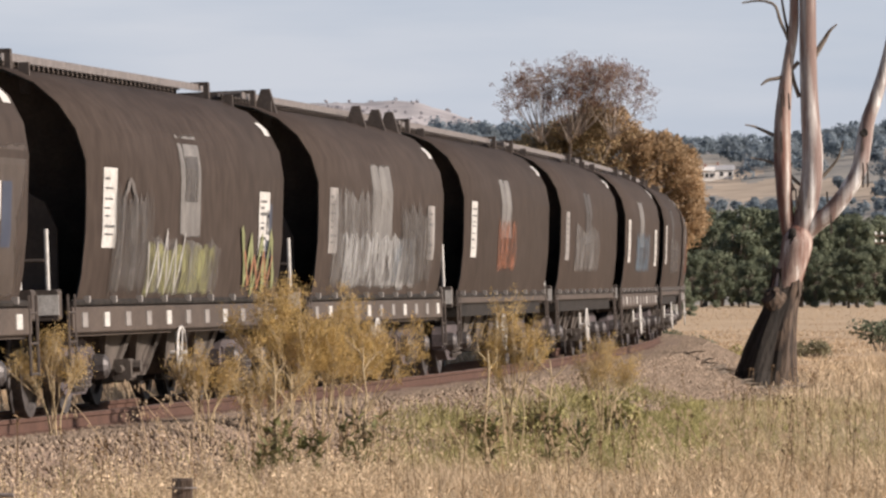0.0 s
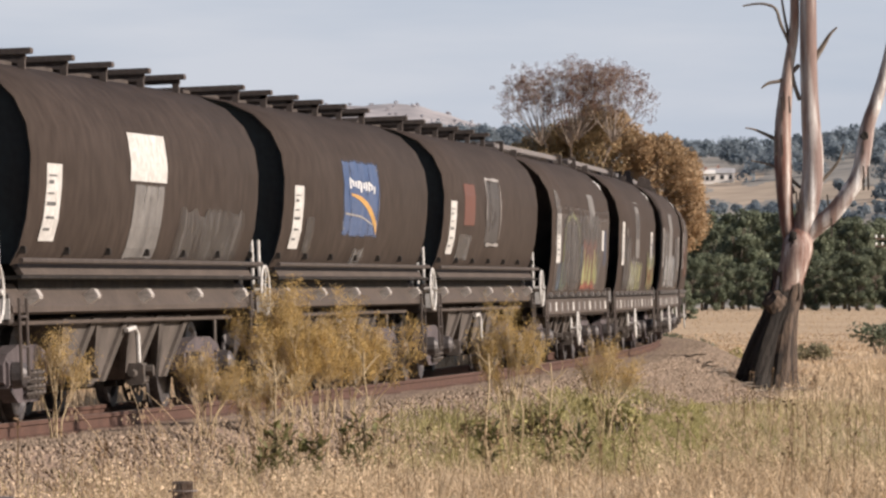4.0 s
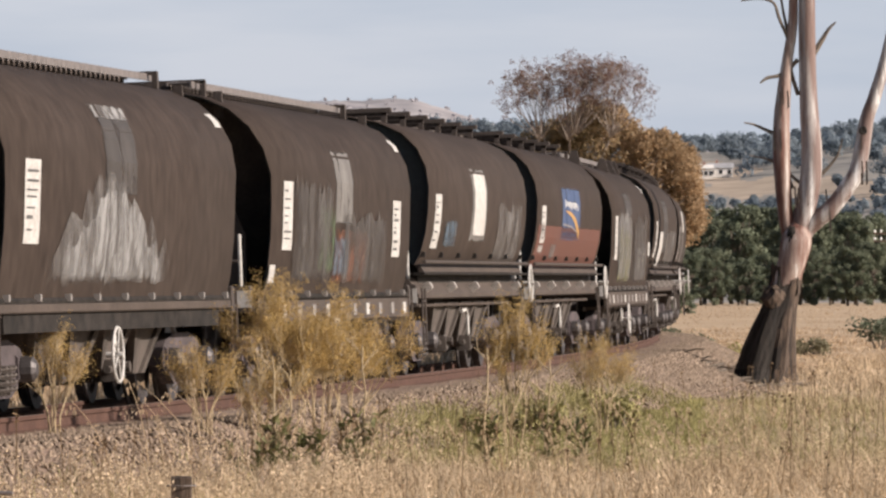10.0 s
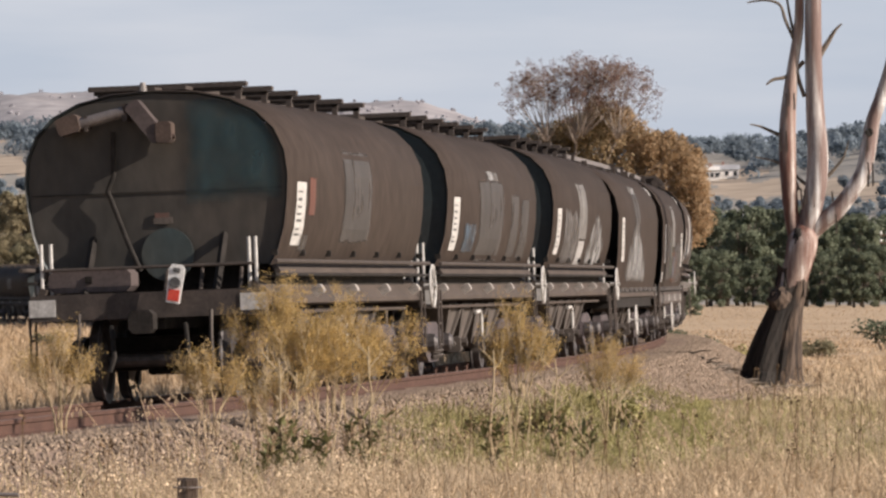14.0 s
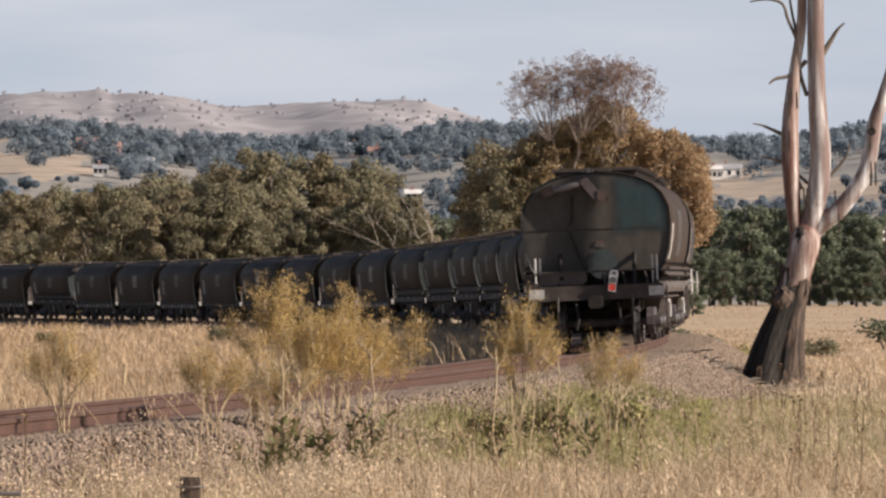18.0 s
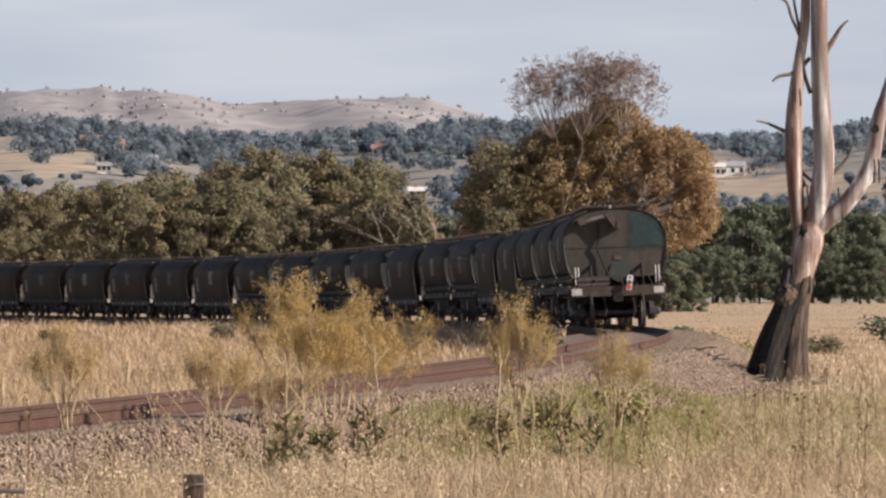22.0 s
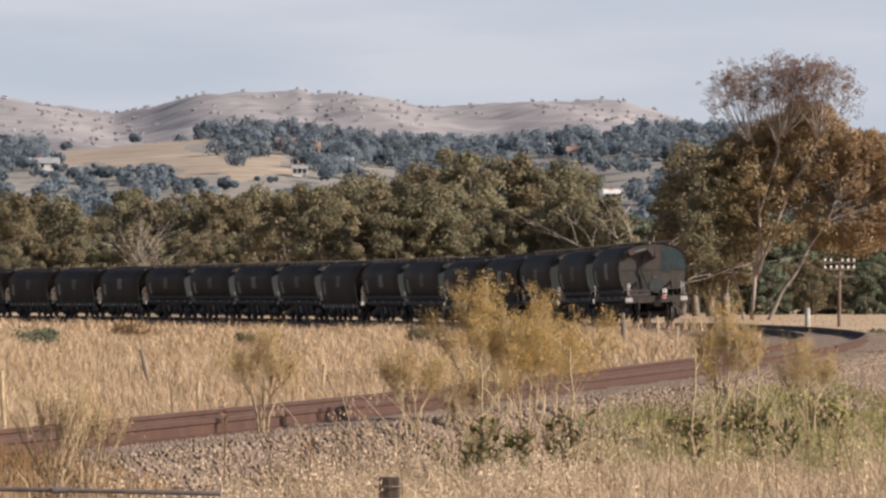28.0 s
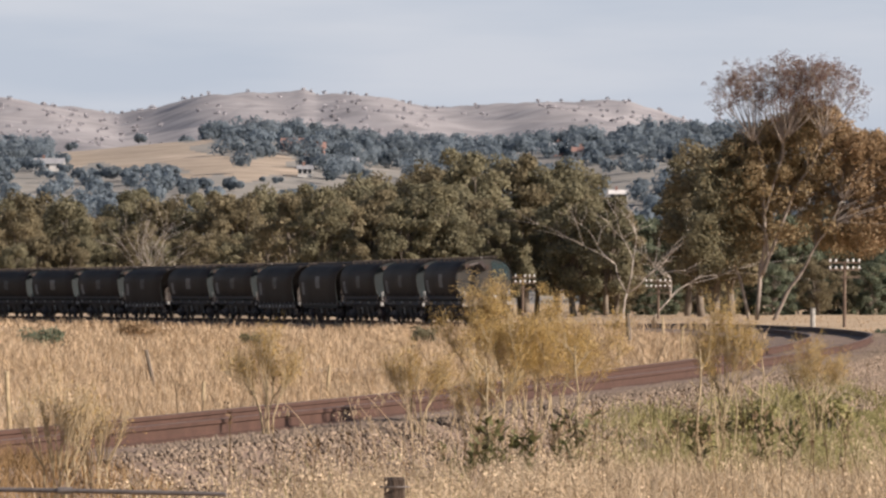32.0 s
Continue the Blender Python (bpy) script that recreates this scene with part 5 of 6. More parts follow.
GREENS = [gum_meshes(40 + i, 17, 5.5, 38, 200, 0.36, M_LEAFG, M_BARK, 0.10) for i in range(3)]
_r = random.Random(77)
# the big clump of gums behind the line
for _b, _h in ((-560, 13.2), (-525, 14.4), (-490, 15.2), (-445, 15.4), (-400, 15.8), (-352, 16.2), (-300, 17.0), (-250, 17.6), (-205, 17.6), (-160, 17.2), (-122, 15.4), (-98, 13.2)):
    tree("gum_tree", OLIVES[_r.randrange(5)], ground_pose(_b + _r.uniform(-9, 9), 720 + _r.uniform(-15, 40), _h / 18, _r.uniform(0, 360)),
         "tall olive gum tree with ragged clumped crown behind the line", group="gums behind the line")
for _i in range(22):
    tree("gum_tree", OLIVES[_r.randrange(5)], ground_pose(-620 + _i * 27 + _r.uniform(-9, 9), 655 + _r.uniform(-25, 25), _r.uniform(0.5, 0.72), _r.uniform(0, 360)),
         "shorter olive gum tree at the edge of the grove", group="gums behind the line")
# lower olive woods farther along the line
for _i in range(30):
    tree("gum_tree", OLIVES[(_i * 3) % 5], ground_pose(-1190 + _i * 24 + _r.uniform(-9, 9), 900 + _r.uniform(-40, 60), _r.uniform(0.72, 0.92), _r.uniform(0, 360)),
         "grey-green gum tree in a belt of woodland", group="woodland belt")
for _i in range(24):
    tree("gum_tree", OLIVES[(_i * 2) % 5], ground_pose(-1190 + _i * 25 + _r.uniform(-9, 9), 780 + _r.uniform(-25, 25), _r.uniform(0.42, 0.58), _r.uniform(0, 360)),
         "low bushy gum tree in a belt of woodland", group="woodland belt")
# dark green trees beyond the paddock
for _i in range(26):
    tree("paddock_tree", GREENS[_i % 3], ground_pose(250 + _i * 25 + _r.uniform(-8, 8), 1120 + _r.uniform(-30, 60), _r.uniform(0.84, 1.0), _r.uniform(0, 360)),
         "dense dark green tree beyond the dry paddock", group="trees beyond the paddock")
for _i in range(16):
    tree("paddock_tree", GREENS[_i % 3], ground_pose(420 + _i * 28 + _r.uniform(-8, 8), 1050 + _r.uniform(-30, 20), _r.uniform(0.42, 0.6), _r.uniform(0, 360)),
         "small dark green tree beyond the dry paddock", group="trees beyond the paddock")
for _i in range(14):
    tree("paddock_tree", GREENS[_i % 3], ground_pose(-70 + _i * 25 + _r.uniform(-8, 8), 800 + _r.uniform(-30, 30), _r.uniform(0.5, 0.68), _r.uniform(0, 360)),
         "dark shaded tree behind the line", group="gums behind the line")

for _b, _h in ((72, 13.0), (98, 14.6), (122, 16.0), (150, 15.0)):
    tree("gum_tree", OLIVES[_r.randrange(5)], ground_pose(_b, 640 + _r.uniform(-20, 20), _h / 18, _r.uniform(0, 360)),
         "olive gum tree behind the many-stemmed gum", group="gums behind the line")
# low scrub that closes the foot of the trees
for _i in range(30):
    tree("bush", GREENS[_i % 3] if _i % 2 else OLIVES[_i % 5], ground_pose(-90 + _i * 18 + _r.uniform(-7, 7), 690 + _r.uniform(-20, 40), _r.uniform(0.24, 0.36), _r.uniform(0, 360), 0.6),
         "low dark green bush at the foot of the trees", "bush", "bushes behind the line")


def rusty_gum():
    """The tall many-stemmed gum that stands behind the bend."""
    D = 560.0
    k = D * UNIT
    rnd, rng = random.Random(5), np.random.default_rng(5)
    x0 = 200 * k
    base = gz(x0, D)
    ob = thing("rusty_gum_tree", "tall many-stemmed gum with rusty olive foliage and pale trunks", "tree", pose(x0, D, base))

    def P(b, e, y=0.0):
        return Vector(((b - 200) * k, y, 2 + e * k - base))

    def stem(points, r0, r1, y0, y1):
        pts, n = [], (len(points) - 1) * 3
        for i in range(n + 1):
            j, t = min(i // 3, len(points) - 2), i / 3 - min(i // 3, len(points) - 2)
            a, b = points[j], points[j + 1]
            f = i / n
            pts.append(P(a[0] + (b[0] - a[0]) * t, a[1] + (b[1] - a[1]) * t, y0 + (y1 - y0) * f) + Vector((rnd.uniform(-1, 1), rnd.uniform(-1, 1), 0)) * 0.06)
        g.tube(pts, [r0 + (r1 - r0) * i / n for i in range(n + 1)], 8)
        return pts

    g = Geo()
    foot = -58
    stems = [
        stem([(194, foot), (202, 43), (210, 93), (208, 169), (196, 264), (186, 290)], 0.19, 0.07, -0.5, -2.4),
        stem([(200, 20), (214, 60), (208, 131), (224, 188), (240, 239), (238, 300)], 0.15, 0.07, -0.8, -2.6),
        stem([(206, 30), (230, 93), (249, 144), (268, 188), (294, 226), (310, 262), (326, 330)], 0.15, 0.06, -1.0, -2.4),
        stem([(222, foot), (249, -2), (275, 36), (300, 81), (325, 119), (345, 160)], 0.17, 0.04, -1.0, -2.6),
        stem([(182, foot), (172, 0), (150, 70), (140, 150), (150, 230)], 0.16, 0.06, 0.5, 1.0),
    ]
    # the airy top: three fans of thin rising branches with leaves at their ends
    ts, tr = [], []
    for fb, fe, cb, wide, top, low in ((188, 262, 162, 52, 392, 300), (238, 262, 236, 58, 410, 318), (312, 268, 324, 62, 400, 300), (250, 270, 285, 50, 402, 320)):
        root = P(fb, fe, -3.0)
        for i in range(22):
            u = -1 + 2 * (i + rnd.uniform(0.1, 0.9)) / 22
            edge = low + (top - low) * math.sqrt(max(0.0, 1 - (abs(u) * 0.96) ** 2.4))
            tip = P(cb + u * wide, edge - rnd.uniform(0, 14), rnd.uniform(-6, 0.5))
            mid = root.lerp(tip, rnd.uniform(0.35, 0.6)) + Vector((u * 0.3, rnd.uniform(-0.3, 0.3), 0.3 * (1 - abs(u))))
            branch(g, rnd, root, mid, 0.045, 0.03, 4, 0.05, 5)
            branch(g, rnd, mid, tip, 0.03, 0.010, 4, 0.08, 5)
            for j in range(10):
                p = mid.lerp(tip, rnd.uniform(0.0, 1.0) ** 0.6)
                q = p + Vector((rnd.uniform(-1, 1) * 0.9, rnd.uniform(-0.8, 0.8), rnd.uniform(-0.25, 0.95)))
                branch(g, rnd, p, q, 0.016, 0.006, 3, 0.12, 4)
                ts.append(q)
                tr.append(rnd.uniform(0.22, 0.5))
    # the dense lower crown
    cs, rs = [], []
    TOP_B, TOP_E = [84, 98, 123, 183, 230, 283, 330, 360, 427, 458, 472], [130, 215, 262, 296, 318, 350, 335, 306, 280, 256, 160]
    LOW_E = [60, 40, 30, 70, 85, 85, 70, 60, 80, 95, 100]
    for i in range(900):
        b = rnd.uniform(84, 472)
        hi, lo = np.interp(b, TOP_B, TOP_E), np.interp(b, TOP_B, LOW_E)
        r = rnd.uniform(0.5, 1.2)
        e = lo + rnd.random() ** 0.8 * max(4, hi - lo - r / k * 0.8)
        if rnd.random() < 0.30 and e < 150 and 160 < b < 330:
            continue
        cs.append(P(b, e, rnd.uniform(-2.6, 4.5)))
        rs.append(r)
    for c in cs[::5]:
        near = min((p for q in stems for p in q[6:]), key=lambda p: abs(p.x - c.x) + 0.6 * abs(p.z - c.z + 2.2))
        branch(g, rnd, near, c, 0.045, 0.012, 4, 0.12, 5)
    part("trunk", g, M_GREYBARK, ob, "pale leaning trunks and branches", True)
    low = leaf_quads(rng, cs, rs, 120, 0.165, 0.9, 0.9, out=0.5)
    bx = low[:, 0, 0] / k + 200 + rng.normal(size=len(low)) * 30 + (low[:, 0, 2] / k - 200) * 0.25
    rust, mid = bx > 340, (bx > 165) & (bx <= 340)
    part("crown", soup("crown", low[~rust & ~mid], [(0, 1, 2, 3)], M_LEAFB), None, ob, "olive foliage")
    part("crown", soup("crown", low[mid], [(0, 1, 2, 3)], M_LEAFBROWN), None, ob, "brownish olive foliage")
    part("rusty_crown", soup("rusty_crown", low[rust], [(0, 1, 2, 3)], M_RUST), None, ob, "rust-brown foliage")
    part("airy_top", soup("airy_top", leaf_quads(rng, ts, tr, 28, 0.075, 0.9, 0.9), [(0, 1, 2, 3)], M_TWIGLEAF), None, ob, "thin rusty twigs and leaves")


rusty_gum()


def bare_tree(b, d, h, seed, lean, label):
    rnd = random.Random(seed)
    ob = thing("dead_tree", label, "tree", ground_pose(b, d))
    g = Geo()

    def grow(p, v, r, depth):
        q = p + v
        branch(g, rnd, p, q, r, r * 0.62, 4, 0.1, 6)
        if depth:
            for _ in range(rnd.choice((2, 3))):
                w = v * rnd.uniform(0.6, 0.85) + Vector((rnd.uniform(-1, 1), rnd.uniform(-0.5, 0.5), rnd.uniform(-0.35, 0.6))) * v.length * 0.75
                grow(q, w, r * 0.6, depth - 1)
    grow(Vector((0, 0, -0.3)), Vector((lean, 0, h * 0.36)), 0.016 * h, 4)
    part("branchwork", g, M_PALEBARK, ob, "bleached bare limbs", True)


bare_tree(-40, 600, 7.0, 3, 0.3, "bare grey dead tree with bleached spreading limbs")
bare_tree(10, 600, 5.6, 8, 1.6, "bare grey dead tree with bleached spreading limbs")
bare_tree(-870, 745, 6.0, 12, -0.3, "bare grey dead tree among the woodland")
bare_tree(-900, 745, 5.4, 17, 0.3, "bare grey dead tree among the woodland")


def dead_gum():
    """The big dead gum beside the bend: charred foot, peeling trunk, three bare stems."""
    D = 134.0
    k = D * UNIT
    x0 = 597 * k
    z0 = gz(x0, D)
    ob = thing("dead_gum_tree", "large dead gum with a charred rough base and peeling pink-grey bark", "tree", pose(x0, D, 0))
    rnd = random.Random(9)

    def P(px, e):
        return Vector(((px - 597) * k, 0, 2 + e * k))

    def limb(points, seg=14, wob=0.04):
        """Smooth limb through (bearing, lift, radius)."""
        q = np.array([points[0], *points, points[-1]], float)
        pts, rad = [], []
        for i in range(1, len(q) - 2):
            a, b, c, d = q[i - 1:i + 3]
            for t in np.linspace(0, 1, 7)[:None if i == len(q) - 3 else -1]:
                v = 0.5 * (2 * b + (c - a) * t + (2 * a - 5 * b + 4 * c - d) * t ** 2 + (3 * b - a - 3 * c + d) * t ** 3)
                pts.append(P(v[0], v[1]) + Vector((0, 0.05 * math.sin(i + t), 0)))
                rad.append(max(0.6, v[2]) * k)
        return Geo().tube(pts, rad, seg, wob, rnd)

    base = Geo()
    rings = []
    for c, e, r in ((583, -172, 56), (584, -158, 53), (587, -140, 49.5), (594, -103, 43), (602, -68, 36.5), (610, -35, 31), (617, -12, 28), (622, 6, 27), (626, 22, 26)):
        ring = []
        for j in range(40):
            a = 2 * math.pi * j / 40
            flare = 1 + 0.11 * math.sin(a * 6 + 1) * (1 if e < -60 else 0.6) + rnd.uniform(-0.045, 0.045)
            if e < -140:
                flare *= 1 + 0.13 * math.sin(a * 3 + 0.6)
            ring.append(P(c, e) + Vector((math.cos(a), math.sin(a), 0)) * (r * k * flare))
        rings.append(ring)
    rings[0] = [Vector((p.x, p.y, z0 - 0.15)) for p in rings[0]]
    rings[-1] = [p + Vector((0, 0, rnd.uniform(-0.45, 0.35))) for p in rings[-1]]
    base.loft(rings)
    scar = Geo()
    scar.v = list(base.v)
    dark = [q for q in base.f if len(q) == 4 and 12 <= q[0] % 40 <= 30 + (q[0] // 40 % 3)]
    scar.f, base.f = dark, [q for q in base.f if q not in set(dark)]
    part("rough_base", base, M_CHAR, ob, "dark furrowed bark")
    part("burnt_scar", scar, M_BURNT, ob, "black burnt side of the base")
    kn = Geo()
    kn.tube([P(606, -14) + Vector((0, -0.08, 0)), P(601, -11) + Vector((-0.04, -0.30, 0)), P(598, -9) + Vector((-0.06, -0.38, 0.02)), P(598, -9) + Vector((-0.06, -0.34, 0.02))], [0.27, 0.23, 0.15, 0.08], 16, 0.22, rnd)
    part("burl", kn, M_CHAR, ob, "round dark burl")
    trunk = limb([(606, -50, 26), (614, -20, 26), (623, 12, 25.5), (630, 36, 25), (636, 56, 25.5), (642, 84, 27.5), (645, 104, 24), (647, 122, 17), (650, 140, 9)], 22, 0.012)
    part("trunk", trunk, M_GUM, ob, "smooth peeling pink and grey bark", True)
    main = limb([(638, 66, 20), (648, 104, 20), (657, 140, 19.3), (664, 175, 19), (668, 205, 19), (669.5, 250, 18.5), (666, 304, 17), (663.5, 356, 15.6), (662, 408, 15.3), (661, 470, 15), (660, 560, 14), (655, 700, 9)], 20, 0.02)
    part("main_stem", main, M_GUMPALE, ob, "pale grey main stem", True)
    left = limb([(637, 70, 16), (630, 100, 14), (623, 135, 13.2), (618, 195, 14.6), (615.5, 250, 15.4), (616.5, 304, 14.4), (621, 356, 12.2), (627, 408, 9.6), (635, 460, 9), (637, 520, 8), (634, 680, 6)], 20, 0.02)
    part("side_stem", left, M_GUM, ob, "reddish leaning stem", True)
    right = limb([(644, 84, 15), (660, 108, 16.5), (678, 124, 16), (701, 142, 15.2), (727, 174, 14.5), (750, 213, 14), (760, 258, 14), (768, 304, 12.5), (782, 345, 11.5), (803, 420, 10), (830, 560, 6)], 20, 0.02)
    part("side_stem", right, M_GUMPALE, ob, "pale leaning limb", True)
    part("knot_hole", Geo().tube([P(760, 282) + Vector((0, -0.10, 0)), P(760, 282) + Vector((0, -0.165, 0)), P(760, 282) + Vector((0, -0.15, 0))], [0.09, 0.075, 0.03], 12, 0.3, rnd), M_BURNT, ob, "dark knot hole")
    part("fork_scar", limb([(633, 112, 6), (634, 92, 9), (630, 70, 5)], 10, 0.3).mesh("fork_scar", M_BURNT), None, ob, "black scar under the fork", at=pose(0, -0.24, 0))
    for pts in ([(600, 278, 4), (583, 286, 3), (566, 293, 2), (550, 296, 1.2)], [(645, 408, 4), (630, 392, 4), (612, 380, 3.5), (590, 375, 3), (578, 366, 1.5)],
                [(646, 345, 4), (634, 385, 3.5), (628, 440, 3), (612, 480, 3), (604, 505, 2.6), (590, 514, 2.5), (570, 516, 2), (545, 512, 1.4)],
                [(632, 440, 3), (620, 490, 2.5), (612, 540, 1.6)], [(672, 416, 6), (688, 442, 4.5), (700, 462, 3), (712, 474, 1.5)],
                [(648, 190, 3), (620, 214, 3), (596, 230, 2.6), (560, 238, 1.4)], [(676, 192, 3.5), (700, 218, 3), (716, 240, 2), (724, 268, 1.2)],
                [(660, 255, 8), (678, 250, 8)], [(636, 180, 4), (626, 200, 3), (608, 214, 2)]):
        part("dead_twig", limb(pts, 7, 0.1), M_BARK, ob, "bare broken twig")
    strips = Geo()
    for i in range(16):
        px, e = rnd.choice(((650, 150), (660, 230), (662, 300), (607, 250), (616, 390), (700, 155), (750, 245)))
        p = P(px + rnd.uniform(-14, 14), e + rnd.uniform(-40, 40)) + Vector((0, -0.2, 0))
        L = rnd.uniform(0.2, 0.5)
        strips.add([p, p + Vector((0.03, -0.02, 0)), p + Vector((0.05, -0.03, -L)), p + Vector((0.01, -0.02, -L * 1.1))], [(0, 1, 2, 3)])
    part("loose_bark", strips, M_BARK, ob, "hanging strips of bark")["kind"] = "stuff"


dead_gum()


def bark_litter():
    """Fallen bark and sticks round the foot of the dead gum."""
    rnd = random.Random(33)
    g = Geo()
    for i in range(60):
        a, r = rnd.uniform(0, 6.28), rnd.uniform(0.5, 1.7)
        x, y = bearing(590, 134) + math.cos(a) * r, 134 + math.sin(a) * r * 2.2 - 1.0
        z, L, t = float(surface_z(x, y)) + 0.02, rnd.uniform(0.12, 0.5), rnd.uniform(-0.6, 0.6)
        v = Vector((math.cos(t), math.sin(t), rnd.uniform(-0.02, 0.18))) * L
        p = Vector((x, y, z))
        g.tube([p, p + v * 0.5 + Vector((0, 0, 0.02)), p + v], [0.02, 0.017, 0.008], 5, 0.3, rnd)
    ob = new("bark_litter", g.mesh("bark_litter", M_BARK))
    tagged(ob, "fallen bark strips and sticks round the dead gum's foot", "litter", kind="stuff")


bark_litter()

# ---------------------------------------------------------------- far country


def far_place(b, e):
    """Where the ground is seen at bearing b and lift e (units over the horizon)."""
    ds = np.arange(1260, 2440, 6.0)
    x = b * UNIT * ds
    el = (ground_z(x, ds) - 2) / ds / UNIT
    i = int(np.argmin(abs(el - e)))
    return float(x[i]), float(ds[i])


def far_woods():
    rng = np.random.default_rng(21)
    cs, rs = [], []
    for _ in range(3600):
        b, d = rng.uniform(-1250, 900), rng.uniform(1300, 2520)
        x = b * UNIT * d
        z = gz(x, d)
        e = (z - 2) / d / UNIT
        # belts that follow the slope, with thinner ground between them
        if 0.62 + 0.5 * math.sin(d * 0.016 + 2.2 * math.sin(b * 0.006)) * (0.6 + 0.4 * math.sin(b * 0.021 + d * 0.003)) < rng.uniform(0.1, 1.05):
            continue
        h = rng.uniform(4.5, 9.5)
        for a, c, f, g_ in FIELDS + [(-72, -24, 148, 190)]:
            if a - 8 < b < c + 8 and e < g_ and rng.random() > 0.05:
                h = min(h, (f + 4 - e) * d * UNIT)
        if h < 1.3:
            continue
        wide = h * rng.uniform(0.3, 0.5)
        for _k in range(3):
            cs.append((x + rng.normal() * wide * 0.6, d + rng.normal() * wide * 0.4, z + h * rng.uniform(0.25, 0.66)))
            rs.append(h * rng.uniform(0.26, 0.44))
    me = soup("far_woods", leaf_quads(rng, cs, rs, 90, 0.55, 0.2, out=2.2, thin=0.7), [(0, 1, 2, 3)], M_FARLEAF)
    tagged(new("far_woods", me), "woodland and scattered trees on far slopes, haze-blue in colour", "woodland", kind="stuff")
    cs, rs = [], []
    for _ in range(1500):
        b, d = rng.uniform(-1250, 900), rng.uniform(3000, 4380)
        if math.sin(b * 0.013 + 2) + math.sin(b * 0.05 + d * 0.004) < rng.uniform(-1.6, 1.2):
            continue
        x = b * UNIT * d
        cs.append((x, d, gz(x, d) + 0.8))
        rs.append(rng.uniform(0.8, 2.0))
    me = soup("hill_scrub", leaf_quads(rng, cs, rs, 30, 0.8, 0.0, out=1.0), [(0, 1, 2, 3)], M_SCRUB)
    tagged(new("hill_scrub", me), "sparse scrub on bare far hills, paled for haze", "scrub", kind="stuff")


far_woods()


def house(b, e, wide, deep, tall, wall, roof, label, turn=0):
    x, d = far_place(b, e)
    ob = thing("house", label, "house", pose(x, d, gz(x, d), 0, 0, turn), "far houses")
    part("wall", Geo().box(-wide / 2, wide / 2, -deep / 2, deep / 2, -1.0, tall), wall, ob)
    g = Geo()
    o = 0.4
    r = tall + deep * 0.28
    g.add([(-wide / 2 - o, -deep / 2 - o, tall - 0.1), (wide / 2 + o, -deep / 2 - o, tall - 0.1), (wide / 2 + o, deep / 2 + o, tall - 0.1), (-wide / 2 - o, deep / 2 + o, tall - 0.1),
           (-wide / 2 - o, 0, r), (wide / 2 + o, 0, r)], [(0, 1, 5, 4), (2, 3, 4, 5), (0, 4, 3), (1, 2, 5), (3, 2, 1, 0)])
    rf = part("roof", g, roof, ob)
    part("chimney", Geo().box(-wide * 0.2, -wide * 0.2 + 0.7, -0.3, 0.4, tall, r + 0.9), M_BRICK, rf)
    for i in range(3):
        xx = -wide * 0.36 + i * wide * 0.36
        w = part("window", Geo().box(xx - 0.5, xx + 0.5, -deep / 2 - 0.06, -deep / 2 + 0.04, 0.9, 2.1), M_GLASS, ob, "dark window")
        part("sill", Geo().box(xx - 0.6, xx + 0.6, -deep / 2 - 0.16, -deep / 2 + 0.02, 0.8, 0.9), M_WHITE, w)


house(-49, 157, 4.6, 4, 2.3, M_WALL, M_WALL, "small bright white farmhouse among trees")
house(-614, 246, 11, 6, 2.7, M_BRICK, M_TILE, "low red-roofed brick house on the slope")
house(-590, 240, 7, 6, 2.7, M_BRICK, M_TILE, "low red-roofed brick house on the slope")
house(-544, 213, 11, 6, 2.4, M_WALL, M_ROOF, "long pale metal-roofed farm shed")
house(-604, 203, 4, 4, 2.2, M_WALL, M_ROOF, "small white farm shed")
house(-1060, 213, 9, 6, 2.3, M_WALL, M_ROOF, "pale metal-roofed shed among trees")
house(-110, 232, 7, 5, 2.6, M_WALL, M_TILE, "pale house with a red roof on the ridge")
house(-150, 240, 7, 5, 2.6, M_BRICK, M_ROOF, "brick house with a grey roof on the ridge")
house(482, 198, 4, 4, 3.0, M_WALL, M_WALL, "small white house on the far slope")
house(508, 200, 7, 5, 2.8, M_WALL, M_ROOF, "white house with a grey roof on the far slope")

# ---------------------------------------------------------------- poles, posts and fence
def telegraph_pole(b, d, top, arm, label="old timber telegraph pole with white insulators on crossarms"):
    x = bearing(b, d)
    z = gz(x, d)
    ob = thing("telegraph_pole", label, "telegraph pole", pose(x, d, z, 0, 0, random.Random(int(b)).uniform(-8, 8)), "telegraph poles")
    H = top - z
    part("pole", Geo().tube([(0, 0, -0.3), (0, 0, H * 0.5), (0.02, 0, H)], [0.13, 0.115, 0.10], 10), M_POLE, ob)
    for i, hz in enumerate((H - 0.15, H - 0.62, H - 1.1)):
        w = arm * (1, 1, 0.62)[i]
        off = 0 if i < 2 else w * 0.3
        a = part("crossarm", Geo().box(off - w / 2, off + w / 2, -0.16, -0.06, hz - 0.05, hz + 0.05), M_POLE, ob)
        for j in range(6 if i < 2 else 0):
            xx = -w / 2 + 0.08 + j * (w - 0.16) / 5
            if i == 0 and j == 2:
                continue
            part("insulator", Geo().tube([(xx, -0.11, hz + 0.05), (xx, -0.11, hz + 0.10), (xx, -0.11, hz + 0.2), (xx, -0.11, hz + 0.25)], [0.03, 0.075, 0.07, 0.03], 8), M_PORCELAIN, a, "white porcelain insulator")


telegraph_pole(350, 450, 4.05, 2.1)
telegraph_pole(21, 590, 2.95, 2.2)
telegraph_pole(809, 420, 5.66, 2.1)
telegraph_pole(-219, 560, 3.3, 2.1)


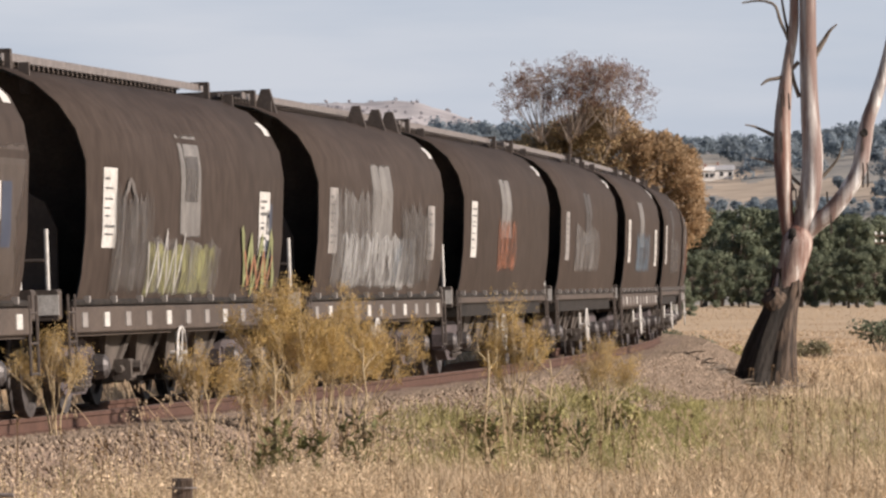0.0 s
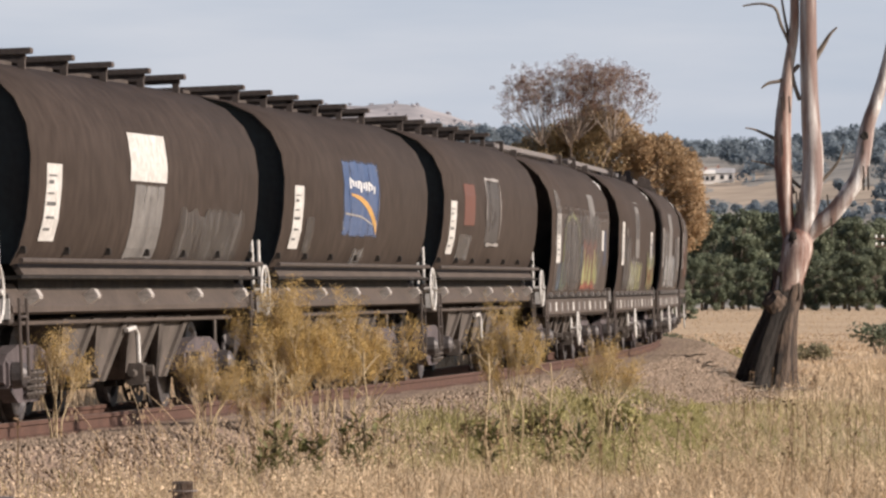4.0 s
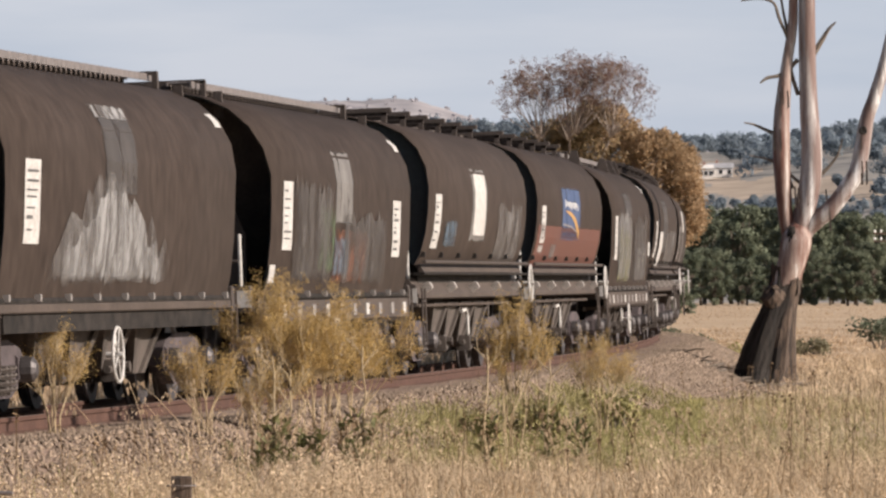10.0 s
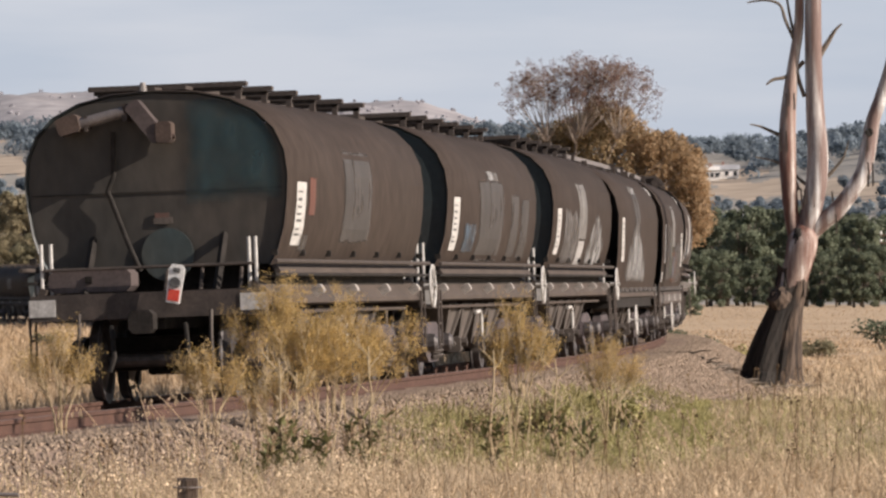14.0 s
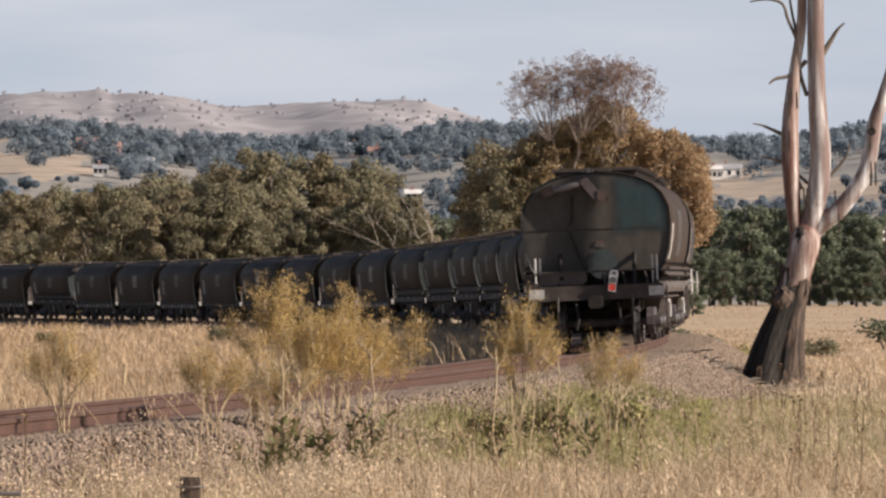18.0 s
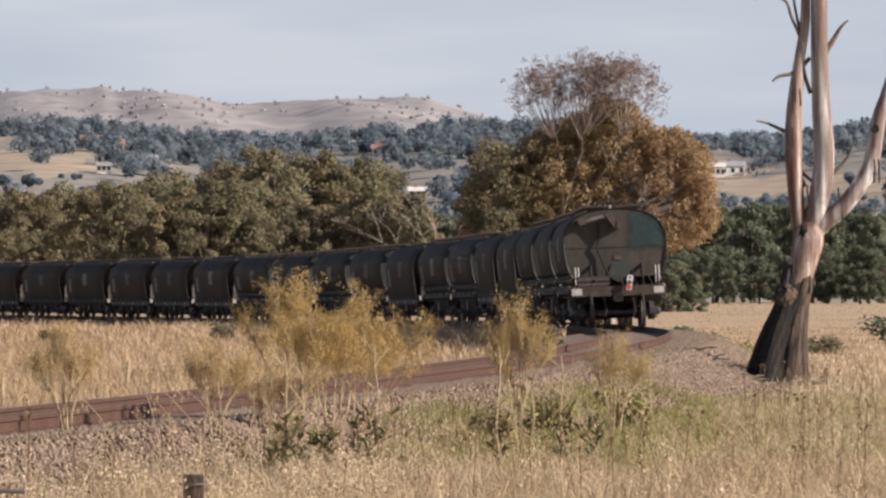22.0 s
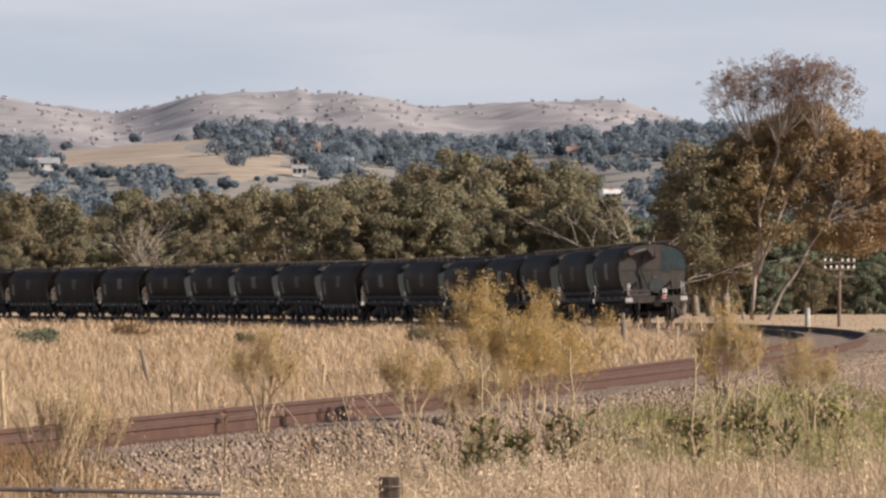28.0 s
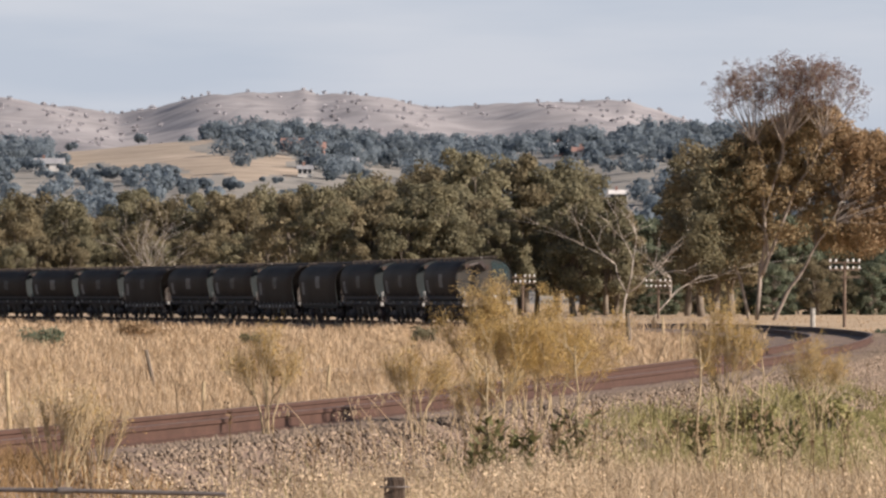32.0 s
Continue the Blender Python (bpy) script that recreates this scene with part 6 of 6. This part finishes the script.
def picket(b, d, h, r, material, label, tilt=(0, 0), name="fence_post"):
    x = bearing(b, d)
    ob = thing(name, label, "post", pose(x, d, gz(x, d), tilt[0], tilt[1], 0), "fence posts")
    part("post", Geo().tube([(0, 0, -0.2), (0, 0, h * 0.6), (0.01, 0, h)], [r, r, r * 0.9], 7), material, ob)
    part("cap", Geo().tube([(0.01, 0, h), (0.01, 0, h + 0.03)], [r * 1.15, r * 0.9], 7), material, ob)


for _b, _d, _h in ((-1129, 104, 0.9), (-566, 132, 0.75), (-49, 185, 0.7), (31, 230, 0.95), (61, 200, 0.85), (111, 245, 0.85), (126, 235, 0.85), (-785, 118, 0.7), (-300, 160, 0.7)):
    picket(_b, _d, _h, 0.035, M_STEM, "thin pale wooden fence post in dry grass", (random.Random(_b).uniform(-3, 3), random.Random(_b + 1).uniform(-4, 4)))
picket(-29, 232, 1.1, 0.09, M_BARK, "dark weathered leaning post", (0, -5), "old_post")
picket(-869, 150, 0.95, 0.045, M_BARK, "dark leaning stump of a post", (0, -14), "old_post")
picket(294, 400, 1.35, 0.16, M_CONC, "white-painted concrete line marker", (0, 0), "line_marker")

# ---------------------------------------------------------------- grasses and weeds
def blades(rng, x, y, height, width, lean=0.35, wind=-0.12):
    """Bent grass blades: (pieces, 5, 3)."""
    n = len(x)
    z = surface_z(x, y) - 0.03
    a = rng.uniform(0, 2 * math.pi, n)
    h = height * rng.uniform(0.45, 1.15, n)
    w = width * rng.uniform(0.6, 1.4, n)
    lx, ly = rng.normal(size=n) * lean * h + wind * h, rng.normal(size=n) * lean * h
    sx, sy = np.cos(a) * w, np.sin(a) * w * 0.5
    p0 = np.stack([x - sx, y - sy, z], -1)
    p1 = np.stack([x + sx, y + sy, z], -1)
    mx, my, mz = x + lx * 0.3, y + ly * 0.3, z + h * 0.62
    p2 = np.stack([mx + sx * 0.8, my + sy * 0.8, mz], -1)
    p3 = np.stack([mx - sx * 0.8, my - sy * 0.8, mz], -1)
    p4 = np.stack([x + lx, y + ly, z + h], -1)
    return np.stack([p0, p1, p2, p3, p4], 1)


BLADE_F = [(0, 1, 2, 3), (3, 2, 4)]


def scatter(rng, n, b0, b1, d0, d1, left, clear, power=1.0):
    d = d0 + (d1 - d0) * rng.uniform(0, 1, n) ** power
    x = rng.uniform(b0, b1, n) * UNIT * d
    side = x - np.interp(d, TY, TX)
    bank = np.clip((np.interp(d, TY, TZ) - 0.25 + 0.45) * 1.4, 0.5, 2.0) + 1.6
    ok = side < -clear - bank * 0.6 if left else side > clear + 2.15 + 0.75 * rng.uniform(0, 1, n)
    return x[ok], d[ok]


def grass():
    rng = np.random.default_rng(8)
    sets = [
        ("golden_grass", "tall dry golden grass in the field inside the bend", M_GRASS, [(80000, -1300, 300, 62, 330, True, 0.0, 1.25, 0.55, 0.0065), (26000, -1300, 250, 250, 620, True, 0.0, 1.0, 0.5, 0.011), (12000, -150, 330, 165, 300, True, 0.0, 1.0, 0.38, 0.009)]),
        ("straw_grass", "bleached straw and seed grass", M_STRAW, [(9000, -1300, -120, 46, 84, False, 0.25, 1.0, 0.34, 0.005), (4500, -150, 900, 58, 72, False, 0.1, 1.0, 0.2, 0.004), (9000, 480, 900, 62, 110, False, 0.2, 1.0, 0.22, 0.004), (30000, -1300, 300, 80, 330, True, 0.3, 1.2, 0.45, 0.0065), (7000, 620, 1000, 92, 150, False, 0.2, 1.0, 0.22, 0.006), (9000, 350, 1000, 120, 220, False, 0.2, 1.0, 0.16, 0.006), (7000, 680, 1000, 126, 175, False, 0.2, 1.0, 0.3, 0.006)]),
        ("green_grass", "half-green grass beside the ballast bank", M_GRASSG, [(80000, -130, 480, 70, 113, False, 0.0, 1.0, 0.2, 0.006), (16000, 400, 900, 66, 112, False, 0.3, 1.0, 0.2, 0.004), (5000, -1300, -300, 46, 80, False, 0.3, 1.0, 0.3, 0.005), (10000, -60, 900, 110, 136, False, 0.5, 1.0, 0.09, 0.005)]),
        ("olive_grass", "dull olive undergrowth among the golden grass", M_OLIVE, [(9000, -80, 460, 72, 108, False, 0.3, 1.0, 0.2, 0.004), (3500, 300, 800, 66, 96, False, 0.3, 1.0, 0.22, 0.004)]),
        ("brown_grass", "rusty brown grass on the shoulder of the bank", M_RUSTGRASS, [(9000, -1300, -830, 42, 54, False, -1.6, 1.0, 0.24, 0.004), (5000, -900, 900, 56, 74, False, 0.2, 1.0, 0.26, 0.003)]),
        ("paddock_grass", "short dry grass of the paddock behind the dead gum", M_GRASS, [(34000, 100, 1000, 135, 420, False, 0.4, 1.3, 0.16, 0.006), (12000, -300, 900, 400, 1000, False, 0.4, 1.0, 0.12, 0.009)]),
    ]
    for name, label, material, rows in sets:
        vs = []
        for n, b0, b1, d0, d1, left, clear, power, h, w in rows:
            x, y = scatter(rng, n, b0, b1, d0, d1, left, clear, power)
            # uneven: thinner and lower in places
            t = np.sin(x * 1.1 + 2 * np.sin(y * 0.21)) * np.sin(y * 0.37 + x * 0.3)
            keep = rng.uniform(-1.1, 1.3, len(x)) < t + 0.5
            x, y, t = x[keep], y[keep], t[keep]
            vs.append(blades(rng, x, y, h * (0.85 + 0.3 * t), w * np.maximum(1, y / 90), 0.5 if left else 0.6))
        me = soup(name, np.concatenate(vs), BLADE_F, material)
        tagged(new(name, me), label, "grass", kind="stuff")


grass()


def timber_stub():
    """A short dark stub of an old post at the foot of the bank."""
    d = 50.0
    x = bearing(-446, d)
    z = float(surface_z(x, d))
    top = 0.62 - z
    ob = thing("timber_stub", "short dark timber stub at the foot of the bank", "post", pose(x, d, z))
    part("stub", Geo().box(-0.075, 0.075, -0.07, 0.07, -0.2, max(top, 0.2), c=0.015), M_CHAR, ob)
    part("stub_wire", Geo().ring((0, 0, max(top, 0.2) - 0.07), "z", 0.108, 0.006, 14, 5), M_GRATE, ob, "loop of rusty wire")


timber_stub()


def straw_clumps():
    """Tangled pale tufts in the near grass."""
    rng = np.random.default_rng(52)
    xs, ys = [], []
    for _ in range(90):
        d = rng.uniform(56, 67)
        x = rng.uniform(-1150, 880) * UNIT * d
        if x - np.interp(d, TY, TX) < 2.9:
            continue
        n = int(rng.integers(40, 130))
        xs.append(x + rng.normal(size=n) * 0.16)
        ys.append(d + rng.normal(size=n) * 0.3)
    x, y = np.concatenate(xs), np.concatenate(ys)
    me = soup("straw_clumps", blades(rng, x, y, 0.4, 0.004, 0.8), BLADE_F, M_STRAW)
    tagged(new("straw_clumps", me), "tangled bleached straw tufts in the near grass", "grass", kind="stuff")


straw_clumps()


def weed_bush(b, d, top, wide, seed, lush=12, label="tall wiry weed with ochre flower heads and pale stems"):
    """A wiry branching weed with fine ochre heads. Its foot is the thing's origin, so it can sway."""
    rnd, rng = random.Random(seed), np.random.default_rng(seed)
    x = bearing(b, d)
    z = float(surface_z(x, d))
    h = top - z
    ob = thing("flowering_weed", label, "weed", pose(x, d, z), "tall weeds beside the line")
    g = Geo()
    cs, rs = [], []
    for i in range(6):
        a = (i - 2.5) / 2.5 + rnd.uniform(-0.2, 0.2)
        foot = Vector((a * 0.05, rnd.uniform(-0.06, 0.06), -0.05))
        fork = Vector((a * wide * rnd.uniform(0.14, 0.24), rnd.uniform(-0.1, 0.1) * wide, h * rnd.uniform(0.22, 0.42)))
        branch(g, rnd, foot, fork, 0.010, 0.0075, 4, 0.08, 5)
        for f in range(3):
            w = a + rnd.uniform(-0.45, 0.45)
            tip = Vector((w * wide * 0.5, rnd.uniform(-0.4, 0.4) * wide, h * rnd.uniform(0.62, 0.97) * (1 - 0.16 * min(1, abs(w)))))
            branch(g, rnd, fork, tip, 0.007, 0.0025, 6, 0.07, 5)
            for j in range(13):
                t = rnd.uniform(0.45, 1.0)
                p = fork.lerp(tip, t)
                q = p + Vector((rnd.uniform(-1, 1) * 0.16 * wide + w * 0.04, rnd.uniform(-1, 1) * 0.13 * wide, rnd.uniform(0.08, 0.28) * min(1, h)))
                branch(g, rnd, p, q, 0.003, 0.0012, 3, 0.1, 4)
                for k in range(5):
                    f2 = rnd.uniform(0.35, 1.05)
                    cs.append(p.lerp(q, f2) + Vector((rnd.gauss(0, 1), rnd.gauss(0, 1), rnd.gauss(0, 1))) * 0.04)
                    rs.append(rnd.uniform(0.02, 0.055))
    part("stem", g, M_STEM, ob, "pale wiry stems")
    part("flower_head", soup("flower_heads", leaf_quads(rng, cs, [r * 1.5 for r in rs], lush, 0.0095, 0.0, 1.0), [(0, 1, 2, 3)], M_FLOWER), None, ob, "fine ochre flower heads")
    return ob


WEEDS = [weed_bush(-262, 70, 2.2, 0.8, 1, 20), weed_bush(-160, 70, 2.16, 0.8, 2, 20), weed_bush(-205, 69, 1.95, 0.8, 3, 20), weed_bush(140, 76, 2.0, 0.56, 4), weed_bush(-672, 64, 1.62, 0.56, 5, 6),
         weed_bush(-405, 67, 1.42, 0.5, 6, 6), weed_bush(300, 84, 1.5, 0.5, 8, 7), weed_bush(-310, 66, 1.3, 0.5, 9, 4), weed_bush(-1045, 50, 1.5, 0.5, 14, 1), weed_bush(-975, 52, 1.2, 0.4, 15, 1)]


def dock(b, d, h, seed, label="dark green leafy dock weed with brown seed spikes"):
    rnd = random.Random(seed)
    x = bearing(b, d)
    ob = thing("dock_weed", label, "weed", pose(x, d, float(surface_z(x, d))), "leafy weeds")
    g, lf, sd = Geo(), Geo(), Geo()
    for i in range(4):
        tip = Vector((rnd.uniform(-0.22, 0.22), rnd.uniform(-0.1, 0.1), h * rnd.uniform(0.7, 1.0)))
        branch(g, rnd, (rnd.uniform(-0.04, 0.04), 0, -0.03), tip, 0.010, 0.004, 4, 0.08, 5)
        for j in range(13):
            t = rnd.uniform(0.25, 0.95)
            p = tip * t
            a = rnd.uniform(0, 6.28)
            L, w = rnd.uniform(0.08, 0.2), rnd.uniform(0.02, 0.042)
            v = Vector((math.cos(a) * 0.7, math.sin(a) * 0.5, rnd.uniform(0.3, 1.3))).normalized()
            s = Vector((-math.sin(a), math.cos(a), 0)) * w
            m = p + v * L * 0.5
            lf.add([p, m + s, p + v * L + Vector((0, 0, -0.04)), m - s], [(0, 1, 2, 3)])
        for j in range(24):
            p = tip * rnd.uniform(0.72, 1.04) + Vector((rnd.gauss(0, 0.012), rnd.gauss(0, 0.012), 0))
            r = rnd.uniform(0.006, 0.014)
            sd.add([p + Vector((r, 0, 0)), p + Vector((-r, r, 0)), p + Vector((-r, -r, 0)), p + Vector((0, 0, 2 * r))], [(0, 1, 3), (1, 2, 3), (2, 0, 3)])
    if h > 0.64:      # a tall bare forked stem over the leaves
        top = h + rnd.uniform(0.4, 0.62)
        lean = rnd.uniform(-0.06, 0.06)
        branch(g, rnd, (0, 0, 0), (lean, 0, top), 0.015, 0.007, 6, 0.03, 6)
        for f, side in ((0.55, 1), (0.68, -1), (0.82, 1), (0.9, -1)):
            p = Vector((lean * f, 0, top * f))
            q = p + Vector((side * rnd.uniform(0.1, 0.2), rnd.uniform(-0.06, 0.06), rnd.uniform(0.1, 0.22)))
            branch(g, rnd, p, q, 0.009, 0.004, 3, 0.12, 5)
            branch(g, rnd, p.lerp(q, 0.6), p.lerp(q, 0.6) + Vector((side * 0.02, 0.02, 0.14)), 0.004, 0.002, 2, 0.1, 4)
    part("stalk", g, M_STEM, ob)
    part("leaf_spray", lf, M_DOCK, ob, "dull green leaves")
    part("seed_spike", sd, M_SEED, ob, "brown seed spikes")["kind"] = "stuff"


for _i, (_b, _d, _h) in enumerate(((-285, 64, 1.2), (-258, 65, 1.0), (-128, 64, 1.25), (-150, 66, 0.8), (95, 66, 1.1), (200, 68, 1.0), (-330, 63, 0.6), (262, 67, 0.7), (-215, 63, 0.9))):
    dock(_b, _d, 0.35 + 0.32 * _h, 60 + _i)


def seed_stalks():
    """Oat-like pale seed heads over the foreground grass."""
    rng = np.random.default_rng(31)
    x, y = scatter(rng, 1500, -1250, 850, 46, 76, False, 0.1)
    pick = np.sin(x * 1.7 + y * 0.4) * np.sin(y * 0.9 - x * 0.6) > rng.uniform(-0.35, 0.6, len(x))
    x, y = x[pick], y[pick]
    # thin pale seed grass on the foot of the stones
    x3, y3 = rng.uniform(-1250, -40, 1300), rng.uniform(47, 72, 1300)
    x3 = x3 * UNIT * y3
    side = x3 - np.interp(y3, TY, TX)
    ok = (side > 2.3 + 1.0 * rng.uniform(0, 1, len(side))) & (np.sin(x3 * 2.1 + y3 * 0.5) * np.sin(y3 * 0.8 - x3) > rng.uniform(-0.2, 0.5, len(side)))
    x, y = np.concatenate([x, x3[ok]]), np.concatenate([y, y3[ok]])
    z = surface_z(x, y)
    n = len(x)
    h = rng.uniform(0.18, 0.5, n)
    tip = np.stack([x + rng.normal(size=n) * 0.14 - 0.06, y + rng.normal(size=n) * 0.1, z + h], -1)
    foot = np.stack([x, y, z - 0.02], -1)
    w = np.array([0.0035, 0, 0])
    stalk = np.stack([foot - w, foot + w, tip + w * 0.7, tip - w * 0.7], 1)
    heads = leaf_quads(rng, tip, np.full(n, 0.075), 22, 0.013, 0.6, 1.5, thin=0.5)
    me = soup("seed_stalks", np.concatenate([stalk, heads]), [(0, 1, 2, 3)], M_STRAW)
    tagged(new("seed_stalks", me), "pale drooping oat seed heads on thin stalks", "grass", kind="stuff")
    x, y = scatter(rng, 320, -900, 850, 52, 110, False, 0.3)
    x2, y2 = scatter(rng, 900, -1250, 250, 85, 300, True, 0.5)
    pick = np.sin(x2 * 0.9) * np.sin(y2 * 0.17) > 0.25
    x, y = np.concatenate([x, x2[pick]]), np.concatenate([y, y2[pick]])
    z = surface_z(x, y)
    n = len(x)
    h = rng.uniform(0.4, 0.85, n)
    tip = np.stack([x + rng.normal(size=n) * 0.08, y, z + h], -1)
    stalk = np.stack([np.stack([x, y, z], -1) - w, np.stack([x, y, z], -1) + w, tip + w, tip - w], 1)
    heads = leaf_quads(rng, tip, np.full(n, 0.03), 8, 0.022, 0.2, 2.4)
    me = soup("brown_stalks", np.concatenate([stalk, heads]), [(0, 1, 2, 3)], M_SEED)
    tagged(new("brown_stalks", me), "dark brown seed spikes standing in dry grass", "grass", kind="stuff")


seed_stalks()


def shrub(b, d, w, h, seed, material, label):
    rnd, rng = random.Random(seed), np.random.default_rng(seed)
    ob = thing("shrub", label, "shrub", ground_pose(b, d), "low shrubs")
    g = Geo()
    cs = []
    for i in range(12):
        c = (rnd.uniform(-w, w) * 0.5, rnd.uniform(-w, w) * 0.4, h * rnd.uniform(0.25, 0.8))
        branch(g, rnd, (c[0] * 0.2, c[1] * 0.2, -0.05), c, 0.02, 0.006, 3, 0.1, 4)
        cs.append(c)
    part("stem", g, M_BARK, ob)
    part("foliage", soup("foliage", leaf_quads(rng, cs, [0.28 * w] * 12, 55, 0.05 * w + 0.02, 0.0, 0.7), [(0, 1, 2, 3)], material), None, ob)


shrub(455, 205, 1.5, 0.75, 1, M_LEAFG, "round dull green shrub beside the bend")
shrub(665, 190, 0.9, 0.5, 2, M_LEAFB, "small straggly shrub in the dry paddock")
shrub(790, 215, 1.6, 1.2, 3, M_LEAFG, "dark green shrub in the dry paddock")
shrub(-395, 240, 0.9, 0.9, 4, M_LEAFB, "grey-green thistly shrub in the grass")
shrub(-700, 240, 0.7, 0.7, 5, M_LEAFB, "grey-green thistly shrub in the grass")
shrub(-1070, 250, 1.4, 1.0, 6, M_LEAFG, "green shrub in dry grass")
shrub(-890, 300, 1.8, 0.9, 7, M_RUST, "brownish shrub in dry grass")
shrub(179, 84, 0.55, 0.6, 9, M_GRASSG, "soft dull green weed tuft in the grass")
shrub(322, 86, 0.6, 0.65, 10, M_GRASSG, "soft dull green weed tuft in the grass")
shrub(95, 80, 0.5, 0.45, 11, M_GRASSG, "soft yellow-green weed tuft in the grass")
shrub(500, 185, 1.1, 0.4, 8, M_GRASSG, "low straggling shrub beside the bank")


def straw_stalks():
    """Long bleached stalks that lean over the foreground grass, each a thing."""
    rnd = random.Random(19)
    for i in range(46):
        b, d = rnd.choice((rnd.uniform(330, 620), rnd.uniform(60, 700), rnd.uniform(-1100, 100))), rnd.uniform(58, 72)
        x = bearing(b, d)
        side = x - float(np.interp(d, TY, TX))
        if side < 2.6:
            x += 2.6 - side
        ob = thing("straw_stalk", "long bleached leaning straw stalk with drooping head", "straw", pose(x, d, float(surface_z(x, d))), "leaning straw")
        L, lean = rnd.uniform(0.55, 0.95), rnd.uniform(-0.65, 0.35)
        pts = [(lean * L * t ** 1.4, 0.05 * t, L * (t - 0.16 * t * t)) for t in (0, 0.25, 0.5, 0.75, 1.0)]
        part("stalk", Geo().tube(pts, [0.006, 0.005, 0.0045, 0.004, 0.003], 5), M_STRAW, ob)
        g = Geo()
        for k in range(7):
            p = Vector(pts[4]) + Vector((rnd.uniform(-0.05, 0.05), rnd.uniform(-0.04, 0.04), rnd.uniform(-0.1, 0.04)))
            g.add([p, p + Vector((0.012, 0, -0.02)), p + Vector((0.004, 0.004, -0.055)), p + Vector((-0.008, 0, -0.02))], [(0, 1, 2, 3)])
        part("seed_head", g, M_STRAW, ob)["kind"] = "stuff"


straw_stalks()


def old_pipe():
    """A grey steel pipe over a dark hollow below the bank."""
    d = 45.6
    x = bearing(-1030, d)
    ob = thing("steel_pipe", "grey weathered steel pipe lying low beside the bank", "pipe", pose(x, d, 0.66))
    part("pipe", Geo().tube([(-1.2, 0.2, 0.0), (0, 0, -0.01), (1.1, -0.15, -0.03)], 0.016, 10), M_GRATE, ob)
    part("pipe_collar", Geo().tube([(-0.05, 0, -0.01), (0.05, 0, -0.01)], 0.024, 10), M_GRATE, ob)


old_pipe()


for _b, _d, _s in ((-1085, 45.0, 21), (-1010, 45.8, 22), (-960, 46.4, 23)):
    dock(_b, _d, 0.30, _s, "low dark green leafy weed on the shoulder of the bank")


# ---------------------------------------------------------------- what moves
def motions():
    times = [i * 0.5 for i in range(65)]
    for n, w in enumerate(WAGONS):
        rows = []
        for t in times:
            c = tail_at(t) + (n + 0.5) * PITCH + (0.55 if n == 2 else AHEAD[KINDS[n]])
            rows.append((t, train_pose(c - 4.75, c + 4.75)))
        walk(w, rows)
    # wheels of the last wagons turn
    for w in WAGONS[:2]:
        for b in w.children:
            if not b.name.startswith("bogie"):
                continue
            for o in b.children:
                if o.name.startswith("wheelset"):
                    place = o.matrix_basis.translation.copy()
                    walk(o, [(i / FPS, Matrix.Translation(place) @ Matrix.Rotation((tail_at(i / FPS) - tail_at(0)) / 0.46, 4, "Y")) for i in range(0, 32 * FPS + 1)])
    # tall weeds sway in the wind
    for k, w in enumerate(WEEDS):
        m = w.matrix_basis.copy()
        rows = []
        for t in [i * 0.4 for i in range(81)]:
            a = 2.2 * math.sin(t * 1.7 + k * 1.3) + 1.6 * math.sin(t * 0.63 + k) + 1.0 * math.sin(t * 3.1 + k * 2.1)
            rows.append((t, m @ pose(0, 0, 0, 0.7 * math.sin(t * 1.3 + k), a + 0.5, 0)))
        walk(w, rows)


motions()
